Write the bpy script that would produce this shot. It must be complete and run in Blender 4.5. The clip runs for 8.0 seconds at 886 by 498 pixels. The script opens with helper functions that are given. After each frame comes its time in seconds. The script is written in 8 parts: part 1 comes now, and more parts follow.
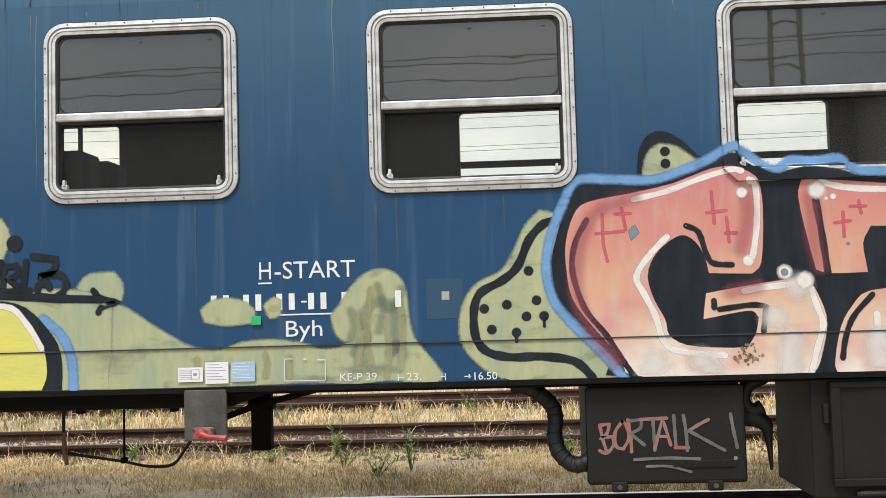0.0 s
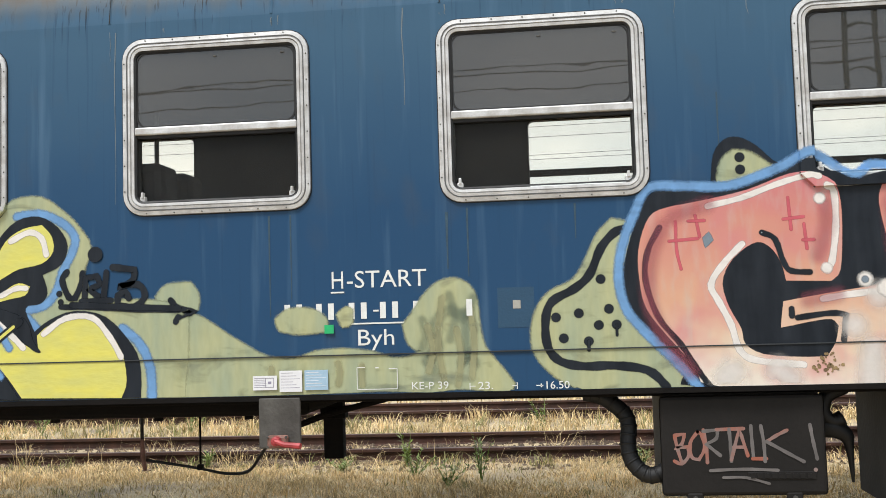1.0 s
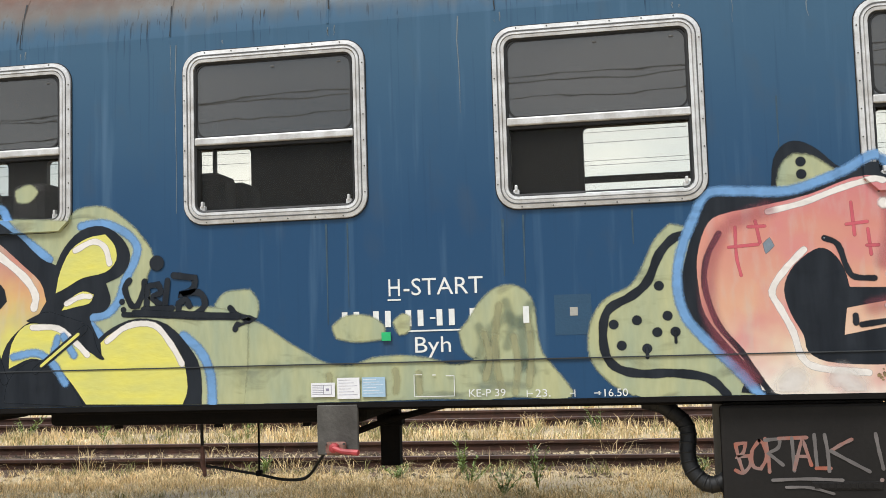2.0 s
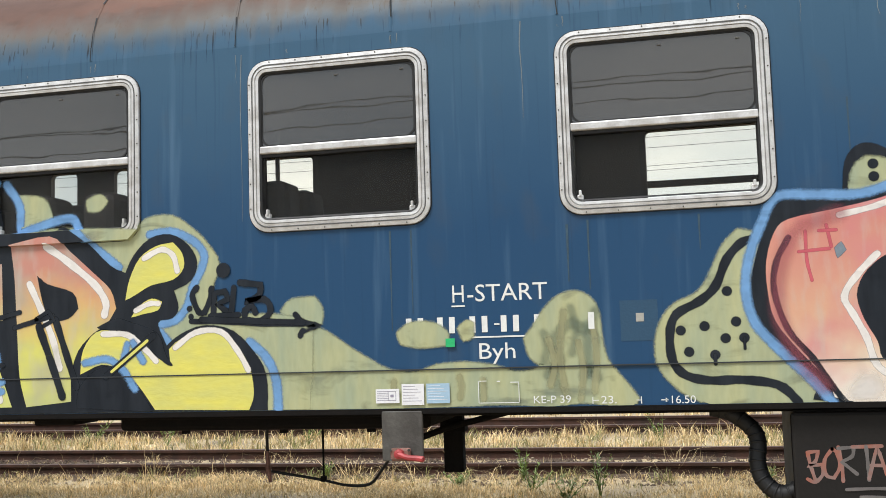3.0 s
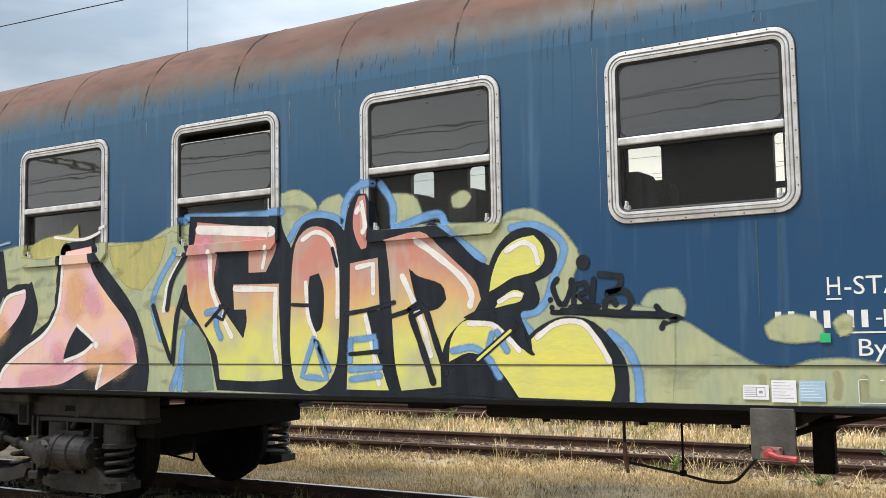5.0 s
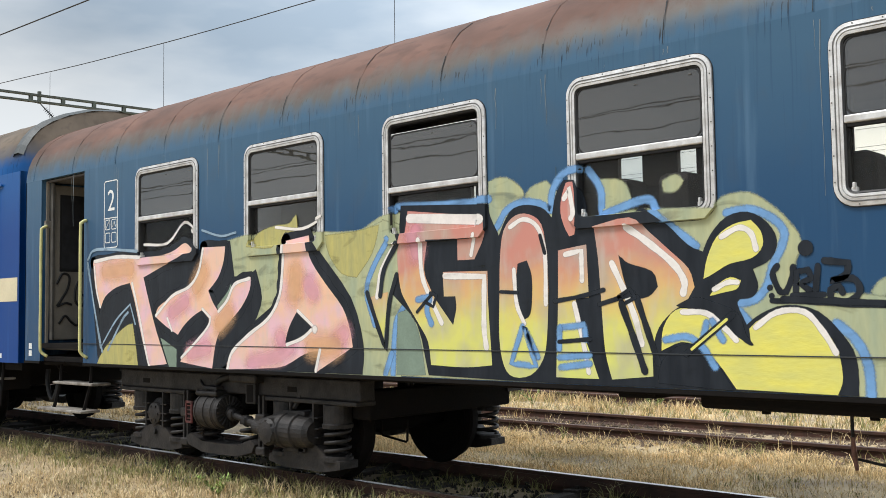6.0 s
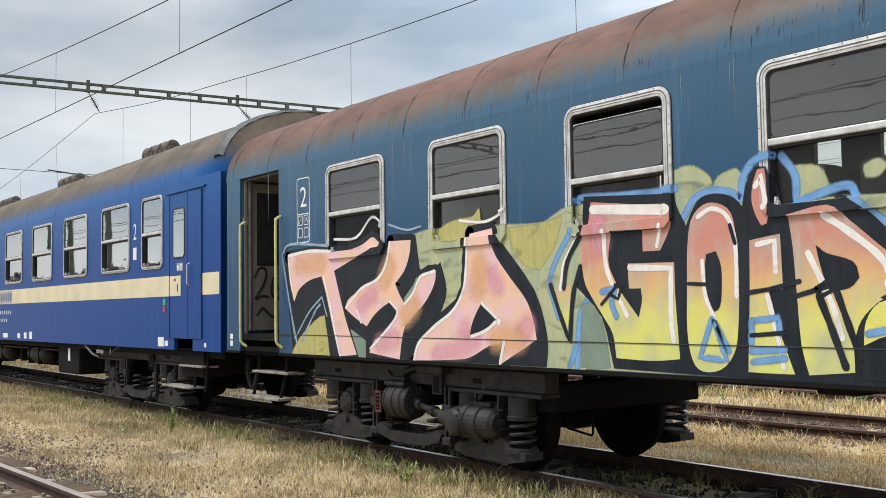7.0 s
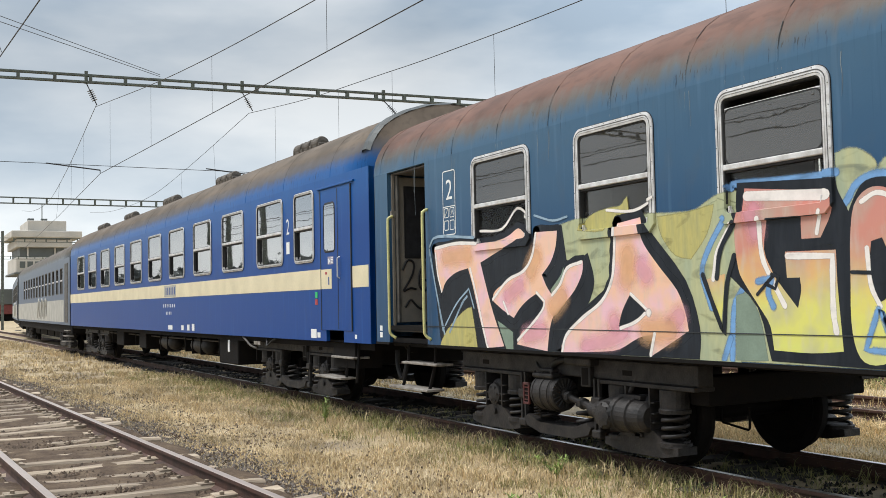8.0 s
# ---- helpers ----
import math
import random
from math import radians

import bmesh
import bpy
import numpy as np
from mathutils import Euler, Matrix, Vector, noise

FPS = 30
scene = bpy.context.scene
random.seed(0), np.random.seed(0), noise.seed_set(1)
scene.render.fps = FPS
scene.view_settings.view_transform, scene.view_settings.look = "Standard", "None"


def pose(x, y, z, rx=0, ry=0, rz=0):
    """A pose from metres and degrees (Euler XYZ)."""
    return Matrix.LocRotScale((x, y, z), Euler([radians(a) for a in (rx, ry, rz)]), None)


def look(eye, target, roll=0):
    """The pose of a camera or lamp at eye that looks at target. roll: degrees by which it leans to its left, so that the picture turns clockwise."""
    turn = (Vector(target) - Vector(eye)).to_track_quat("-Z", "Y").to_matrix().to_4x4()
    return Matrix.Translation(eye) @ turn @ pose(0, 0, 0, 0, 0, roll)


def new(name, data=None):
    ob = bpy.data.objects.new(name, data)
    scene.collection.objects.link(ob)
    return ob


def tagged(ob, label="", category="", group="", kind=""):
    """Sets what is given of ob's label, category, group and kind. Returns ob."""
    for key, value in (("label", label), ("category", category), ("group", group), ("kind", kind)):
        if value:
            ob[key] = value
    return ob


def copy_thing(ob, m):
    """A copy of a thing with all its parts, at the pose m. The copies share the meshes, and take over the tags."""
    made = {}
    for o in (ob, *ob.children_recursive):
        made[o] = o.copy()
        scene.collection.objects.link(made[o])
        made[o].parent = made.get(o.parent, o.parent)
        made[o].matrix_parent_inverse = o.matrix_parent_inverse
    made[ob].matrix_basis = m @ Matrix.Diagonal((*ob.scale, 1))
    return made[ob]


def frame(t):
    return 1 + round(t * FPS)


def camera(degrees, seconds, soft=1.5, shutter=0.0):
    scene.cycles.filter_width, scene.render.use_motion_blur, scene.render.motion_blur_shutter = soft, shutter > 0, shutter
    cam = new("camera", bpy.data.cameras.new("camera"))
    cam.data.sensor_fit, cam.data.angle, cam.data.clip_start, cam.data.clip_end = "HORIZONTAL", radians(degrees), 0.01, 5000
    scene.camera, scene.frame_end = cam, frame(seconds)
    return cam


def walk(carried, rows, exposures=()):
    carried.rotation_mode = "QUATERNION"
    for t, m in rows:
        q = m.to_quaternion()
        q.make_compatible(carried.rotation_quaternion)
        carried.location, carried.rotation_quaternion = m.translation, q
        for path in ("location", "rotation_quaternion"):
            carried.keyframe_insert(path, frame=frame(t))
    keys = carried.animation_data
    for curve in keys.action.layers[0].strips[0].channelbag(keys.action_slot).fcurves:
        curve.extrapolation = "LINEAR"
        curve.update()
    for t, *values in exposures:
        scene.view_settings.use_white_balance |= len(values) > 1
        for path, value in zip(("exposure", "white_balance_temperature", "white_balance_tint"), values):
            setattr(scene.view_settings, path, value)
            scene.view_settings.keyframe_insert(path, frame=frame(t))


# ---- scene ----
cam = camera(47.4, 8.0, soft=0.8)
PATH = [
    (0, (2.534, -5.795, 1.466), (2.434, -3.801, 1.581), -1.6),
    (0.5, (2.518, -5.801, 1.465), (2.352, -3.812, 1.592), -1.7),
    (1, (2.51, -5.8, 1.464), (2.279, -3.818, 1.601), -1.7),
    (1.5, (2.497, -5.806, 1.465), (2.21, -3.832, 1.611), -1.7),
    (3, (2.439, -5.81, 1.463), (1.999, -3.866, 1.634), -1.8),
    (3.5, (2.385, -5.824, 1.465), (1.854, -3.904, 1.643), -1.7),
    (4, (2.331, -5.858, 1.464), (1.664, -3.982, 1.646), -1.5),
    (4.5, (2.282, -5.887, 1.487), (1.44, -4.081, 1.66), -1.3),
    (5, (2.25, -5.88, 1.494), (1.218, -4.175, 1.656), -1.0),
    (5.2, (2.226, -5.903, 1.51), (1.127, -4.239, 1.663), -1.0),
    (6.3, (2.206, -5.849, 1.549), (0.766, -4.467, 1.674), -0.8),
    (6.5, (2.204, -5.846, 1.549), (0.714, -4.518, 1.672), -0.8),
    (7, (2.198, -5.845, 1.549), (0.599, -4.65, 1.668), -0.8),
    (7.5, (2.186, -5.834, 1.554), (0.497, -4.769, 1.666), -0.9),
    (8, (2.162, -5.819, 1.562), (0.406, -4.867, 1.667), -1.2),
]
walk(cam, [(t, look(eye, target, roll)) for t, eye, target, roll in PATH])

# ---- world, sun ----
world = bpy.data.worlds.new("overcast_sky")
scene.world = world
world.use_nodes = True
wn, wl = world.node_tree.nodes, world.node_tree.links
wn.clear()
w_out = wn.new("ShaderNodeOutputWorld")
w_bg = wn.new("ShaderNodeBackground")
w_sky = wn.new("ShaderNodeTexSky")
w_sky.sky_type, w_sky.sun_disc = "NISHITA", False
w_sky.sun_elevation, w_sky.sun_rotation = radians(52), radians(205)
w_map = wn.new("ShaderNodeMapping")
w_co = wn.new("ShaderNodeTexCoord")
w_map.inputs["Scale"].default_value = (1.0, 1.0, 3.2)
wl.new(w_co.outputs["Generated"], w_map.inputs["Vector"])
w_n = wn.new("ShaderNodeTexNoise")
w_n.inputs["Scale"].default_value, w_n.inputs["Detail"].default_value, w_n.inputs["Roughness"].default_value = 2.1, 6.0, 0.5
wl.new(w_map.outputs["Vector"], w_n.inputs["Vector"])
w_ramp = wn.new("ShaderNodeValToRGB")
e = w_ramp.color_ramp.elements
e[0].position, e[0].color = 0.36, (3.6, 4.45, 5.35, 1)
e[1].position, e[1].color = 0.62, (8.0, 8.3, 8.45, 1)
wl.new(w_n.outputs["Fac"], w_ramp.inputs["Fac"])
w_mix = wn.new("ShaderNodeMix")
w_mix.data_type = "RGBA"
w_mix.inputs["Factor"].default_value = 0.88
wl.new(w_sky.outputs["Color"], w_mix.inputs["A"])
wl.new(w_ramp.outputs["Color"], w_mix.inputs["B"])
# an overcast sky is brightest overhead, and this one is clearer over the sidings
w_sep = wn.new("ShaderNodeSeparateXYZ")
wl.new(w_co.outputs["Generated"], w_sep.inputs["Vector"])
w_up = wn.new("ShaderNodeMapRange")
w_up.inputs["From Min"].default_value, w_up.inputs["From Max"].default_value = 0.22, 0.8
w_up.inputs["To Min"].default_value, w_up.inputs["To Max"].default_value = 1.0, 2.5
wl.new(w_sep.outputs["Z"], w_up.inputs["Value"])
w_side = wn.new("ShaderNodeMapRange")
w_side.inputs["From Min"].default_value, w_side.inputs["From Max"].default_value = 0.45, 0.98
w_side.inputs["To Min"].default_value, w_side.inputs["To Max"].default_value = 1.0, 1.95
wl.new(w_sep.outputs["Y"], w_side.inputs["Value"])
w_mul = wn.new("ShaderNodeMath")
w_mul.operation = "MULTIPLY"
wl.new(w_up.outputs["Result"], w_mul.inputs[0])
wl.new(w_side.outputs["Result"], w_mul.inputs[1])
w_scale = wn.new("ShaderNodeVectorMath")
w_scale.operation = "SCALE"
wl.new(w_mix.outputs["Result"], w_scale.inputs["Vector"])
# paler towards the horizon
w_low = wn.new("ShaderNodeMapRange")
w_low.inputs["From Min"].default_value, w_low.inputs["From Max"].default_value = 0.05, 0.26
w_low.inputs["To Min"].default_value, w_low.inputs["To Max"].default_value = 1.27, 0.84
wl.new(w_sep.outputs["Z"], w_low.inputs["Value"])
w_mul2 = wn.new("ShaderNodeMath")
w_mul2.operation = "MULTIPLY"
wl.new(w_mul.outputs["Value"], w_mul2.inputs[0])
wl.new(w_low.outputs["Result"], w_mul2.inputs[1])
wl.new(w_mul2.outputs["Value"], w_scale.inputs["Scale"])
wl.new(w_scale.outputs["Vector"], w_bg.inputs["Color"])
w_bg.inputs["Strength"].default_value = 0.089
wl.new(w_bg.outputs["Background"], w_out.inputs["Surface"])
scene.view_settings.exposure = 0.27

sun = new("sun", bpy.data.lights.new("sun", "SUN"))
sun.data.energy, sun.data.angle, sun.data.color = 2.75, radians(18), (1.0, 0.975, 0.94)
sun.matrix_world = look((0, 0, 0), (0.32, 0.54, -1.1))


# ---- materials ----
def mat(name, col, rough=0.6, metal=0.0, var=0.25, scale=3.0, grain=60.0, bump=0.15, col2=None, stretch=(1, 1, 1), spec=0.5, per=None):
    """A painted, rusted or natural surface: two scales of noise between col and col2, with grain relief."""
    m = bpy.data.materials.new(name)
    m.use_nodes = True
    n, l = m.node_tree.nodes, m.node_tree.links
    b = n["Principled BSDF"]
    b.inputs["Roughness"].default_value, b.inputs["Metallic"].default_value = rough, metal
    b.inputs["Specular IOR Level"].default_value = spec
    co = n.new("ShaderNodeTexCoord")
    mp = n.new("ShaderNodeMapping")
    mp.inputs["Scale"].default_value = stretch
    l.new(co.outputs["Object"], mp.inputs["Vector"])
    big = n.new("ShaderNodeTexNoise")
    big.inputs["Scale"].default_value, big.inputs["Detail"].default_value = scale, 6.0
    fine = n.new("ShaderNodeTexNoise")
    fine.inputs["Scale"].default_value, fine.inputs["Detail"].default_value = grain, 3.0
    l.new(mp.outputs["Vector"], big.inputs["Vector"])
    l.new(mp.outputs["Vector"], fine.inputs["Vector"])
    c2 = col2 or tuple(c * (1 - var) for c in col)
    mx = n.new("ShaderNodeMix")
    mx.data_type = "RGBA"
    mx.inputs["A"].default_value, mx.inputs["B"].default_value = (*col, 1), (*c2, 1)
    rp = n.new("ShaderNodeMapRange")
    rp.inputs["From Min"].default_value, rp.inputs["From Max"].default_value = 0.35, 0.68
    l.new(big.outputs["Fac"], rp.inputs["Value"])
    l.new(rp.outputs["Result"], mx.inputs["Factor"])
    m2 = n.new("ShaderNodeMix")
    m2.data_type, m2.blend_type = "RGBA", "MULTIPLY"
    m2.inputs["Factor"].default_value = 1.0
    gr = n.new("ShaderNodeMapRange")
    gr.inputs["To Min"].default_value, gr.inputs["To Max"].default_value = 1 - var * 0.7, 1 + var * 0.7
    l.new(fine.outputs["Fac"], gr.inputs["Value"])
    l.new(mx.outputs["Result"], m2.inputs["A"])
    l.new(gr.outputs["Result"], m2.inputs["B"])
    last = m2.outputs["Result"]
    if per:
        src = n.new("ShaderNodeNewGeometry").outputs["Random Per Island"] if per == "island" else n.new("ShaderNodeObjectInfo").outputs["Random"]
        m3 = n.new("ShaderNodeMix")
        m3.data_type, m3.blend_type = "RGBA", "MULTIPLY"
        m3.inputs["Factor"].default_value = 1.0
        r3 = n.new("ShaderNodeMapRange")
        r3.inputs["To Min"].default_value, r3.inputs["To Max"].default_value = (0.45, 1.4) if per == "island" else (0.75, 1.3)
        l.new(src, r3.inputs["Value"])
        l.new(last, m3.inputs["A"])
        l.new(r3.outputs["Result"], m3.inputs["B"])
        last = m3.outputs["Result"]
    l.new(last, b.inputs["Base Color"])
    rr = n.new("ShaderNodeMapRange")
    rr.inputs["To Min"].default_value, rr.inputs["To Max"].default_value = max(0.02, rough - 0.12), min(1, rough + 0.12)
    l.new(big.outputs["Fac"], rr.inputs["Value"])
    l.new(rr.outputs["Result"], b.inputs["Roughness"])
    if bump:
        bp = n.new("ShaderNodeBump")
        bp.inputs["Strength"].default_value, bp.inputs["Distance"].default_value = bump, 0.01
        l.new(fine.outputs["Fac"], bp.inputs["Height"])
        l.new(bp.outputs["Normal"], b.inputs["Normal"])
    return m


def fade(name, stops, patch=None, amount=0.35, rough=0.5, patch_scale=2.4):
    """Sprayed paint that runs through colours with height, with cloudy overspray."""
    m = mat(name, (0.5, 0.5, 0.5), rough, var=0.12, scale=4, grain=45, bump=0.05)
    n, l = m.node_tree.nodes, m.node_tree.links
    b = n["Principled BSDF"]
    co = n.new("ShaderNodeTexCoord")
    sep = n.new("ShaderNodeSeparateXYZ")
    l.new(co.outputs["Object"], sep.inputs["Vector"])
    nz = n.new("ShaderNodeTexNoise")
    nz.inputs["Scale"].default_value, nz.inputs["Detail"].default_value = 3.0, 5.0
    l.new(co.outputs["Object"], nz.inputs["Vector"])
    add = n.new("ShaderNodeMath")
    add.operation = "MULTIPLY_ADD"
    add.inputs[1].default_value = 0.5
    l.new(nz.outputs["Fac"], add.inputs[0])
    l.new(sep.outputs["Z"], add.inputs[2])
    rg = n.new("ShaderNodeMapRange")
    rg.inputs["From Min"].default_value, rg.inputs["From Max"].default_value = 1.25, 2.75
    l.new(add.outputs["Value"], rg.inputs["Value"])
    cr = n.new("ShaderNodeValToRGB")
    for i, (p, c) in enumerate(stops):
        el = cr.color_ramp.elements[i] if i < 2 else cr.color_ramp.elements.new(p)
        el.position, el.color = p, (*c, 1)
    l.new(rg.outputs["Result"], cr.inputs["Fac"])
    out = cr.outputs["Color"]
    if patch:
        n2 = n.new("ShaderNodeTexNoise")
        n2.inputs["Scale"].default_value, n2.inputs["Detail"].default_value = patch_scale, 3.0
        l.new(co.outputs["Object"], n2.inputs["Vector"])
        r2 = n.new("ShaderNodeMapRange")
        r2.inputs["From Min"].default_value, r2.inputs["From Max"].default_value = 0.46, 0.64
        r2.inputs["To Max"].default_value = amount
        l.new(n2.outputs["Fac"], r2.inputs["Value"])
        mx = n.new("ShaderNodeMix")
        mx.data_type = "RGBA"
        mx.inputs["B"].default_value = (*patch, 1)
        l.new(r2.outputs["Result"], mx.inputs["Factor"])
        l.new(out, mx.inputs["A"])
        out = mx.outputs["Result"]
    # thin, uneven coats: pale vertical smears and blotches
    mp = n.new("ShaderNodeMapping")
    mp.inputs["Scale"].default_value = (1, 1, 0.25)
    l.new(co.outputs["Object"], mp.inputs["Vector"])
    n3 = n.new("ShaderNodeTexNoise")
    n3.inputs["Scale"].default_value, n3.inputs["Detail"].default_value = 16.0, 6.0
    l.new(mp.outputs["Vector"], n3.inputs["Vector"])
    r3 = n.new("ShaderNodeMapRange")
    r3.inputs["From Min"].default_value, r3.inputs["From Max"].default_value, r3.inputs["To Max"].default_value = 0.5, 0.78, 0.45
    l.new(n3.outputs["Fac"], r3.inputs["Value"])
    m3 = n.new("ShaderNodeMix")
    m3.data_type = "RGBA"
    m3.inputs["B"].default_value = (0.52, 0.48, 0.42, 1)
    l.new(r3.outputs["Result"], m3.inputs["Factor"])
    l.new(out, m3.inputs["A"])
    l.new(m3.outputs["Result"], b.inputs["Base Color"])
    return m


def coach_paint(name, low, high, zlo, zhi, rust, zrust, rough=0.38, streak=0.35, ragged=0.35):
    """Weathered coach enamel: sky sheen painted in towards the cantrail, run-down streaks, turning to rusty roof paint
    above zrust.
    """
    m = mat(name, low, rough, var=0.1, scale=1.2, grain=30, bump=0.04)
    n, l = m.node_tree.nodes, m.node_tree.links
    b = n["Principled BSDF"]
    co = n.new("ShaderNodeTexCoord")
    sep = n.new("ShaderNodeSeparateXYZ")
    l.new(co.outputs["Object"], sep.inputs["Vector"])

    def noise_at(sc, stretch, detail=5.0):
        mp = n.new("ShaderNodeMapping")
        mp.inputs["Scale"].default_value = stretch
        l.new(co.outputs["Object"], mp.inputs["Vector"])
        z = n.new("ShaderNodeTexNoise")
        z.inputs["Scale"].default_value, z.inputs["Detail"].default_value = sc, detail
        l.new(mp.outputs["Vector"], z.inputs["Vector"])
        return z.outputs["Fac"]

    def ranged(v, a, c, lo=0.0, hi=1.0):
        r = n.new("ShaderNodeMapRange")
        for k, x in zip(("From Min", "From Max", "To Min", "To Max"), (a, c, lo, hi)):
            r.inputs[k].default_value = x
        l.new(v, r.inputs["Value"])
        return r.outputs["Result"]

    def plus(v, s, z):
        a = n.new("ShaderNodeMath")
        a.operation = "MULTIPLY_ADD"
        a.inputs[1].default_value = s
        l.new(v, a.inputs[0])
        l.new(z, a.inputs[2])
        return a.outputs["Value"]

    def mixed(f, a, c, mode="MIX"):
        x = n.new("ShaderNodeMix")
        x.data_type, x.blend_type = "RGBA", mode
        for sock, v in (("Factor", f), ("A", a), ("B", c)):
            if isinstance(v, tuple):
                x.inputs[sock].default_value = (*v, 1)
            elif isinstance(v, float):
                x.inputs[sock].default_value = v
            else:
                l.new(v, x.inputs[sock])
        return x.outputs["Result"]

    cloud = noise_at(1.1, (1, 1, 1.6))
    runs = noise_at(9.0, (1, 1, 0.07), 4.0)
    fine_runs = noise_at(38.0, (1, 1, 0.03), 2.0)
    # low to high with cloudy edges: reflected sky mixed into the base colour
    base = mixed(ranged(plus(cloud, 0.6, sep.outputs["Z"]), zlo + 0.3, zhi + 0.3), low, high)
    pale = tuple(min(1, c * 1.5 + 0.1 * streak) for c in high)
    base = mixed(ranged(runs, 0.56, 0.8, 0.0, streak), base, pale)
    base = mixed(ranged(fine_runs, 0.6, 0.8, 0.0, streak * 0.8), base, tuple(c * 0.55 for c in low))
    dirt = noise_at(5.0, (1, 1, 0.5))
    base = mixed(ranged(dirt, 0.55, 0.8, 0.0, streak * 0.5), base, (0.09, 0.085, 0.07))
    edge = plus(runs, ragged, sep.outputs["Z"])
    mott = noise_at(2.2, (0.6, 1, 1))
    rcol = mixed(ranged(mott, 0.35, 0.65), rust, tuple(c * 0.62 for c in rust))
    # fine upright cracks and flaking along the cantrail
    flaw = noise_at(46.0, (1, 1, 0.045), 3.0)
    spread = noise_at(1.7, (1, 1, 0.4))
    up = ranged(sep.outputs["Z"], zrust - 0.36, zrust - 0.16)
    both = n.new("ShaderNodeMath")
    both.operation = "MULTIPLY"
    l.new(ranged(flaw, 0.60, 0.66), both.inputs[0])
    l.new(ranged(spread, 0.42, 0.6), both.inputs[1])
    fl = n.new("ShaderNodeMath")
    fl.operation = "MULTIPLY"
    l.new(both.outputs["Value"], fl.inputs[0])
    l.new(up, fl.inputs[1])
    base = mixed(fl.outputs["Value"], base, tuple(c * 0.25 for c in low))
    base = mixed(ranged(edge, zrust - 0.06, zrust + 0.12, 0.0, 0.8), base, (0.095, 0.085, 0.06))
    blot = noise_at(7.0, (0.5, 1, 1.2))
    rcol = mixed(ranged(blot, 0.52, 0.7, 0.0, 0.55), rcol, tuple(c * 0.45 for c in rust))
    base = mixed(ranged(edge, zrust + 0.06, zrust + 0.30), base, rcol)
    b.inputs["Specular IOR Level"].default_value = 0.32
    l.new(base, b.inputs["Base Color"])
    l.new(ranged(edge, zrust, zrust + 0.25, rough, 0.75), b.inputs["Roughness"])
    return m


def pane(name, tint, gloss, grey_film=0.0):
    """Window glass: tinted see-through with a clear reflection that grows at grazing angles."""
    m = bpy.data.materials.new(name)
    m.use_nodes = True
    n, l = m.node_tree.nodes, m.node_tree.links
    n.clear()
    out = n.new("ShaderNodeOutputMaterial")
    tr = n.new("ShaderNodeBsdfTransparent")
    tr.inputs["Color"].default_value = (*tint, 1)
    gl = n.new("ShaderNodeBsdfGlossy")
    gl.inputs["Roughness"].default_value = 0.015
    fr = n.new("ShaderNodeFresnel")
    fr.inputs["IOR"].default_value = gloss
    nz = n.new("ShaderNodeTexNoise")
    nz.inputs["Scale"].default_value = 2.2
    bp = n.new("ShaderNodeBump")
    bp.inputs["Strength"].default_value, bp.inputs["Distance"].default_value = 0.07, 0.006
    l.new(nz.outputs["Fac"], bp.inputs["Height"])
    l.new(bp.outputs["Normal"], gl.inputs["Normal"])
    mx = n.new("ShaderNodeMixShader")
    l.new(fr.outputs["Fac"], mx.inputs["Fac"])
    if grey_film:
        df = n.new("ShaderNodeBsdfDiffuse")
        df.inputs["Color"].default_value = (0.30, 0.29, 0.27, 1)
        m2 = n.new("ShaderNodeMixShader")
        m2.inputs["Fac"].default_value = grey_film
        l.new(tr.outputs["BSDF"], m2.inputs[1])
        l.new(df.outputs["BSDF"], m2.inputs[2])
        l.new(m2.outputs["Shader"], mx.inputs[1])
    else:
        l.new(tr.outputs["BSDF"], mx.inputs[1])
    l.new(gl.outputs["BSDF"], mx.inputs[2])
    l.new(mx.outputs["Shader"], out.inputs["Surface"])
    return m


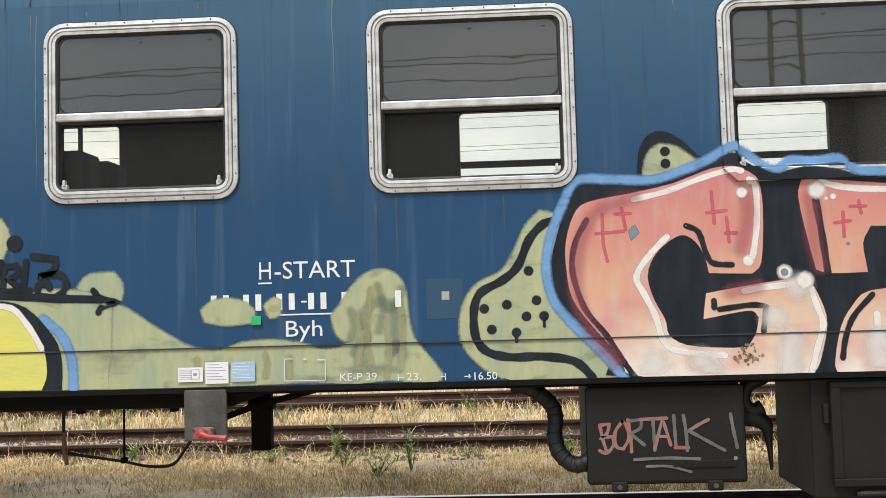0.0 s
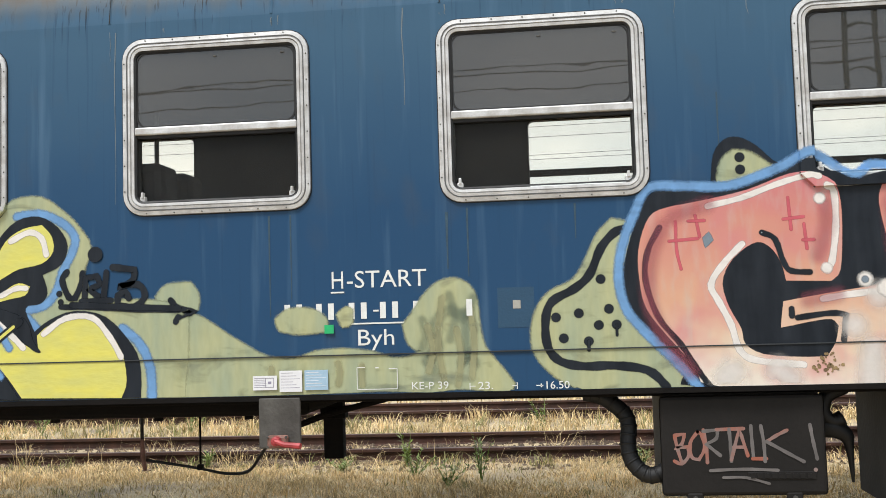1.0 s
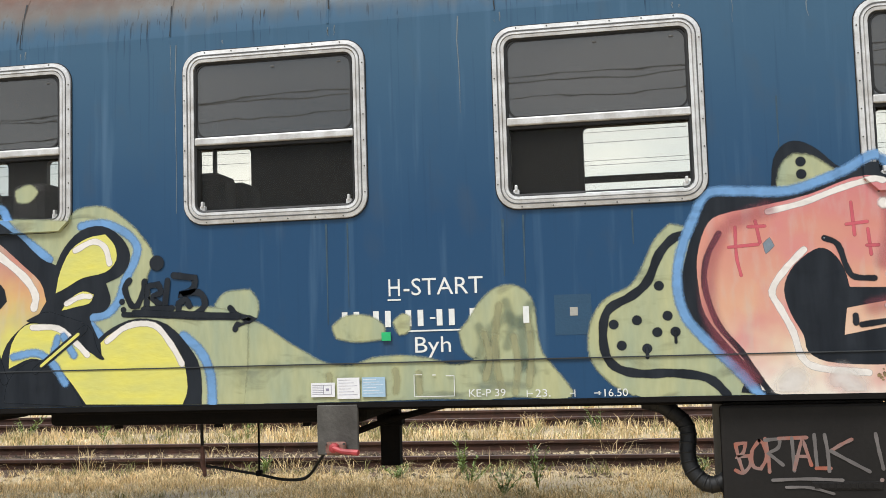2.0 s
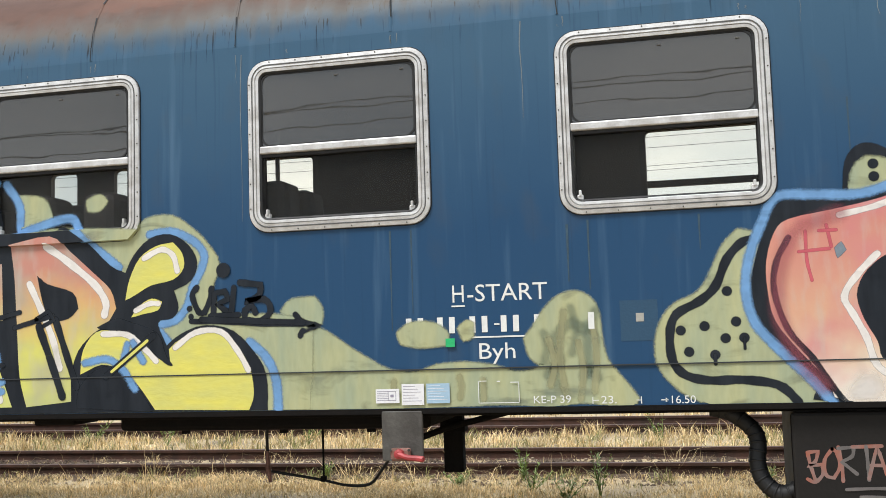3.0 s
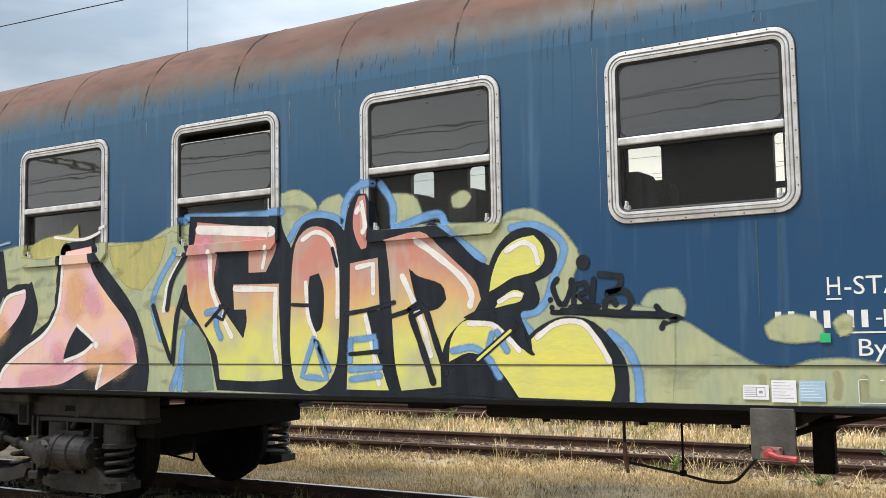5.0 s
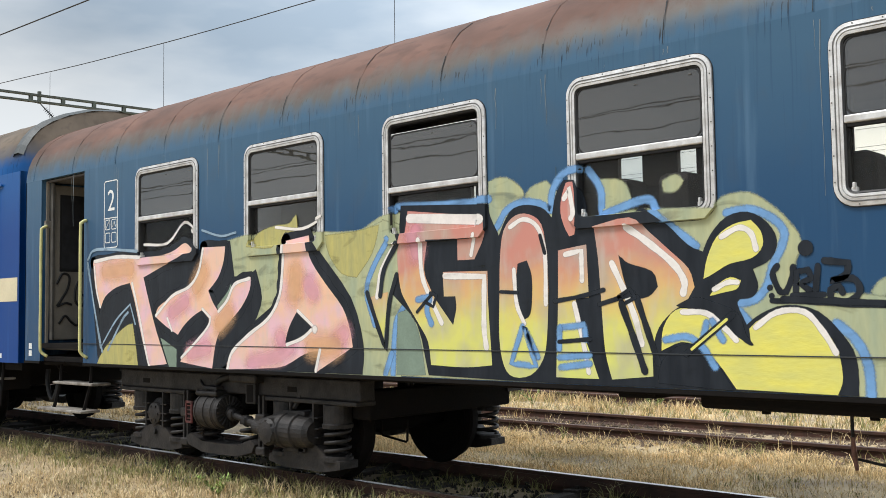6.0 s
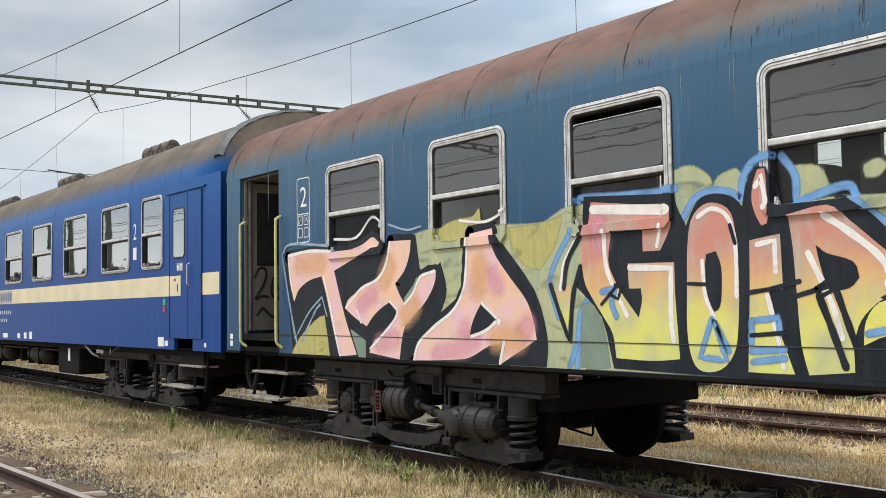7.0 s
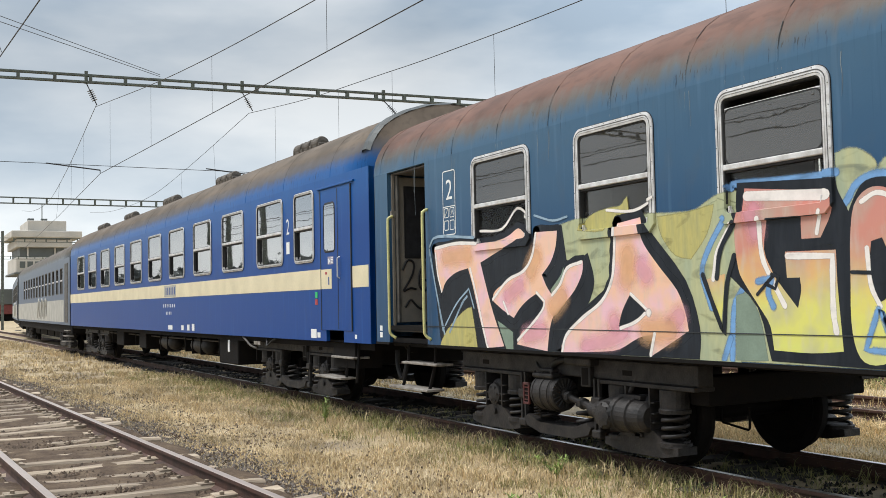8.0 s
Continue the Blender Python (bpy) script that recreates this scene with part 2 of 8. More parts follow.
M = {
    "coach": coach_paint("faded_navy_coach_paint_with_sky_sheen", (0.0140, 0.061, 0.141), (0.045, 0.108, 0.182), 2.1, 3.2, (0.158, 0.083, 0.061), 3.54, 0.36, 0.45, 0.24),
    "blue": coach_paint("royal_blue_coach_paint", (0.001, 0.048, 0.225), (0.010, 0.092, 0.30), 2.7, 3.6, (0.15, 0.118, 0.09), 3.72, 0.36, 0.25, 0.14),
    "grey_coach": coach_paint("weathered_blue_grey_coach_paint", (0.10, 0.13, 0.18), (0.14, 0.17, 0.21), 2.6, 3.6, (0.13, 0.11, 0.09), 3.7, 0.5, 0.3),
    "cream": mat("cream_stripe_paint", (0.70, 0.62, 0.42), 0.45, var=0.15, scale=2, grain=30, bump=0.05),
    "grey_white": mat("dirty_white_coach_paint", (0.42, 0.41, 0.37), 0.5, var=0.25, scale=2, bump=0.05),
    "seam": mat("dark_seam", (0.03, 0.035, 0.04), 0.7),
    "alu": mat("weathered_aluminium_frame", (0.70, 0.70, 0.695), 0.42, 0.3, var=0.2, scale=11, grain=90, bump=0.08, col2=(0.47, 0.455, 0.44)),
    "groove": mat("grey_frame_groove", (0.13, 0.13, 0.13), 0.7, var=0.3, scale=12),
    "rubber": mat("black_rubber_seal", (0.012, 0.012, 0.013), 0.6, var=0.3),
    # sooty steel, taken near black to carry the shade below the floor
    "dark_metal": mat("sooty_shade_black_underframe_steel", (0.0065, 0.006, 0.006), 0.85, var=0.4, scale=6, grain=50, bump=0.3, col2=(0.011, 0.009, 0.008), spec=0.15),
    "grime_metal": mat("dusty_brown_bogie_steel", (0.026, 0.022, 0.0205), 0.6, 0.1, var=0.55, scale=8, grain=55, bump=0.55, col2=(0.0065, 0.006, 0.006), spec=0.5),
    "plate": mat("dirty_grey_plate", (0.10, 0.095, 0.085), 0.65, var=0.4, scale=6, bump=0.25, col2=(0.05, 0.045, 0.04)),
    "red": mat("faded_red_paint", (0.42, 0.05, 0.055), 0.5, var=0.3, scale=12),
    "dull_red": mat("sooty_red_paint", (0.10, 0.022, 0.02), 0.6, var=0.5, scale=14, col2=(0.02, 0.012, 0.01)),
    "pink_plate": mat("rusty_pink_socket_paint", (0.34, 0.17, 0.14), 0.6, var=0.4, scale=14, col2=(0.13, 0.06, 0.04)),
    "box": mat("dull_black_battery_box", (0.0135, 0.0118, 0.011), 0.6, var=0.3, scale=3, grain=40, bump=0.15, spec=0.3),
    "yellow_rail": mat("yellow_handrail_paint", (0.66, 0.64, 0.28), 0.45, var=0.25, scale=8),
    "step": mat("worn_step_tread", (0.33, 0.31, 0.28), 0.6, 0.2, var=0.4, scale=10, col2=(0.14, 0.12, 0.1)),
    "door_inner": mat("beige_door_panel", (0.24, 0.215, 0.18), 0.5, var=0.25, scale=4),
    "interior": mat("brown_interior_panelling", (0.060, 0.048, 0.042), 0.6, var=0.3, scale=3),
    "ceiling": mat("grey_interior_ceiling", (0.14, 0.13, 0.125), 0.7, var=0.15),
    "floor_in": mat("dark_linoleum", (0.05, 0.045, 0.04), 0.6, var=0.3),
    "seat": mat("dark_grey_seat_cover", (0.02, 0.02, 0.024), 0.8, var=0.4, scale=9, grain=120, bump=0.3),
    # diffuse grey on the upper panes also stands in for reflected sky
    "glass_upper": pane("tinted_upper_window_glass", (0.42, 0.41, 0.40), 2.15, 0.13),
    "glass_lower": pane("clear_lower_window_glass", (0.86, 0.85, 0.83), 1.22, 0.03),
    "glass_blue": pane("reflective_window_glass", (0.85, 0.87, 0.85), 16.0, 0.0),
    "glass_far": pane("dusty_far_window_glass", (0.96, 0.94, 0.885), 1.1, 0.02),
    "rail": mat("rusty_rail_steel", (0.078, 0.034, 0.0225), 0.7, 0.1, var=0.4, scale=5, grain=70, bump=0.25, col2=(0.040, 0.022, 0.016)),
    "rail_top": mat("worn_rail_head", (0.44, 0.36, 0.31), 0.35, 0.35, var=0.25, scale=4, stretch=(0.2, 1, 1)),
    "sleeper": mat("dusty_wooden_sleeper", (0.42, 0.335, 0.245), 0.9, var=0.35, scale=4, grain=30, bump=0.5, col2=(0.21, 0.165, 0.12), stretch=(3, 0.4, 3), per="object"),
    "gantry": mat("grey_green_gantry_steel", (0.105, 0.125, 0.105), 0.6, 0.1, var=0.3, scale=5, col2=(0.06, 0.062, 0.052)),
    "wire": mat("dark_overhead_wire", (0.03, 0.03, 0.032), 0.6, var=0.1),
    "insulator": mat("brown_glazed_insulator", (0.03, 0.022, 0.02), 0.3, var=0.2),
    "concrete": mat("weathered_light_concrete", (0.50, 0.47, 0.42), 0.85, var=0.2, scale=0.4, grain=6, bump=0.1),
    "concrete_dark": mat("shaded_dark_band_concrete", (0.10, 0.11, 0.105), 0.6, var=0.2, scale=0.5),
    "paper": mat("white_paper_notice", (0.78, 0.78, 0.80), 0.7, var=0.05, scale=20),
    "paper_blue": mat("pale_blue_paper_notice", (0.36, 0.52, 0.66), 0.7, var=0.08, scale=20),
    "paper_green": mat("green_sticker", (0.02, 0.46, 0.16), 0.5, var=0.1, scale=20),
    "lettering": mat("white_lettering_paint", (0.78, 0.79, 0.77), 0.5, var=0.12, scale=25, grain=90, bump=0.03),
    "ink": mat("grey_print", (0.30, 0.28, 0.36), 0.7, var=0.1),
    "patch_blue": mat("slightly_fresher_blue_patch", (0.02, 0.068, 0.13), 0.4, var=0.1),
    # spray paints
    "green": mat("sage_green_spray_paint", (0.43, 0.435, 0.235), 0.55, var=0.25, scale=4, grain=20, bump=0.03, stretch=(1.6, 1, 0.4), col2=(0.32, 0.37, 0.25)),
    "green_dark": mat("smeared_blue_green_paint", (0.12, 0.17, 0.13), 0.55, var=0.2, scale=6),
    "green_blue": mat("teal_green_spray_paint", (0.20, 0.27, 0.21), 0.55, var=0.2, scale=5),
    "ochre": mat("mustard_spray_paint", (0.46, 0.41, 0.13), 0.55, var=0.3, scale=6, grain=18, stretch=(2.5, 1, 0.5), col2=(0.36, 0.34, 0.14)),
    "black": mat("blue_black_spray_paint", (0.0075, 0.011, 0.017), 0.5, var=0.35, scale=5, grain=18, stretch=(2, 1, 0.4), col2=(0.018, 0.023, 0.031), spec=0.25),
    "sky_blue": mat("sky_blue_spray_paint", (0.16, 0.34, 0.62), 0.5, var=0.2, scale=7, grain=25),
    "pale_blue": mat("thin_pale_blue_spray_paint", (0.27, 0.38, 0.48), 0.5, var=0.2, scale=7),
    "white": mat("white_spray_paint", (0.78, 0.74, 0.70), 0.5, var=0.12, scale=9, grain=40),
    "grey_blue": mat("grey_blue_spray_paint", (0.20, 0.25, 0.30), 0.5, var=0.2, scale=9),
    "red_line": mat("raspberry_spray_paint", (0.56, 0.10, 0.13), 0.5, var=0.15, scale=9),
    "coral": fade("coral_to_cream_spray_paint", [(0.0, (0.78, 0.72, 0.64)), (1.0, (0.52, 0.14, 0.17)), (0.16, (0.72, 0.56, 0.42)), (0.36, (0.66, 0.36, 0.24)), (0.66, (0.60, 0.24, 0.19))], (0.60, 0.20, 0.22), 0.7),
    "rose": mat("rose_pink_overspray", (0.80, 0.40, 0.50), 0.5, var=0.12, scale=7),
    "apricot": mat("apricot_overspray", (0.82, 0.48, 0.25), 0.5, var=0.12, scale=7),
    "deep_red": mat("crimson_overspray", (0.44, 0.10, 0.14), 0.5, var=0.15, scale=7),
    "glow": mat("soft_white_overspray", (0.80, 0.76, 0.72), 0.5, var=0.1, scale=7),
    "yellow": mat("lemon_yellow_spray_paint", (0.72, 0.66, 0.13), 0.5, var=0.15, scale=5, grain=20, stretch=(1, 1, 2.5), col2=(0.60, 0.58, 0.17)),
    "fade": fade("red_to_yellow_spray_paint", [(0.0, (0.60, 0.64, 0.17)), (1.0, (0.53, 0.21, 0.18)), (0.30, (0.66, 0.63, 0.15)), (0.48, (0.66, 0.40, 0.17)), (0.62, (0.56, 0.24, 0.18))], (0.38, 0.36, 0.29), 0.6),
    "peach": fade("peach_and_pink_spray_paint", [(0.0, (0.76, 0.50, 0.43)), (1.0, (0.76, 0.50, 0.40)), (0.5, (0.78, 0.48, 0.32))], (0.74, 0.46, 0.53), 0.9, patch_scale=3.6),
    # ground
    "straw": mat("dry_straw_grass", (0.84, 0.645, 0.36), 0.8, var=0.3, scale=0.9, grain=8, bump=0, col2=(0.56, 0.43, 0.225), per="island"),
    "trampled_straw": mat("trampled_dusty_straw", (0.68, 0.53, 0.31), 0.8, var=0.35, scale=0.9, grain=8, bump=0, col2=(0.40, 0.315, 0.18), per="island"),
    "pale_straw": mat("bleached_straw", (0.66, 0.56, 0.38), 0.8, var=0.25, scale=0.9, grain=8, bump=0, col2=(0.50, 0.41, 0.26), per="island"),
    "green_grass": mat("green_grass", (0.21, 0.235, 0.075), 0.7, var=0.35, scale=1.5, grain=8, bump=0, col2=(0.32, 0.27, 0.11), per="island"),
    "weed": mat("fresh_green_weed_leaf", (0.20, 0.28, 0.06), 0.6, var=0.3, scale=9, bump=0, per="island"),
    "stone": mat("dark_ballast_stone", (0.21, 0.18, 0.155), 0.9, var=0.4, scale=9, per="island"),
}
M["shiny_rail"] = mat("bright_worn_rail_head", (0.42, 0.39, 0.36), 0.28, 0.85, var=0.25, scale=4, stretch=(0.2, 1, 1))
# track under the train: the coaches' shade is put into these dark colours
M["shade_stone"] = mat("shade_dark_ballast", (0.016, 0.0135, 0.012), 0.85, var=0.4, scale=9, per="island")
M["shade_sleeper"] = mat("shade_dark_sleeper", (0.035, 0.028, 0.023), 0.85, var=0.4, scale=4, grain=30, bump=0.4, stretch=(3, 0.4, 3), per="object")
M["shade_bed"] = mat("shade_dark_track_dirt", (0.019, 0.016, 0.0135), 0.9, var=0.4, scale=3, grain=35, bump=0.6)


def thin_coat(m, worn=0.0, thick=0.0):
    """Lets a spray paint thin out where the sheet's "cover" value falls off, in a fine speckle."""
    n, l = m.node_tree.nodes, m.node_tree.links
    out = n["Material Output"]
    at = n.new("ShaderNodeAttribute")
    at.attribute_name = "cover"
    co = n.new("ShaderNodeTexCoord")
    nz = n.new("ShaderNodeTexNoise")
    nz.inputs["Scale"].default_value, nz.inputs["Detail"].default_value = 70.0, 3.0
    l.new(co.outputs["Object"], nz.inputs["Vector"])
    sub = n.new("ShaderNodeMath")
    sub.operation = "MULTIPLY_ADD"
    sub.inputs[1].default_value = -0.7
    mul = n.new("ShaderNodeMath")
    mul.operation = "MULTIPLY"
    mul.inputs[1].default_value = 1.7
    mul.use_clamp = False
    l.new(at.outputs["Fac"], mul.inputs[0])
    l.new(nz.outputs["Fac"], sub.inputs[0])
    l.new(mul.outputs["Value"], sub.inputs[2])
    sub.use_clamp = True
    last = sub.outputs["Value"]
    if thick:
        # a dusting that never covers fully and dies away smoothly
        ease = n.new("ShaderNodeMapRange")
        ease.interpolation_type = "SMOOTHSTEP"
        ease.inputs["To Max"].default_value = thick
        l.new(at.outputs["Fac"], ease.inputs["Value"])
        last = ease.outputs["Result"]
    if worn:
        # scrubbed, see-through patches with brush-like streaks
        mp = n.new("ShaderNodeMapping")
        mp.inputs["Scale"].default_value = (1.0, 1.0, 2.6)
        mp.inputs["Rotation"].default_value = (0, 0.5, 0)
        l.new(co.outputs["Object"], mp.inputs["Vector"])
        n2 = n.new("ShaderNodeTexNoise")
        n2.inputs["Scale"].default_value, n2.inputs["Detail"].default_value, n2.inputs["Distortion"].default_value = 3.2, 7.0, 0.6
        l.new(mp.outputs["Vector"], n2.inputs["Vector"])
        r2 = n.new("ShaderNodeMapRange")
        r2.inputs["From Min"].default_value, r2.inputs["From Max"].default_value = 0.56, 0.72
        r2.inputs["To Min"].default_value, r2.inputs["To Max"].default_value = 1.0, 1.0 - worn
        l.new(n2.outputs["Fac"], r2.inputs["Value"])
        m2 = n.new("ShaderNodeMath")
        m2.operation = "MULTIPLY"
        l.new(last, m2.inputs[0])
        l.new(r2.outputs["Result"], m2.inputs[1])
        last = m2.outputs["Value"]
    tr = n.new("ShaderNodeBsdfTransparent")
    mx = n.new("ShaderNodeMixShader")
    l.new(last, mx.inputs["Fac"])
    l.new(tr.outputs["BSDF"], mx.inputs[1])
    l.new(n["Principled BSDF"].outputs["BSDF"], mx.inputs[2])
    l.new(mx.outputs["Shader"], out.inputs["Surface"])


HAZE = {"rose": 0.15, "apricot": 0.17, "deep_red": 0.07, "glow": 0.11, "green": 0.034, "green_dark": 0.035, "green_blue": 0.015, "ochre": 0.03, "black": 0.010, "sky_blue": 0.034, "pale_blue": 0.006, "white": 0.011, "grey_blue": 0.012, "red_line": 0.005, "coral": 0.007, "fade": 0.006, "peach": 0.006, "yellow": 0.006}
for key in HAZE:
    thin_coat(M[key], {"green": 0.45, "green_dark": 0.7, "ochre": 0.55, "sky_blue": 0.4, "black": 0.12, "pale_blue": 0.5, "peach": 0.12, "white": 0.25}.get(key, 0.0), {"rose": 0.55, "apricot": 0.6, "deep_red": 0.36, "glow": 0.75, "green_dark": 0.35}.get(key, 0.0))


# ---- mesh helpers ----
def part(name, bm, material, parent=None, label="", smooth=False):
    me = bpy.data.meshes.new(name)
    bmesh.ops.recalc_face_normals(bm, faces=bm.faces)
    bm.to_mesh(me)
    bm.free()
    for m in (material if isinstance(material, list) else [material]):
        me.materials.append(m)
    if smooth:
        me.shade_smooth()
    ob = new(name, me)
    ob.parent = parent
    return tagged(ob, label)


def thing(name, label, category, m=None, group="", kind=""):
    ob = new(name)
    ob.matrix_world = m or Matrix()
    return tagged(ob, label, category, group, kind)


def box(bm, x0, x1, y0, y1, z0, z1, bevel=0.0):
    r = bmesh.ops.create_cube(bm, size=1)
    bmesh.ops.scale(bm, vec=(x1 - x0, y1 - y0, z1 - z0), verts=r["verts"])
    bmesh.ops.translate(bm, vec=((x0 + x1) / 2, (y0 + y1) / 2, (z0 + z1) / 2), verts=r["verts"])
    if bevel:
        es = list({e for v in r["verts"] for e in v.link_edges})
        bmesh.ops.bevel(bm, geom=es, offset=bevel, segments=2, affect="EDGES", profile=0.5)
    return bm


def boxed(*a, **k):
    return box(bmesh.new(), *a, **k)


def tube(bm, pts, r, n=8, caps=True):
    """A round bar along points."""
    pts = [Vector(p) for p in pts]
    rings = []
    d0 = (pts[1] - pts[0]).normalized()
    side = d0.cross(Vector((0.31, 0.2, 0.93)))
    side = (side if side.length > 0.05 else d0.cross(Vector((1, 0, 0)))).normalized()
    for i, p in enumerate(pts):
        d = (pts[min(i + 1, len(pts) - 1)] - pts[max(i - 1, 0)]).normalized()
        side = (side - d * side.dot(d)).normalized()
        up = side.cross(d)
        rr = r[i] if isinstance(r, (list, tuple)) else r
        rings.append([bm.verts.new(p + rr * (math.cos(a) * side + math.sin(a) * up)) for a in (2 * math.pi * k / n for k in range(n))])
    for a, b in zip(rings, rings[1:]):
        for k in range(n):
            bm.faces.new((a[k], a[(k + 1) % n], b[(k + 1) % n], b[k]))
    if caps:
        bm.faces.new(rings[0])
        bm.faces.new(rings[-1])
    return bm


def tubed(pts, r, n=8):
    return tube(bmesh.new(), pts, r, n)


def curve(pts, steps=4, closed=False, corner=180):
    """A smooth run through a few points (Catmull-Rom); turns sharper than corner degrees stay sharp."""
    pts = [Vector(p) for p in pts]
    n = len(pts)
    if n < 3:
        return pts

    def sharp(i):
        if not closed and not 0 < i % n < n - 1:
            return False
        a, b = pts[i % n] - pts[(i - 1) % n], pts[(i + 1) % n] - pts[i % n]
        return a.length > 0 and b.length > 0 and math.degrees(a.angle(b)) > corner

    out = []
    for i in range(n if closed else n - 1):
        p1, p2 = pts[i], pts[(i + 1) % n]
        p0 = pts[(i - 1) % n] if (closed or i) and not sharp(i) else p1 * 2 - p2
        p3 = pts[(i + 2) % n] if (closed or i + 2 < n) and not sharp(i + 1) else p2 * 2 - p1
        for k in range(steps):
            t = k / steps
            out.append(0.5 * (2 * p1 + (p2 - p0) * t + (2 * p0 - 5 * p1 + 4 * p2 - p3) * t * t + (3 * p1 - p0 - 3 * p2 + p3) * t ** 3))
    return out if closed else out + [pts[-1]]


def lathe(bm, prof, origin, axis="Y", n=20):
    """A turned shape: (radius, along) pairs about an axis through origin."""
    o = Vector(origin)
    rings = []
    for r, a in prof:
        ring = []
        for k in range(n):
            c, s = r * math.cos(2 * math.pi * k / n), r * math.sin(2 * math.pi * k / n)
            v = {"Y": (c, a, s), "X": (a, c, s), "Z": (c, s, a)}[axis]
            ring.append(bm.verts.new(o + Vector(v)))
        rings.append(ring)
    for a, b in zip(rings, rings[1:]):
        for k in range(n):
            bm.faces.new((a[k], a[(k + 1) % n], b[(k + 1) % n], b[k]))
    bm.faces.new(rings[0])
    bm.faces.new(rings[-1])
    return bm


def round_loop(x0, x1, z0, z1, r, n=6):
    pts = []
    for cx, cz, a0 in ((x1 - r, z1 - r, 0), (x0 + r, z1 - r, 90), (x0 + r, z0 + r, 180), (x1 - r, z0 + r, 270)):
        for k in range(n + 1):
            a = radians(a0 + 90 * k / n)
            pts.append((cx + r * math.cos(a), cz + r * math.sin(a)))
    return pts


def ring_frame(bm, x0, x1, z0, z1, r, steps):
    """A rounded window surround: (inset, y) steps from outside in."""
    loops = []
    for inset, y in steps:
        loops.append([bm.verts.new((x, y, z)) for x, z in round_loop(x0 + inset, x1 - inset, z0 + inset, z1 - inset, max(0.015, r - inset))])
    for a, b in zip(loops, loops[1:]):
        n = len(a)
        for k in range(n):
            bm.faces.new((a[k], a[(k + 1) % n], b[(k + 1) % n], b[k]))
    return bm


def pierced(bm, x0, x1, z0, z1, holes, ya, yb):
    """A wall sheet of thickness ya..yb with rectangular openings right through it."""
    xs = sorted({x0, x1, *[h[0] for h in holes], *[h[1] for h in holes]})
    zs = sorted({z0, z1, *[h[2] for h in holes], *[h[3] for h in holes]})
    for a, b in zip(xs, xs[1:]):
        for c, d in zip(zs, zs[1:]):
            mx, mz = (a + b) / 2, (c + d) / 2
            if any(h[0] < mx < h[1] and h[2] < mz < h[3] for h in holes):
                continue
            for y in (ya, yb):
                bm.faces.new([bm.verts.new(p) for p in ((a, y, c), (b, y, c), (b, y, d), (a, y, d))])
    for h in [*holes, (x0, x1, z0, z1)]:
        for (a, c), (b, d) in (((h[0], h[2]), (h[1], h[2])), ((h[1], h[2]), (h[1], h[3])), ((h[1], h[3]), (h[0], h[3])), ((h[0], h[3]), (h[0], h[2]))):
            bm.faces.new([bm.verts.new(p) for p in ((a, ya, c), (b, ya, d), (b, yb, d), (a, yb, c))])
    bmesh.ops.remove_doubles(bm, verts=bm.verts, dist=0.0005)
    return bm


WIDTH = 2.82


def roof_profile(z_side, z_top):
    """Half-section of the roof from one cantrail over to the other."""
    h = z_top - z_side
    half = [(0.0, 0.0), (0.008, 0.10), (0.03, 0.22), (0.075, 0.34), (0.15, 0.47), (0.26, 0.60), (0.42, 0.72), (0.66, 0.84), (1.0, 0.95), (1.41, 1.0)]
    left = [(y, z_side + h * k) for y, k in half]
    return left + [(WIDTH - y, z) for y, z in reversed(left[:-1])]


def roof_mesh(x0, x1, z_side, z_top, step=1.0, dome=0.0):
    bm = bmesh.new()
    n = max(2, round((x1 - x0) / step))
    prof = roof_profile(z_side, z_top)
    xs = [x0 + (x1 - x0) * i / n for i in range(n + 1)]
    if dome:
        xs = sorted({*xs, x1 - dome * 0.5, x1 - dome * 0.2, x0 + dome * 0.5, x0 + dome * 0.2})
    rings = []
    for x in xs:
        e = min(x - x0, x1 - x)
        k = 1.0 if not dome or e >= dome else math.sqrt(max(0.0, 1 - (1 - e / dome) ** 2)) * 0.28 + 0.72
        rings.append([bm.verts.new((x, WIDTH / 2 + (y - WIDTH / 2) * (0.94 + 0.06 * k if k < 1 else 1), z_side + (z - z_side) * k)) for y, z in prof])
    for a, b in zip(rings, rings[1:]):
        for k in range(len(prof) - 1):
            bm.faces.new((a[k], a[k + 1], b[k + 1], b[k]))
    bm.faces.new(rings[0])
    bm.faces.new(rings[-1])
    return bm


def seam_band(x, z_side, z_top, w=0.010, lift=0.003, upto=10, since=0):
    bm = bmesh.new()
    prof = roof_profile(z_side, z_top)[since:upto]
    rows = [[bm.verts.new((x + dx, y - dy, z + dy)) for y, z in prof] for dx, dy in ((-w, 0.0), (-w * 0.4, lift), (w * 0.4, lift), (w, 0.0))]
    for a, b in zip(rows, rows[1:]):
        for k in range(len(prof) - 1):
            bm.faces.new((a[k], a[k + 1], b[k + 1], b[k]))
    return bm


STEPS = [(0.0, 0.0), (0.004, -0.016), (0.028, -0.02), (0.031, -0.010), (0.036, -0.019), (0.05, -0.021), (0.053, -0.011), (0.058, -0.02), (0.074, -0.018), (0.078, 0.02)]
GLASS_Y = 0.034


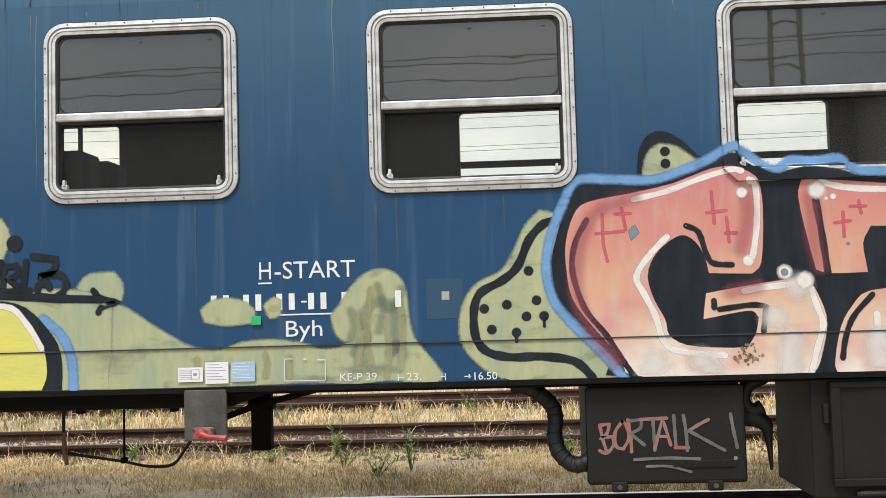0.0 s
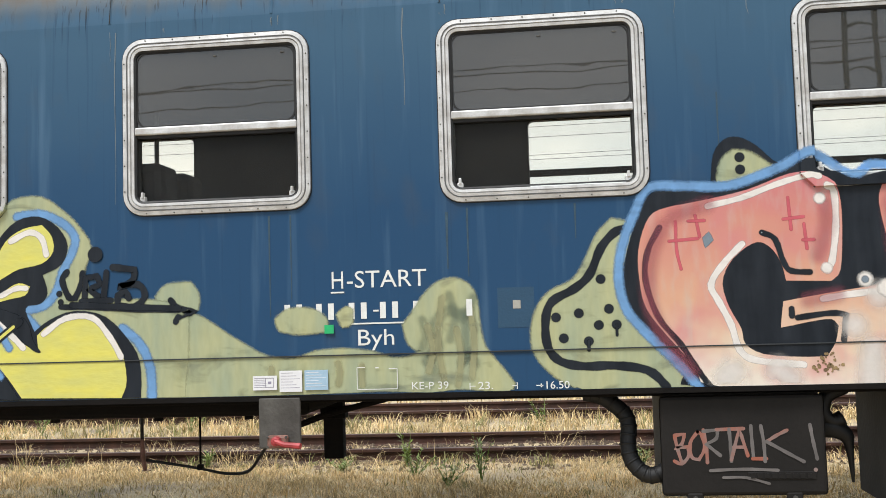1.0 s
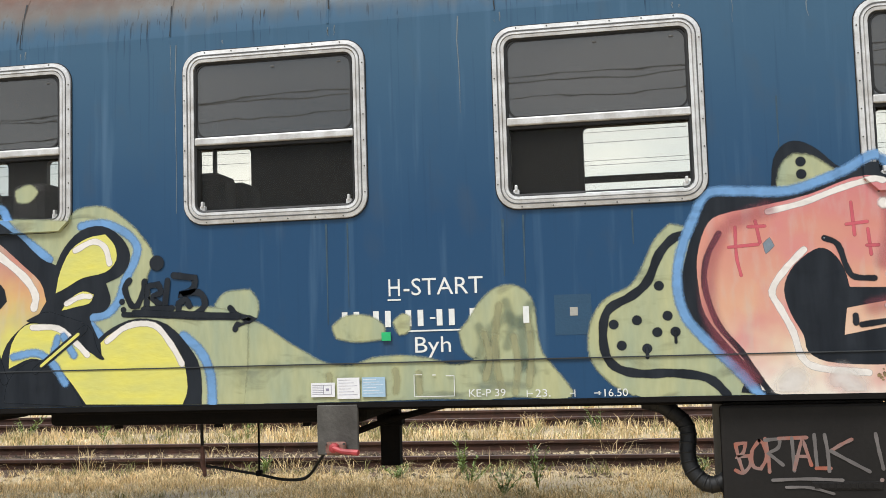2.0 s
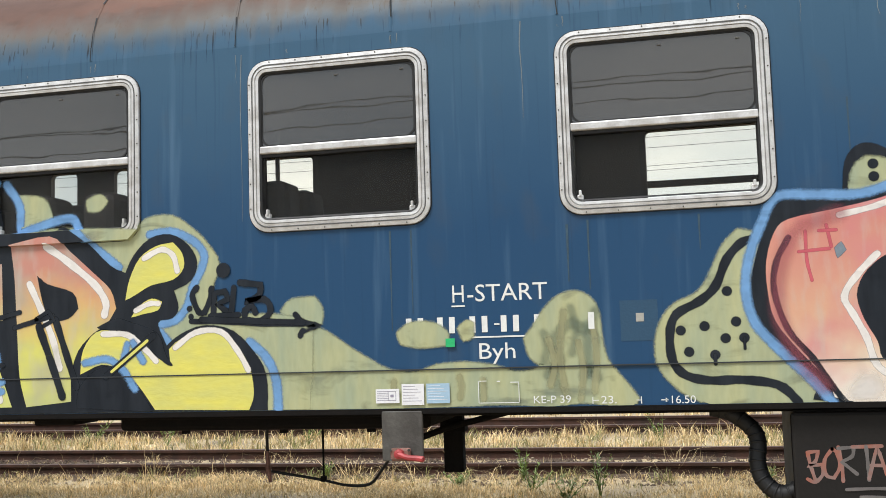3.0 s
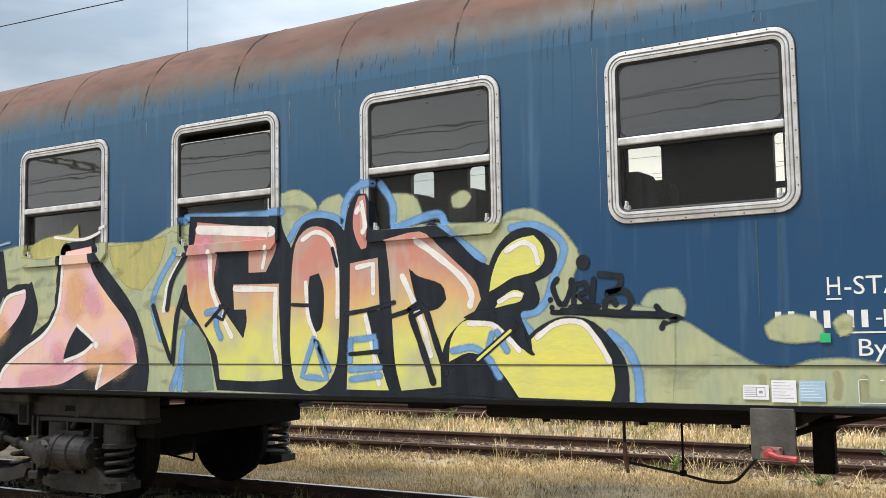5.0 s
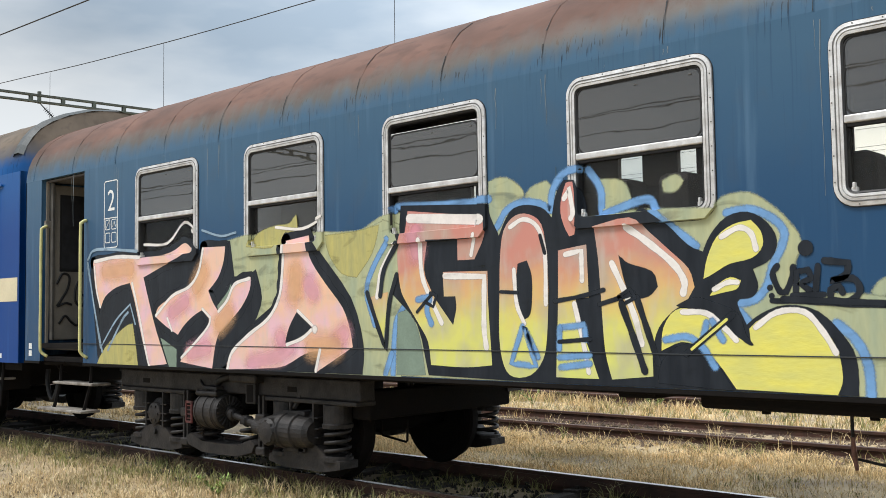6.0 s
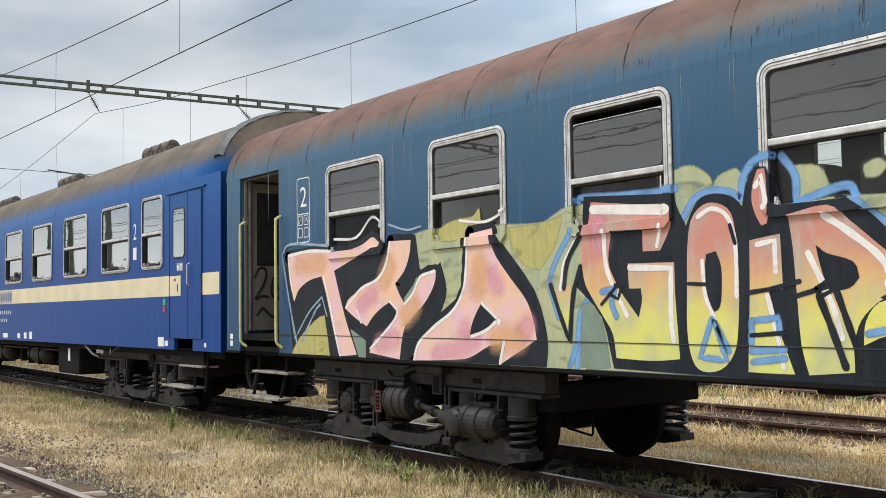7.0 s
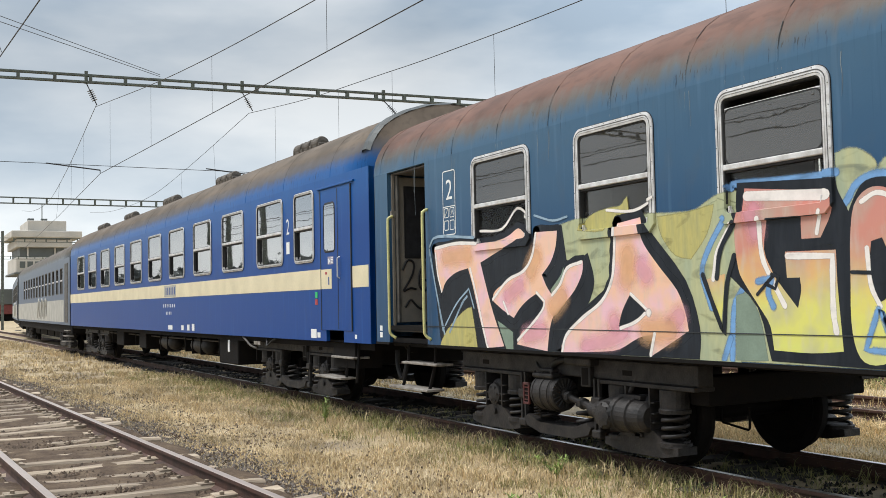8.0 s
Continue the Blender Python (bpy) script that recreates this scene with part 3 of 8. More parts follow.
def coach_window(coach, x0, x1, z0, z1, bar, glass_up, glass_low, drop=0.0, r=0.13, wide=1.0, label=""):
    """A framed two-part coach window: surround, seal, bar, upper and lower pane, latches."""
    steps = [(i * wide, y) for i, y in STEPS]
    win = part("window", ring_frame(bmesh.new(), x0, x1, z0, z1, r, steps), M["alu"], coach, label, smooth=False)
    for g0, g1 in ((0.029, 0.0365),):
        part("frame_groove", ring_frame(bmesh.new(), x0, x1, z0, z1, r, [(g0 * wide, -0.012), (g0 * wide + 0.001, -0.0222), (g1 * wide - 0.001, -0.0222), (g1 * wide, -0.012)]), M["groove"], win)
    i = 0.078 * wide
    seal = [(i, -0.014), (i + 0.010, -0.010), (i + 0.014, 0.012), (i + 0.014, 0.06)]
    part("outer_seal", ring_frame(bmesh.new(), x0 - 0.004, x1 + 0.004, z0 - 0.004, z1 + 0.004, r + 0.004, [(0.0, -0.001), (0.001, -0.006), (0.006, -0.006)]), M["rubber"], win)
    part("rubber_seal", ring_frame(bmesh.new(), x0, x1, z0, z1, r, seal), M["rubber"], win)
    part("bar", boxed(x0 + i, x1 - i, -0.022, 0.03, bar - 0.026, bar + 0.022, 0.008), M["alu"], win, "aluminium cross bar")
    part("bar_shadow_seal", boxed(x0 + i, x1 - i, -0.004, 0.04, bar - 0.045, bar - 0.027), M["rubber"], win)
    i += 0.010
    a = part("upper_pane", boxed(x0 + i, x1 - i, -0.001, 0.005, bar + 0.02, z1 - i - drop), glass_up, win)
    b = part("lower_pane", boxed(x0 + i, x1 - i, GLASS_Y, GLASS_Y + 0.006, z0 + i, bar - 0.03), glass_low, win)
    a.visible_shadow = b.visible_shadow = False
    if drop:
        part("sash_rail", boxed(x0 + i, x1 - i, 0.004, 0.03, z1 - i - drop - 0.02, z1 - i - drop + 0.012, 0.006), M["alu"], win)
    part("sash_seal", ring_frame(bmesh.new(), x0 + i - 0.006, x1 - i + 0.006, bar + 0.018, z1 - i - drop + 0.006, 0.07, [(0.0, 0.006), (0.002, -0.006), (0.012, -0.006), (0.014, 0.0)]), M["rubber"], win)
    for u in (0.5, 0.86):
        part("sash_stud", boxed(x0 + (x1 - x0) * u - 0.012, x0 + (x1 - x0) * u + 0.012, -0.006, 0.0, z1 - i - drop - 0.045, z1 - i - drop - 0.036, 0.002), M["plate"], win)
    for x in (x0 + i + 0.03, x1 - i - 0.03):
        bm = boxed(x - 0.018, x + 0.018, -0.004, 0.03, z0 + i - 0.01, z0 + i + 0.03, 0.006)
        box(bm, x - 0.008, x + 0.008, -0.012, 0.02, z0 + i + 0.02, z0 + i + 0.055, 0.004)
        part("latch", bm, M["alu"], win)
    bm = bmesh.new()
    for k in range(6):
        for x, z in ((x0 + 0.15 + (x1 - x0 - 0.3) * k / 5, z1 - 0.014), (x0 + 0.15 + (x1 - x0 - 0.3) * k / 5, z0 + 0.014), (x0 + 0.014, z0 + 0.15 + (z1 - z0 - 0.3) * k / 5), (x1 - 0.014, z0 + 0.15 + (z1 - z0 - 0.3) * k / 5)):
            lathe(bm, [(0.0045, -0.018), (0.0045, -0.021), (0.002, -0.022)], (x, 0, z), "Y", 6)
    tagged(part("screws", bm, M["plate"], win), kind="stuff")
    return win


def wheel(parent, x, y, inner):
    """A flanged wheel; inner: the side (+1 or -1) on which the flange lies."""
    s = inner
    bm = lathe(bmesh.new(), [(0.08, -0.09 * s), (0.16, -0.07 * s), (0.34, -0.02 * s), (0.40, -0.065 * s), (0.455, -0.065 * s), (0.46, 0.04 * s), (0.49, 0.055 * s), (0.47, 0.075 * s), (0.39, 0.07 * s), (0.34, 0.02 * s), (0.1, 0.05 * s)], (x, y, 0.46), "Y", 36)
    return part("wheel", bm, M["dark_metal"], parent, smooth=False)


def coil_spring(parent, x, y, z0, z1, r, turns=4):
    n = turns * 14
    pts = [(x + r * math.cos(2 * math.pi * turns * k / n), y + r * math.sin(2 * math.pi * turns * k / n), z0 + (z1 - z0) * k / n) for k in range(n + 1)]
    return part("coil_spring", tubed(pts, 0.019, 7), M["grime_metal"], parent, smooth=True)


def bogie(m, generator, label):
    """A two-axle passenger bogie, origin at rail level under its pivot, near side towards -y (axle boxes at y=-1.08)."""
    b = thing("bogie", label, "bogie", m, "coach bogies")
    ax = 1.28
    for x in (-ax, ax):
        w1 = wheel(b, x, -0.75, 1)
        wheel(b, x, 0.75, -1)
        part("axle", tubed([(x, -1.05, 0.46), (x, 1.05, 0.46)], 0.085, 14), M["dark_metal"], b, smooth=True)
    for s in (-1, 1):
        y = s * 1.06
        # side frame: a deep beam that steps down over the axles
        bm = boxed(-2.06, 2.06, y - 0.09, y + 0.09, 0.775, 0.97, 0.015)
        box(bm, -2.04, -0.7, y - 0.12, y + 0.12, 0.735, 0.775, 0.008)
        box(bm, 0.7, 2.04, y - 0.12, y + 0.12, 0.735, 0.775, 0.008)
        sf = part("side_frame", bm, M["grime_metal"], b)
        # dark plates just proud of the beam, painted as the shade in its slots
        for x in (-1.5, 1.1):
            part("frame_slot", boxed(x - 0.07, x + 0.07, y - 0.0925, y + 0.0925, 0.83, 0.88), M["dark_metal"], sf)
        for x in (-ax, ax):
            ab = part("axle_box", lathe(bmesh.new(), [(0.15, -0.12 * s), (0.17, 0.0), (0.17, 0.06 * s), (0.13, 0.09 * s), (0.12, 0.13 * s), (0.05, 0.15 * s)], (x, y, 0.5), "Y", 18), M["grime_metal"], b)
            for k in range(6):
                a = math.pi * k / 3
                part("bolt", lathe(bmesh.new(), [(0.014, 0.125 * s), (0.014, 0.15 * s)], (x + 0.085 * math.cos(a), y, 0.5 + 0.085 * math.sin(a)), "Y", 6), M["grime_metal"], ab)
            # equaliser under the box: thick in the middle, thin at the ends
            bm = bmesh.new()
            prof = [(-0.52, 0.16), (-0.52, 0.23), (-0.34, 0.25), (-0.2, 0.35), (0.0, 0.40), (0.2, 0.35), (0.34, 0.25), (0.52, 0.23), (0.52, 0.16), (0.3, 0.12), (-0.3, 0.12)]
            fr = [bm.verts.new((x + u, y - 0.11, v)) for u, v in prof]
            bk = [bm.verts.new((x + u, y + 0.11, v)) for u, v in prof]
            bm.faces.new(fr)
            bm.faces.new(bk)
            for k in range(len(prof)):
                bm.faces.new((fr[k], fr[(k + 1) % len(prof)], bk[(k + 1) % len(prof)], bk[k]))
            part("equaliser", bm, M["grime_metal"], b)
            part("pin", lathe(bmesh.new(), [(0.04, 0.09 * s), (0.04, 0.14 * s)], (x, y, 0.31), "Y", 10), M["grime_metal"], b)
            for dx in (-0.37, 0.37):
                coil_spring(b, x + dx, y, 0.26, 0.56, 0.112)
                part("spring_cup", lathe(bmesh.new(), [(0.145, 0.52), (0.148, 0.555), (0.135, 0.565), (0.135, 0.73), (0.1, 0.74)], (x + dx, y, 0), "Z", 20), M["grime_metal"], b)
                part("spring_seat", lathe(bmesh.new(), [(0.145, 0.22), (0.145, 0.26), (0.1, 0.27)], (x + dx, y, 0), "Z", 18), M["grime_metal"], b)
            for dx in (-0.17, 0.17):
                part("guide_rib", boxed(x + dx - 0.012, x + dx + 0.012, y - 0.13, y + 0.13, 0.36, 0.74, 0.004), M["grime_metal"], b)
                for zz in (0.42, 0.5, 0.6):
                    part("guide_fin", boxed(x + dx - 0.06, x + dx + 0.06, y - 0.125, y + 0.125, zz, zz + 0.014, 0.003), M["grime_metal"], b)
        # swing bolster spring plank with its hangers
        bm = bmesh.new()
        prof = [(-0.6, 0.30), (-0.55, 0.22), (-0.3, 0.16), (0.3, 0.16), (0.55, 0.22), (0.6, 0.30), (0.52, 0.34), (0.3, 0.27), (-0.3, 0.27), (-0.52, 0.34)]
        fr = [bm.verts.new((u, y - 0.16, v)) for u, v in prof]
        bk = [bm.verts.new((u, y + 0.1, v)) for u, v in prof]
        bm.faces.new(fr)
        bm.faces.new(bk)
        for k in range(len(prof)):
            bm.faces.new((fr[k], fr[(k + 1) % len(prof)], bk[(k + 1) % len(prof)], bk[k]))
        part("spring_plank", bm, M["grime_metal"], b)
        for x in (-0.33, 0.33):
            coil_spring(b, x, y, 0.27, 0.52, 0.1, 3)
        for x in (-0.66, 0.66):
            bm = boxed(x - 0.05, x - 0.02, y - 0.13, y - 0.09, 0.2, 0.78, 0.006)
            box(bm, x + 0.02, x + 0.05, y - 0.13, y - 0.09, 0.2, 0.78, 0.006)
            box(bm, x - 0.07, x + 0.07, y - 0.15, y - 0.07, 0.5, 0.6, 0.015)
            box(bm, x - 0.07, x + 0.07, y - 0.15, y - 0.07, 0.2, 0.28, 0.015)
            part("swing_hanger", bm, M["grime_metal"], b)
        bm = boxed(0.42, 0.58, y - 0.14, y - 0.02, 0.69, 0.90, 0.01)
        box(bm, 0.22, 0.66, y - 0.20, y - 0.02, 0.90, 0.985, 0.02)
        part("damper_bracket", bm, M["grime_metal"], b)
        part("bracket_face", boxed(0.45, 0.55, y - 0.144, y - 0.139, 0.71, 0.88), M["dark_metal"], b)
        part("brake_block", boxed(-0.78, -0.68, s * 0.75 - 0.06, s * 0.75 + 0.06, 0.3, 0.62, 0.02), M["dark_metal"], b)
    for x in (-1.9, 0.0, 1.9):
        part("cross_beam", boxed(x - 0.12, x + 0.12, -1.0, 1.0, 0.6, 0.86, 0.02), M["dark_metal"], b)
    if generator:
        y = -1.15
        # belt-free axle generator hung on the frame, with ribbed end cover and drive shaft
        g = part("generator", lathe(bmesh.new(), [(0.10, -0.36), (0.165, -0.34), (0.185, -0.28), (0.185, 0.02), (0.175, 0.03), (0.175, 0.07), (0.165, 0.085), (0.05, 0.09)], (0.0, y, 0.59), "X", 28), M["grime_metal"], b, "sooty ribbed axle generator")
        for k in range(20):
            a = 2 * math.pi * k / 20
            part("cooling_rib", tubed([(0.095, y + 0.07 * math.cos(a), 0.59 + 0.07 * math.sin(a)), (0.09, y + 0.155 * math.cos(a), 0.59 + 0.155 * math.sin(a))], 0.010, 5), M["grime_metal"], g)
        part("hub", lathe(bmesh.new(), [(0.062, 0.085), (0.062, 0.12), (0.045, 0.13)], (0.0, y, 0.59), "X", 14), M["grime_metal"], g)
        for dx in (-0.27, -0.13, 0.0):
            part("casing_band", lathe(bmesh.new(), [(0.184, dx - 0.012), (0.193, dx - 0.010), (0.193, dx + 0.010), (0.184, dx + 0.012)], (0.0, y, 0.59), "X", 28), M["grime_metal"], g)
        bm = boxed(-0.33, 0.04, y - 0.14, y + 0.14, 0.745, 0.80, 0.02)
        box(bm, -0.27, -0.02, y - 0.09, y + 0.09, 0.80, 0.845, 0.015)
        part("terminal_box", bm, M["grime_metal"], g)
        for u, v in ((-0.3, -0.12), (-0.3, 0.12), (0.01, -0.12), (-0.14, -0.12)):
            part("lid_bolt", lathe(bmesh.new(), [(0.013, 0.80), (0.013, 0.815)], (u, y + v, 0), "Z", 6), M["grime_metal"], g)
        gr = part("air_grille", boxed(-0.43, -0.33, y - 0.17, y + 0.02, 0.47, 0.68, 0.01), M["dark_metal"], g, "faded red air grille")
        for u0, u1, v0, v1 in ((-0.436, -0.326, 0.665, 0.69), (-0.436, -0.326, 0.46, 0.485), (-0.44, -0.42, 0.46, 0.69), (-0.342, -0.322, 0.46, 0.69)):
            part("grille_frame", boxed(u0, u1, y - 0.185, y - 0.165, v0, v1, 0.004), M["dull_red"], gr)
        for k in range(4):
            part("grille_slat", boxed(-0.425, -0.335, y - 0.178, y - 0.165, 0.505 + 0.043 * k, 0.515 + 0.043 * k), M["dull_red"], gr)
        part("mount_spring", tubed([(-0.36 + 0.035 * math.cos(0.9 * k), y - 0.05 + 0.035 * math.sin(0.9 * k), 0.33 + 0.0045 * k) for k in range(30)], 0.011, 6), M["grime_metal"], b)
        part("cable", tubed(curve([(-0.12, y, 0.84), (-0.05, y - 0.03, 0.90), (0.10, y - 0.02, 0.94), (0.22, y + 0.06, 0.97), (0.3, y + 0.12, 1.02)]), 0.035, 10), M["rubber"], b, smooth=True)
        part("cable", tubed(curve([(-0.30, y + 0.02, 0.80), (-0.40, y - 0.01, 0.86), (-0.47, y + 0.05, 0.94), (-0.5, y + 0.12, 1.02)]), 0.016, 8), M["rubber"], b, smooth=True)
        part("drive_shaft", lathe(bmesh.new(), [(0.05, 0.12), (0.062, 0.15), (0.062, 0.19), (0.034, 0.21), (0.032, 0.36), (0.055, 0.38), (0.06, 0.43), (0.04, 0.45), (0.045, 0.54), (0.07, 0.56), (0.07, 0.60)], (0.0, 0.0, 0.0), "X", 12), M["grime_metal"], b).matrix_local = pose(0, y - 0.01, 0.595, 0, 11, 0)
        for u, w in ((0.17, 0.565), (0.40, 0.52)):
            part("joint_yoke", boxed(u - 0.03, u + 0.03, y - 0.07, y + 0.05, w - 0.035, w + 0.035, 0.012), M["grime_metal"], b)
        gb = part("gear_case", lathe(bmesh.new(), [(0.055, -0.72), (0.075, -0.70), (0.08, -0.62), (0.095, -0.60), (0.15, -0.38), (0.155, -0.27), (0.172, -0.26), (0.172, -0.20), (0.158, -0.19), (0.158, -0.06), (0.168, -0.05), (0.168, -0.02), (0.15, -0.01), (0.14, 0.14), (0.1, 0.18)], (ax, y - 0.02, 0.47), "X", 24), M["grime_metal"], b, "greasy drive gear case")
        for dz in (-0.17, 0.17):
            part("gear_rib", boxed(ax - 0.26, ax + 0.06, y - 0.05, y + 0.05, 0.47 + dz - 0.02, 0.47 + dz + 0.02, 0.006), M["grime_metal"], gb)
        part("torque_link", tubed([(ax - 0.15, y, 0.68), (ax - 0.05, y + 0.02, 0.82), (ax + 0.1, y + 0.05, 0.86)], 0.025, 8), M["grime_metal"], gb)
        part("gear_cap", lathe(bmesh.new(), [(0.13, 0.0), (0.13, -0.12), (0.1, -0.15), (0.04, -0.16)], (ax - 0.33, y - 0.06, 0.46), "Y", 16), M["grime_metal"], gb)
        for k in range(8):
            a = math.pi * k / 4
            part("bolt", lathe(bmesh.new(), [(0.016, -0.12), (0.016, -0.14)], (ax - 0.33 + 0.1 * math.cos(a), y - 0.07, 0.46 + 0.1 * math.sin(a)), "Y", 6), M["grime_metal"], gb)
    return b


def text_mesh(body, x, z, width, height, y, parent, material=None, label=""):
    """Lettering cut from the built-in font, stretched to the width and height given; x, z: its lower left corner."""
    cu = bpy.data.curves.new("lettering", "FONT")
    cu.body, cu.resolution_u = body, 3
    tmp = new("lettering", cu)
    bpy.context.view_layer.update()
    me = bpy.data.meshes.new_from_object(tmp.evaluated_get(bpy.context.evaluated_depsgraph_get()))
    bpy.data.objects.remove(tmp)
    co = np.array([v.co[:] for v in me.vertices])
    lo, hi = co.min(0), co.max(0)
    for v in me.vertices:
        u = (v.co.x - lo[0]) / (hi[0] - lo[0]) * width
        w = (v.co.y - lo[1]) / (hi[1] - lo[1]) * height
        v.co = (x + u, y, z + w)
    bm = bmesh.new()
    bm.from_mesh(me)
    left = set(bm.faces)
    while left:
        stack, isle = [left.pop()], []
        while stack:
            f = stack.pop()
            isle.append(f)
            for e in f.edges:
                for g in e.link_faces:
                    if g in left:
                        left.discard(g)
                        stack.append(g)
        one = bmesh.new()
        for f in isle:
            one.faces.new([one.verts.new(v.co) for v in f.verts])
        bmesh.ops.remove_doubles(one, verts=one.verts, dist=1e-6)
        part("painted_character", one, material or M["lettering"], parent, label)
    bm.free()


# ---- the dark blue coach ----
X0, X1 = -10.55, 14.0
SILL, CANT, ROOF = 1.04, 3.32, 4.23
coach = thing("passenger_coach", "faded navy passenger coach with rusty roof, covered in graffiti", "train coach", None, "coaches of the train")
PITCH = 1.9
WINDOWS = [(-7.85, -6.63), (-5.84, -4.66), (-3.895, -2.75), (-1.99, -0.845), (-0.098, 1.062), (1.828, 3.03)] + [(3.85 + 2.02 * k, 5.06 + 2.02 * k) for k in range(4)]
Z0, Z1, BAR = 2.13, 3.212, 2.645
DOOR = (-10.12, -9.02, 1.20, 3.33)
holes = [(a + 0.05, b - 0.05, Z0 + 0.05, Z1 - 0.05) for a, b in WINDOWS] + [(DOOR[0], DOOR[1], SILL, 3.315)]
part("side_wall", pierced(bmesh.new(), X0, X1, SILL, CANT, holes, 0.0, 0.06), M["coach"], coach)
far_holes = [(a, b, 2.18, 3.14) for a, b in ((-6.9, -6.3), (-5.33, -4.5), (-3.36, -3.04), (-2.69, -2.45), (-1.24, -0.66), (0.27, 1.45), (2.25, 3.3), (4.6, 5.39), (6.2, 7.4), (8.2, 9.4), (10.2, 11.4))]
part("side_wall", pierced(bmesh.new(), X0, X1, SILL, CANT, far_holes, WIDTH, WIDTH - 0.06), [M["interior"]], coach)
part("roof", roof_mesh(X0, X1, CANT, ROOF, 0.9), M["coach"], coach, "rust-brown roof fading into blue paint", smooth=True)
SEAMS = [0.836 + 1.0163 * k for k in range(-11, 13)]
M["crack"] = mat("dark_cracked_filler", (0.02, 0.022, 0.025), 0.8, var=0.3)
rng = random.Random(5)
for x in SEAMS:
    sm = part("roof_seam", seam_band(x, CANT, ROOF), M["coach"], coach)
    a = rng.randint(0, 2)
    while a < 7:
        n = rng.randint(1, 2)
        bm = bmesh.new()
        run = [(y, z) for y, z in roof_profile(CANT, ROOF)[a:a + n + 1]]
        wob = [rng.uniform(-0.006, 0.006) for _ in run]
        w = [rng.uniform(0.001, 0.006) for _ in run]
        rows = [[bm.verts.new((x + o + e * h, y - 0.0045, z + 0.0045)) for e in (-1, 1)] for (y, z), o, h in zip(run, wob, w)]
        for p, q in zip(rows, rows[1:]):
            bm.faces.new((p[0], p[1], q[1], q[0]))
        part("seam_crack", bm, M["crack"], sm)
        a += n + rng.randint(0, 1)
for x in (X0, X1):
    part("end_wall", boxed(x - 0.02 if x > 0 else x, x if x > 0 else x + 0.02, 0.0, WIDTH, SILL, CANT), M["coach"], coach)
part("waist_moulding", boxed(DOOR[1], X1, -0.0115, 0.0, 1.264, 1.271), M["seam"], coach)
part("sill_edge", boxed(X0, DOOR[0], -0.008, 0.05, SILL - 0.03, SILL), M["dark_metal"], coach)
part("sill_edge", boxed(DOOR[1], X1, -0.008, 0.05, SILL - 0.03, SILL), M["dark_metal"], coach)
part("floor_pan", boxed(X0 + 0.05, X1, 0.07, WIDTH - 0.07, 1.18, 1.26), M["floor_in"], coach)
part("inner_ceiling", boxed(X0 + 0.05, X1, 0.07, WIDTH - 0.07, CANT - 0.03, CANT - 0.01), M["ceiling"], coach)
for i, (a, b) in enumerate(WINDOWS):
    low = i == 2
    w = coach_window(coach, a, b, Z0, Z1, BAR - (0.06 if low else 0), M["glass_upper"], M["glass_lower"], 0.075 if low else 0.0,
                     label="aluminium-framed window with slightly lowered upper sash" if low else "aluminium-framed two-part coach window")
for h in far_holes:
    fw = part("far_window", ring_frame(bmesh.new(), h[0] - 0.03, h[1] + 0.03, h[2] - 0.03, h[3] + 0.03, 0.1, [(0.0, WIDTH - 0.075), (0.05, WIDTH - 0.08), (0.055, WIDTH - 0.03)]), M["interior"], coach)
    part("bar", boxed(h[0], h[1], WIDTH - 0.05, WIDTH - 0.01, 2.645, 2.70), M["interior"], fw)
    g = part("pane", boxed(h[0], h[1], WIDTH - 0.03, WIDTH - 0.025, h[2], h[3]), M["glass_far"], fw)
    g.visible_shadow = False
# inner lining of the near side and the cross partitions
part("lining", pierced(bmesh.new(), X0, X1, 1.26, CANT - 0.03, [(a - 0.02 if a != DOOR[0] else a, b + 0.02 if a != DOOR[0] else b, c - 0.02 if a != DOOR[0] else 1.2, d) for a, b, c, d in holes if c > 1.2] + [(DOOR[0], DOOR[1], 1.26, 3.28)], 0.065, 0.08), M["interior"], coach)
for x in (-8.75, -4.3, 1.62, 5.6, 12.5):
    part("partition", pierced(bmesh.new(), 0.1, WIDTH - 0.1, 1.26, CANT - 0.03, [(1.1, 1.7, 1.26, 3.2)], 0.0, 0.04), M["interior"], coach).matrix_local = pose(x, 0, 0) @ pose(0, 0, 0, 0, 0, 90)
part("grab_pole", tubed([(-0.86, 2.35, 1.26), (-0.86, 2.35, CANT - 0.03)], 0.02, 8), M["alu"], coach)


def coach_seat(x, y, turn):
    """A high-backed double seat facing along the coach."""
    s = thing("coach_seat", "dark grey upholstered high-backed coach seat", "seat", pose(x, y, 1.26, 0, 0, turn), "seats inside the coach")
    part("seat_cushion", boxed(0.0, 0.46, -0.45, 0.45, 0.34, 0.47, 0.04), M["seat"], s)
    bm = boxed(-0.09, 0.05, -0.45, 0.45, 0.36, 0.94, 0.045)
    part("backrest", bm, M["seat"], s)
    for yy in (-0.23, 0.23):
        part("headrest", boxed(-0.15, 0.11, yy - 0.15, yy + 0.15, 0.92, 1.24, 0.06), M["seat"], s)
    part("pedestal", boxed(-0.02, 0.4, -0.4, 0.4, 0.0, 0.34, 0.02), M["interior"], s)
    return s


for x, turn in ((-0.1, 180), (-1.8, 180), (-2.45, 0), (-1.28, 0), (-5.0, 180), (-6.9, 180), (5.9, 0), (7.6, 180)):
    coach_seat(x, 0.62, turn)
for x, turn in ((-1.55, 180), (-3.3, 180), (-2.6, 180), (-5.6, 0), (6.2, 0)):
    coach_seat(x, 2.22, turn)

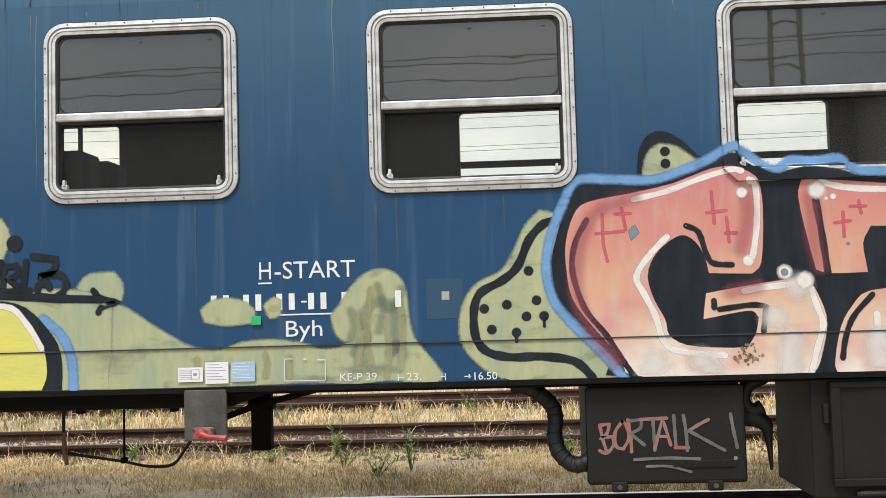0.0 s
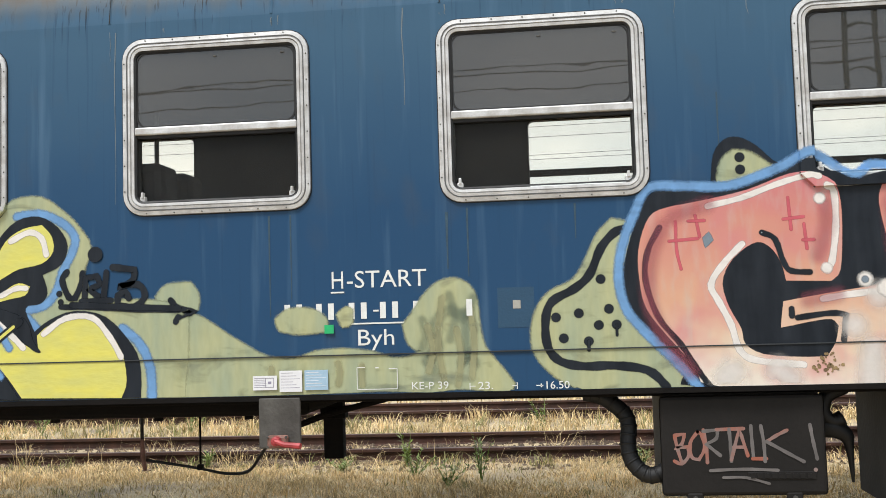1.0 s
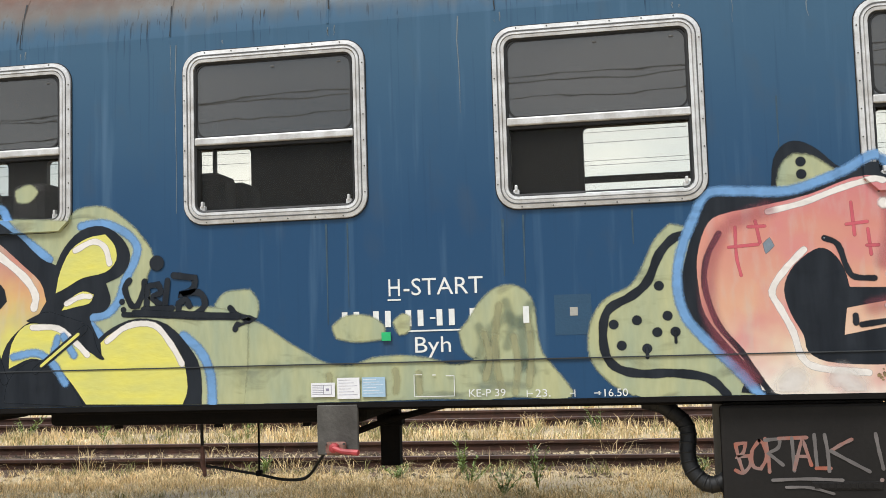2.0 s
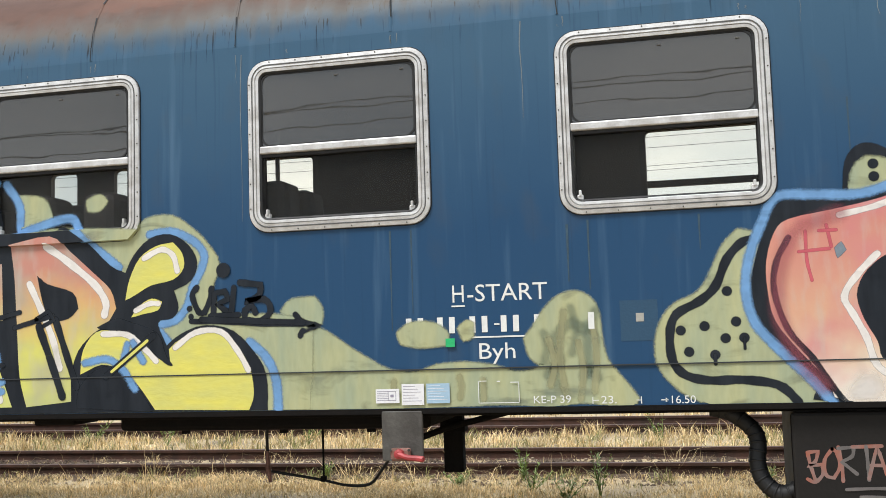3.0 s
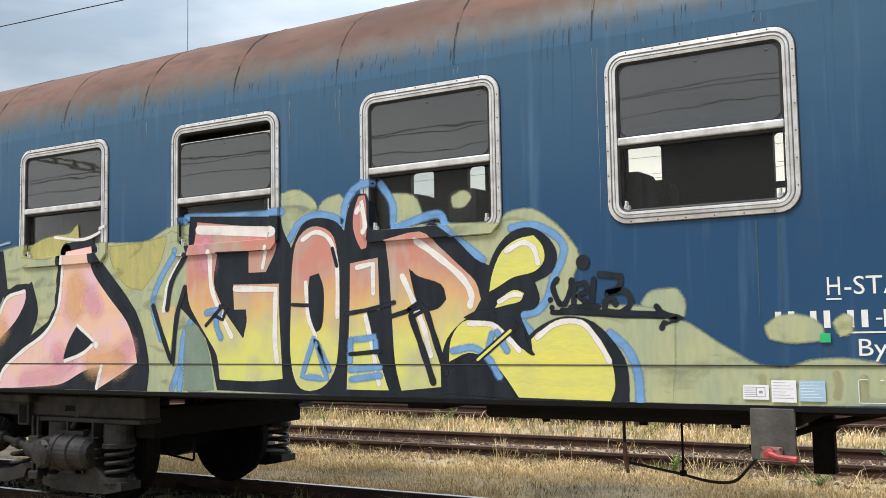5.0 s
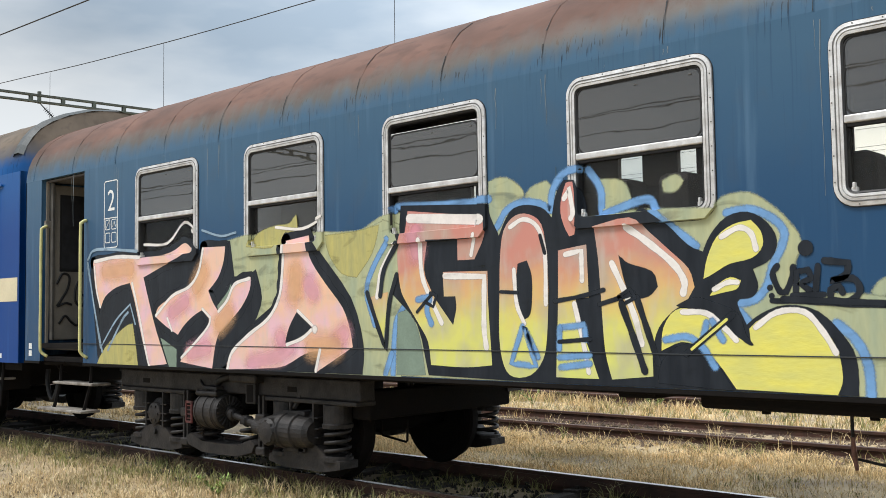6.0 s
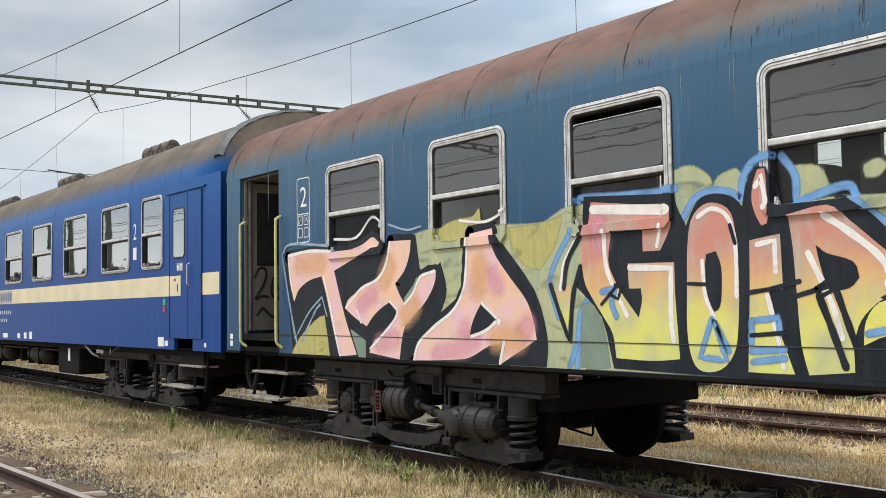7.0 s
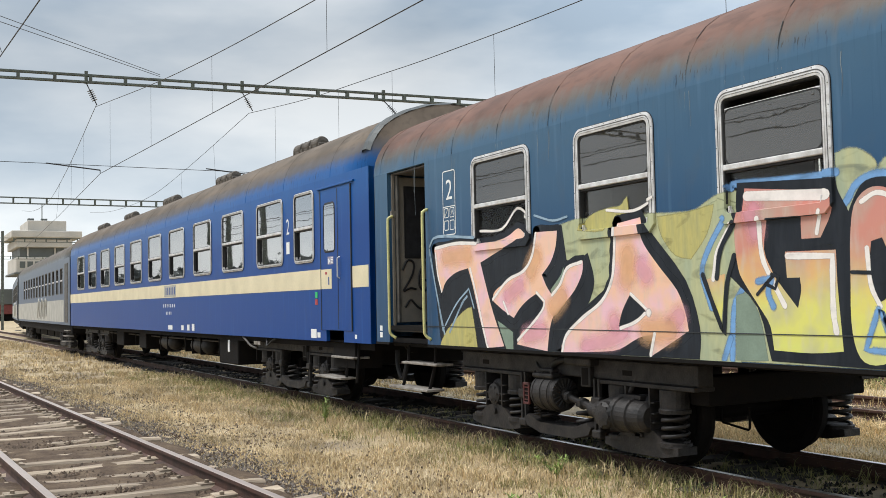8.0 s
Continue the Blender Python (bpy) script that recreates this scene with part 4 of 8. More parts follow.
# doorway: recessed vestibule, leaf folded inside, handrails, steps
part("vestibule_wall", boxed(DOOR[0] - 0.03, DOOR[0], 0.06, 1.3, 1.2, 3.3), M["coach"], coach)
part("vestibule_back", boxed(DOOR[0] - 0.1, DOOR[1] + 0.3, 1.9, 1.94, 1.26, 3.28), M["interior"], coach)
leaf = part("door_leaf", boxed(DOOR[0] + 0.03, DOOR[0] + 0.07, 0.14, 0.80, 1.30, 3.26, 0.008), M["door_inner"], coach, "beige folded door leaf with scribbled black tag")
part("door_window", boxed(DOOR[0] + 0.066, DOOR[0] + 0.076, 0.21, 0.62, 2.16, 3.14, 0.004), M["rubber"], leaf)
part("door_glass", boxed(DOOR[0] + 0.074, DOOR[0] + 0.079, 0.24, 0.59, 2.20, 3.10), M["seat"], leaf)
part("leaf_edge", boxed(DOOR[0] + 0.02, DOOR[0] + 0.10, 0.10, 0.135, 1.30, 3.28, 0.006), M["plate"], coach)
part("door_jamb", boxed(DOOR[0], DOOR[0] + 0.03, 0.055, 0.095, 1.26, 3.30, 0.006), M["door_inner"], coach)
part("door_jamb", boxed(DOOR[1] - 0.03, DOOR[1], 0.07, 0.11, 1.26, 3.30, 0.006), M["coach"], coach)
part("rail_bracket", boxed(DOOR[0] + 0.12, DOOR[0] + 0.16, -0.02, 0.05, 2.70, 2.79, 0.006), M["step"], coach)
part("door_step_plate", boxed(DOOR[0], DOOR[1], 0.02, 0.9, 1.2, 1.262), M["dark_metal"], coach)
for pts in ([(0.38, 2.0), (0.47, 2.13), (0.58, 2.1), (0.56, 1.95), (0.44, 1.78), (0.4, 1.72), (0.52, 1.76), (0.62, 1.74)], [(0.78, 2.12), (0.68, 1.95), (0.68, 1.78), (0.78, 1.72), (0.84, 1.84), (0.72, 1.88)], [(0.42, 1.5), (0.52, 1.6), (0.62, 1.52), (0.72, 1.48), (0.74, 1.62)]):
    part("scribbled_tag", tubed([(DOOR[0] + 0.073, 0.17 + (p.x - 0.38) * 0.85, p.y) for p in curve([(u, v, 0) for u, v in pts])], 0.016, 6), M["rubber"], leaf)
for x in (DOOR[0] + 0.16, DOOR[1] + 0.06):
    part("handrail", tubed(curve([(x, 0.0, 2.72), (x, -0.06, 2.69), (x, -0.075, 2.6), (x, -0.075, 1.9), (x, -0.075, 1.28), (x, -0.06, 1.16), (x + 0.04, 0.0, 1.10)]), 0.019, 10), M["yellow_rail"], coach, "yellow painted handrail", smooth=True)
for z, y0, y1, xa, xb in ((0.80, 0.02, 0.26, DOOR[0] + 0.3, DOOR[1] + 0.18), (0.48, -0.05, 0.20, DOOR[0] + 0.05, DOOR[1] + 0.05)):
    bm = boxed(xa, xb, y0, y1, z - 0.03, z, 0.006)
    part("step", bm, M["step"], coach, "worn grey step tread")
for x in (DOOR[0] + 0.35, DOOR[1]):
    part("step_hanger", tubed([(x, 0.12, 1.05), (x, 0.1, 0.78), (x - 0.1, 0.06, 0.44)], 0.022, 6), M["dark_metal"], coach)

part("gangway_bellows", boxed(X0 - 0.17, X0, 0.72, 2.1, 1.15, 3.55, 0.03), M["rubber"], coach)
for y in (0.62, 2.2):
    part("buffer", lathe(bmesh.new(), [(0.07, -0.16), (0.2, -0.15), (0.2, -0.11), (0.09, -0.1), (0.09, 0.3)], (X0 + 0.1, y, 1.05), "X", 18), M["dark_metal"], coach)
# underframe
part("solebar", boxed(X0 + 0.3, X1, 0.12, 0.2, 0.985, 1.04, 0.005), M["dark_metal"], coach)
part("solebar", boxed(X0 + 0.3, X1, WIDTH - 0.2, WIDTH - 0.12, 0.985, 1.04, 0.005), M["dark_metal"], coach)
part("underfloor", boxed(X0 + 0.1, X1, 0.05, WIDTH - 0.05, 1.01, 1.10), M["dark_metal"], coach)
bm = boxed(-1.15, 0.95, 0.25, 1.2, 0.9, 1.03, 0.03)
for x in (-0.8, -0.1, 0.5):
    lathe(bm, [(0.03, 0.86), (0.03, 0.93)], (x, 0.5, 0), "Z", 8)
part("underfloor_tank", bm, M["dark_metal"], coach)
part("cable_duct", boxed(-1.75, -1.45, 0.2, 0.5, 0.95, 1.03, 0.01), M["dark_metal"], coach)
sh = part("hanger_plate", boxed(0.72, 0.97, -0.01, 0.015, 0.735, 1.03, 0.008), M["plate"], coach, "grubby grey steel plate under the body edge")
sk = part("socket", boxed(0.78, 0.90, -0.055, -0.01, 0.742, 0.815, 0.012), M["pink_plate"], coach, "rusty pink socket plate")
for x, z in ((0.785, 0.75), (0.785, 0.805), (0.895, 0.75), (0.895, 0.805)):
    part("screw", lathe(bmesh.new(), [(0.008, -0.055), (0.008, -0.062)], (x, 0, z), "Y", 6), M["plate"], sk)
part("lever_boss", lathe(bmesh.new(), [(0.028, -0.055), (0.028, -0.09), (0.015, -0.095)], (0.84, 0, 0.785), "Y", 10), M["red"], sk, "faded red boss")
part("lever", tubed([(0.84, -0.085, 0.785), (0.9, -0.11, 0.768), (1.0, -0.13, 0.762)], [0.015, 0.016, 0.018], 8), M["red"], sk, "faded red lever")
part("hook_rod", tubed([(-0.45, 1.05, 1.0), (-0.452, 1.05, 0.78), (-0.45, 1.05, 0.66)], 0.012, 6), M["grime_metal"], coach)
part("hook_handle", tubed([(-0.45, 1.05, 0.68), (-0.445, 1.05, 0.56), (-0.43, 1.05, 0.46)], [0.012, 0.02, 0.012], 8), M["pink_plate"], coach, "rusty hanging hook")
part("hook_eye", lathe(bmesh.new(), [(0.02, 0.0), (0.028, 0.008), (0.02, 0.016)], (-0.45, 1.04, 0.98), "Y", 10), M["grime_metal"], coach)
part("hanging_rod", tubed([(-0.01, 1.0, 1.0), (-0.01, 1.0, 0.49)], 0.008, 6), M["dark_metal"], coach)
part("rod_nut", boxed(-0.03, 0.01, 0.98, 1.02, 0.47, 0.51, 0.006), M["dark_metal"], coach)
part("brake_cable", tubed(curve([(-0.42, 1.05, 0.535), (-0.2, 1.03, 0.505), (-0.01, 1.0, 0.48), (0.2, 0.9, 0.46), (0.42, 0.7, 0.50), (0.60, 0.4, 0.64), (0.74, 0.1, 0.75)]), 0.011, 6), M["rubber"], coach, smooth=True)
bm = boxed(0.80, 0.94, 1.25, 1.35, 0.50, 1.0, 0.01)
box(bm, 0.78, 0.96, 1.24, 1.36, 0.78, 0.86, 0.01)
part("safety_bracket", bm, M["dark_metal"], coach)
part("brake_rod", tubed([(0.45, 1.0, 0.68), (0.85, 1.15, 0.82), (1.55, 1.3, 0.98)], 0.022, 8), M["dark_metal"], coach)
bb = part("battery_box", boxed(3.05, 3.91, 0.08, 0.75, 0.44, 1.0, 0.018), M["box"], coach, "black battery box lid with red scrawled graffiti")
part("lid", boxed(3.03, 3.93, 0.055, 0.082, 0.43, 0.985, 0.02), M["box"], bb)
for x in (3.21, 3.75):
    bm = boxed(x - 0.045, x + 0.045, 0.055, 0.075, 0.385, 0.45, 0.012)
    part("lid_lug", bm, M["box"], bb)
    part("lug_bolt", lathe(bmesh.new(), [(0.014, 0.056), (0.014, 0.046)], (x, 0, 0.415), "Y", 8), M["plate"], bb)
part("embossed_strip", boxed(3.50, 3.87, 0.05, 0.056, 0.515, 0.56, 0.003), M["box"], bb)
for k in range(9):
    part("embossed_mark", boxed(3.515 + 0.038 * k, 3.54 + 0.038 * k, 0.0455, 0.0505, 0.525, 0.55), M["box"], bb)
M["scrawl"] = mat("thin_red_and_grey_spray_scrawl", (0.33, 0.10, 0.06), 0.6, var=0.3, scale=9, grain=30, col2=(0.22, 0.19, 0.18))
M["scrawl_grey"] = mat("thin_grey_spray_scrawl", (0.16, 0.145, 0.14), 0.6, var=0.3, scale=9, grain=30)


def ribbon(pts, width, haze=0.0):
    """Flat faces (x, z, cover) along a smooth run of points, with round ends and a thinning rim; one point gives a dot."""
    r = width / 2
    run = curve([(x, z, 0) for x, z in pts], 4, corner=75)
    quads = []

    def fan(p, angles):
        rim = [(math.cos(radians(a)), math.sin(radians(a))) for a in angles]
        quads.append([(p.x + r * c, p.y + r * s, 1.0) for c, s in rim])
        if haze:
            for (c, s), (c2, s2) in zip(rim, rim[1:]):
                q = r + haze
                quads.append([(p.x + r * c, p.y + r * s, 1.0), (p.x + r * c2, p.y + r * s2, 1.0), (p.x + q * c2, p.y + q * s2, 0.0), (p.x + q * c, p.y + q * s, 0.0)])

    if len(run) > 1:
        rows = []
        for i, p in enumerate(run):
            d = (run[min(i + 1, len(run) - 1)] - run[max(i - 1, 0)]).normalized()
            nrm = Vector((-d.y, d.x, 0))
            w = r * (1 + 0.12 * math.sin(i * 1.7))
            rows.append([p + nrm * (w + haze), p + nrm * w, p - nrm * w, p - nrm * (w + haze)])
        cov = (0.0, 1.0, 1.0, 0.0)
        for a, b in zip(rows, rows[1:]):
            for k in ((0, 1, 2) if haze else (1,)):
                quads.append([(a[k].x, a[k].y, cov[k]), (b[k].x, b[k].y, cov[k]), (b[k + 1].x, b[k + 1].y, cov[k + 1]), (a[k + 1].x, a[k + 1].y, cov[k + 1])])
        for p, d in ((run[0], run[0] - run[1]), (run[-1], run[-1] - run[-2])):
            a0 = math.degrees(math.atan2(d.y, d.x))
            fan(p, [a0 + a for a in range(-90, 91, 30)])
    else:
        fan(run[0], list(range(0, 361, 24)))
        quads[0].pop()
    return quads


LIFT = [0]


def scrawl(colour, width, pts):
    LIFT[0] += 1
    bm = bmesh.new()
    for q in ribbon(pts, width):
        bm.faces.new([bm.verts.new((x, 0.0535 - 0.0002 * LIFT[0], z)) for x, z, _ in q])
    part("sprayed_stroke", bm, M[colour], bb)


scrawl("scrawl", 0.019, [(3.108, 0.768), (3.121, 0.696), (3.142, 0.616)])
scrawl("scrawl", 0.019, [(3.108, 0.768), (3.164, 0.775), (3.146, 0.719), (3.105, 0.696), (3.177, 0.703), (3.183, 0.655), (3.141, 0.609), (3.102, 0.625)])
scrawl("scrawl", 0.019, [(3.236, 0.786), (3.194, 0.726), (3.198, 0.647), (3.237, 0.631), (3.271, 0.693), (3.258, 0.765), (3.236, 0.786)])
scrawl("scrawl", 0.019, [(3.268, 0.796), (3.28, 0.709), (3.283, 0.614)])
scrawl("scrawl_grey", 0.019, [(3.267, 0.788), (3.346, 0.795), (3.336, 0.747), (3.28, 0.717), (3.356, 0.652)])
scrawl("scrawl", 0.019, [(3.339, 0.796), (3.488, 0.8)])
scrawl("scrawl_grey", 0.019, [(3.409, 0.798), (3.413, 0.706), (3.414, 0.62)])
scrawl("scrawl", 0.019, [(3.414, 0.627), (3.464, 0.8), (3.505, 0.649)])
scrawl("scrawl", 0.017, [(3.428, 0.698), (3.491, 0.697)])
scrawl("scrawl_grey", 0.019, [(3.528, 0.815), (3.531, 0.72), (3.535, 0.633)])
scrawl("scrawl", 0.019, [(3.53, 0.633), (3.605, 0.632)])
scrawl("scrawl_grey", 0.019, [(3.582, 0.814), (3.594, 0.719), (3.597, 0.616)])
scrawl("scrawl", 0.019, [(3.722, 0.787), (3.666, 0.76), (3.61, 0.726)])
scrawl("scrawl_grey", 0.019, [(3.61, 0.726), (3.708, 0.669), (3.806, 0.613)])
scrawl("scrawl_grey", 0.019, [(3.847, 0.816), (3.859, 0.729), (3.877, 0.627)])
scrawl("scrawl", 0.023, [(3.866, 0.568)])
scrawl("scrawl_grey", 0.017, [(3.297, 0.57), (3.478, 0.576), (3.664, 0.568)])
scrawl("scrawl_grey", 0.015, [(3.366, 0.531), (3.491, 0.529), (3.614, 0.495)])
hose = [(2.62, 0.35, 0.99), (2.72, 0.33, 0.97), (2.84, 0.3, 0.88), (2.87, 0.28, 0.80), (2.86, 0.26, 0.70), (2.88, 0.24, 0.60), (2.95, 0.22, 0.53), (3.02, 0.2, 0.53), (3.10, 0.2, 0.58)]
part("cable_hose", tubed(curve(hose), 0.047, 12), M["rubber"], coach, "thick black rubber cable hose", smooth=True)
pts = curve(hose, 8)
bm = bmesh.new()
for k in range(4, len(pts) - 3, 4):
    d = (pts[k + 1] - pts[k]).normalized()
    tube(bm, [pts[k] - d * 0.006, pts[k] + d * 0.006], 0.0505, 12)
tagged(part("hose_winding", bm, M["rubber"], coach, smooth=True), kind="stuff")
part("cable_conduit", tubed(curve([(4.12, 0.35, 1.0), (4.02, 0.35, 0.95), (3.99, 0.34, 0.86), (4.04, 0.34, 0.8), (4.10, 0.34, 0.82)]), [0.045] * 17, 10), M["rubber"], coach, smooth=True)
part("cable_conduit", tubed(curve([(3.93, 0.4, 0.75), (4.02, 0.36, 0.77), (4.11, 0.34, 0.72), (4.13, 0.34, 0.62), (4.14, 0.34, 0.45)]), [0.06, 0.062, 0.065, 0.065, 0.065, 0.062, 0.055, 0.05, 0.045, 0.04, 0.03, 0.025, 0.022, 0.018, 0.015, 0.012, 0.008], 10), M["rubber"], coach, smooth=True)
cab = part("equipment_cabinet", boxed(4.30, 6.2, 0.06, 0.8, 0.33, 1.0, 0.01), M["box"], coach, "black underfloor equipment cabinet")
cd = part("cabinet_door", boxed(4.40, 5.3, 0.035, 0.06, 0.40, 0.985, 0.01), M["box"], cab)
for x0, x1, z0, z1 in ((4.40, 5.3, 0.95, 0.985), (4.40, 5.3, 0.40, 0.445), (4.40, 4.455, 0.445, 0.95), (5.25, 5.3, 0.445, 0.95)):
    part("door_rim", boxed(x0, x1, 0.018, 0.036, z0, z1, 0.006), M["box"], cd)
part("latch_plate", boxed(4.54, 4.70, 0.02, 0.06, 0.345, 0.375, 0.006), M["grime_metal"], cab)
part("latch_bolt", tubed([(4.52, 0.02, 0.36), (4.72, 0.02, 0.36)], 0.012, 8), M["grime_metal"], cab)
part("cabinet_hinge", boxed(4.36, 4.39, 0.03, 0.06, 0.75, 0.86, 0.006), M["box"], cab)

bogie(pose(-6.55, WIDTH / 2, 0), True, "sooty brown bogie with coil springs and axle generator")
bogie(pose(10.0, WIDTH / 2, 0), False, "sooty brown bogie with coil springs")
part("brake_safety_loop", tubed([(-5.0, 1.0, 0.52), (-5.0, 1.0, 0.40), (-4.98, 1.0, 0.383), (-4.66, 1.0, 0.342), (-4.645, 1.0, 0.36), (-4.638, 1.0, 0.55)], 0.012, 6), M["dark_metal"], coach)
# markings on the side
Y = -0.002
text_mesh("H", 1.172, 1.655, 0.068, 0.1, Y, coach)
part("painted_line", boxed(1.165, 1.245, Y - 0.001, Y, 1.628, 1.637), M["lettering"], coach)
text_mesh("-START", 1.262, 1.655, 0.47, 0.1, Y, coach)
for g0, n in ((0.885, 2), (1.075, 2), (1.27, 2), (1.455, 2), (1.65, 3), (1.96, 1)):
    for k in range(n):
        yb = Y if g0 < 1.9 else -0.0052
        part("painted_bar", boxed(g0 + 0.072 * k, g0 + 0.072 * k + 0.034, yb - 0.001, yb, 1.475, 1.57), M["lettering"], coach)
for x in (1.415, 1.905):
    part("painted_bar", boxed(x, x + 0.032, Y - 0.001, Y, 1.515, 1.525), M["lettering"], coach)
part("painted_line", boxed(1.25, 1.625, Y - 0.001, Y, 1.443, 1.452), M["lettering"], coach)
text_mesh("Byh", 1.322, 1.29, 0.212, 0.122, Y, coach)
YF = -0.0105
text_mesh("KE-P 39", 1.632, 1.06, 0.212, 0.043, YF, coach)
text_mesh("23.", 2.015, 1.053, 0.085, 0.043, YF, coach)
text_mesh("16.50", 2.403, 1.048, 0.13, 0.043, YF, coach)
for x0, x1, z0, z1 in ((1.965, 1.97, 1.053, 1.09), (1.97, 2.0, 1.07, 1.074), (2.235, 2.24, 1.05, 1.09), (2.21, 2.235, 1.068, 1.072), (2.345, 2.385, 1.066, 1.071), (2.37, 2.378, 1.058, 1.079)):
    part("painted_line", boxed(x0, x1, YF - 0.001, YF, z0, z1), M["lettering"], coach)
for x0, x1, z0, z1 in ((1.31, 1.55, 1.065, 1.069), (1.31, 1.314, 1.065, 1.195), (1.546, 1.55, 1.065, 1.185), (1.31, 1.36, 1.191, 1.195), (1.42, 1.44, 1.187, 1.193), (1.50, 1.55, 1.181, 1.186)):
    part("painted_line", boxed(x0, x1, YF - 0.001, YF, z0, z1), M["lettering"], coach)
for x0, x1, z0, z1, mt, lb in ((0.69, 0.835, 1.075, 1.158, "paper", "white paper notice"), (0.85, 0.985, 1.062, 1.185, "paper", "white paper notice"), (1.0, 1.14, 1.07, 1.185, "paper_blue", "pale blue paper notice")):
    nt = part("paper_notice", boxed(x0, x1, -0.013, -0.011, z0, z1), M[mt], coach, lb)
    for k in range(6):
        zz = z1 - 0.012 - (z1 - z0 - 0.02) * k / 6
        part("print_bar", boxed(x0 + 0.008, x0 + (x1 - x0) * (0.55 if mt == "paper" and x0 < 0.7 else 0.6 + 0.3 * ((k * 7) % 3) / 2), -0.0138, -0.013, zz - 0.0025, zz), M["ink"] if mt == "paper" else M["paper"], nt)
    if x0 < 0.7:
        for a, b, c, d in ((0.765, 0.815, 1.09, 1.093), (0.765, 0.815, 1.143, 1.146), (0.765, 0.768, 1.09, 1.146), (0.812, 0.815, 1.09, 1.146), (0.78, 0.8, 1.11, 1.125)):
            part("print_bar", boxed(a, b, -0.0138, -0.013, c, d), M["ink"], nt)
part("sticker", boxed(1.125, 1.18, -0.014, -0.011, 1.395, 1.445, 0.0), M["paper_green"], coach, "bright green sticker")
part("sticker_patch", boxed(2.14, 2.35, -0.0015, 0.0, 1.40, 1.63), M["patch_blue"], coach)
part("sticker", boxed(2.228, 2.272, -0.003, -0.0015, 1.508, 1.556), M["grey_white"], coach, "small pale square sticker")
# class panel by the door
part("painted_panel", ring_frame(bmesh.new(), -8.55, -8.24, 2.36, 3.14, 0.04, [(0.0, -0.002), (0.012, -0.002)]), M["lettering"], coach)
part("painted_line", boxed(-8.54, -8.25, -0.002, -0.001, 2.70, 2.71), M["lettering"], coach)
text_mesh("2", -8.465, 2.79, 0.15, 0.24, Y, coach)
for x in (-8.52, -8.38):
    for z in (2.57, 2.42):
        part("pictogram", ring_frame(bmesh.new(), x, x + 0.11, z, z + 0.12, 0.02, [(0.0, -0.002), (0.009, -0.002)]), M["lettering"], coach)
part("pictogram_bar", tubed([(-8.50, -0.002, 2.59), (-8.43, -0.002, 2.67)], 0.004, 4), M["lettering"], coach)
part("pictogram_bar", tubed([(-8.35, -0.002, 2.60), (-8.32, -0.002, 2.66), (-8.29, -0.002, 2.60)], 0.004, 4), M["lettering"], coach)
for z in (1.28, 1.19):
    part("painted_mark", boxed(-10.42, -10.34, -0.003, -0.001, z - 0.09, z - 0.02), M["lettering"], coach)

# pale run-down drips from the gutter seams, cracked seam filler, small stains
rng = random.Random(11)
M["drip"] = mat("pale_grey_drip", (0.17, 0.21, 0.235), 0.6, var=0.3, scale=12)
M["stain"] = mat("brownish_run_stain", (0.036, 0.082, 0.125), 0.6, var=0.35, scale=12)
for x in [u + d for u in SEAMS[1:] for d in (rng.uniform(-0.008, 0.008), rng.uniform(0.02, 0.05), rng.uniform(-0.5, 0.5))]:
    z1 = 3.31 - rng.uniform(0, 0.05)
    z0 = z1 - rng.choice((0.2, 0.35, 0.55, 0.9)) * rng.uniform(0.7, 1.2)
    if any(a - 0.02 < x < b + 0.02 for a, b in WINDOWS):
        z0 = max(z0, Z1 + 0.035)
    bm = bmesh.new()
    w = rng.uniform(0.0016, 0.0048)
    bend = [rng.uniform(-0.006, 0.006) for _ in range(5)]
    row = [(x + bend[i], z1 + (z0 - z1) * i / 4, w * (1 - 0.18 * i)) for i in range(5)]
    for a, b in zip(row, row[1:]):
        bm.faces.new([bm.verts.new(q) for q in ((a[0] - a[2], -0.0016, a[1]), (a[0] + a[2], -0.0016, a[1]), (b[0] + b[2], -0.0016, b[1]), (b[0] - b[2], -0.0016, b[1]))])
    part("drip_mark", bm, M["drip"], coach)
for x, z0, z1, w in ((0.80, 1.5, 2.1, 0.006), (0.93, 1.6, 2.1, 0.005), (1.86, 1.75, 2.08, 0.008), (1.98, 1.7, 2.1, 0.006), (2.6, 1.9, 2.1, 0.006), (-2.1, 2.3, 2.6, 0.005), (3.42, 2.3, 2.7, 0.005)):
    bm = bmesh.new()
    bm.faces.new([bm.verts.new(q) for q in ((x - w, -0.0016, z1), (x + w, -0.0016, z1), (x + w * 0.4, -0.0016, z0), (x - w * 0.4, -0.0016, z0))])
    part("run_stain", bm, M["stain"], coach)

# ---- graffiti ----
MURAL = {}
for key, x, lab in (("MID", 1.0, "sage green overpainted wash along the lower side"), ("TAG", -0.4, "thin black marker tag with underline arrow"), ("EAST", 3.6, "coral block-letter graffiti with blue outline"), ("CENTRE", -1.8, "red to yellow graffiti letters with black outline"), ("WEST", -6.3, "peach and pink graffiti letters")):
    bm = boxed(x - 0.02, x + 0.02, -0.0025, -0.001, 1.10, 1.12)
    MURAL[key] = part("graffiti", bm, M["lettering"], coach, lab)
MID, TAG, EAST, CENTRE, WEST = (MURAL[k] for k in ("MID", "TAG", "EAST", "CENTRE", "WEST"))
COUNT = [0]


PAINTED = (0, 1, 2, 3, 6)  # windows whose surround was sprayed over too


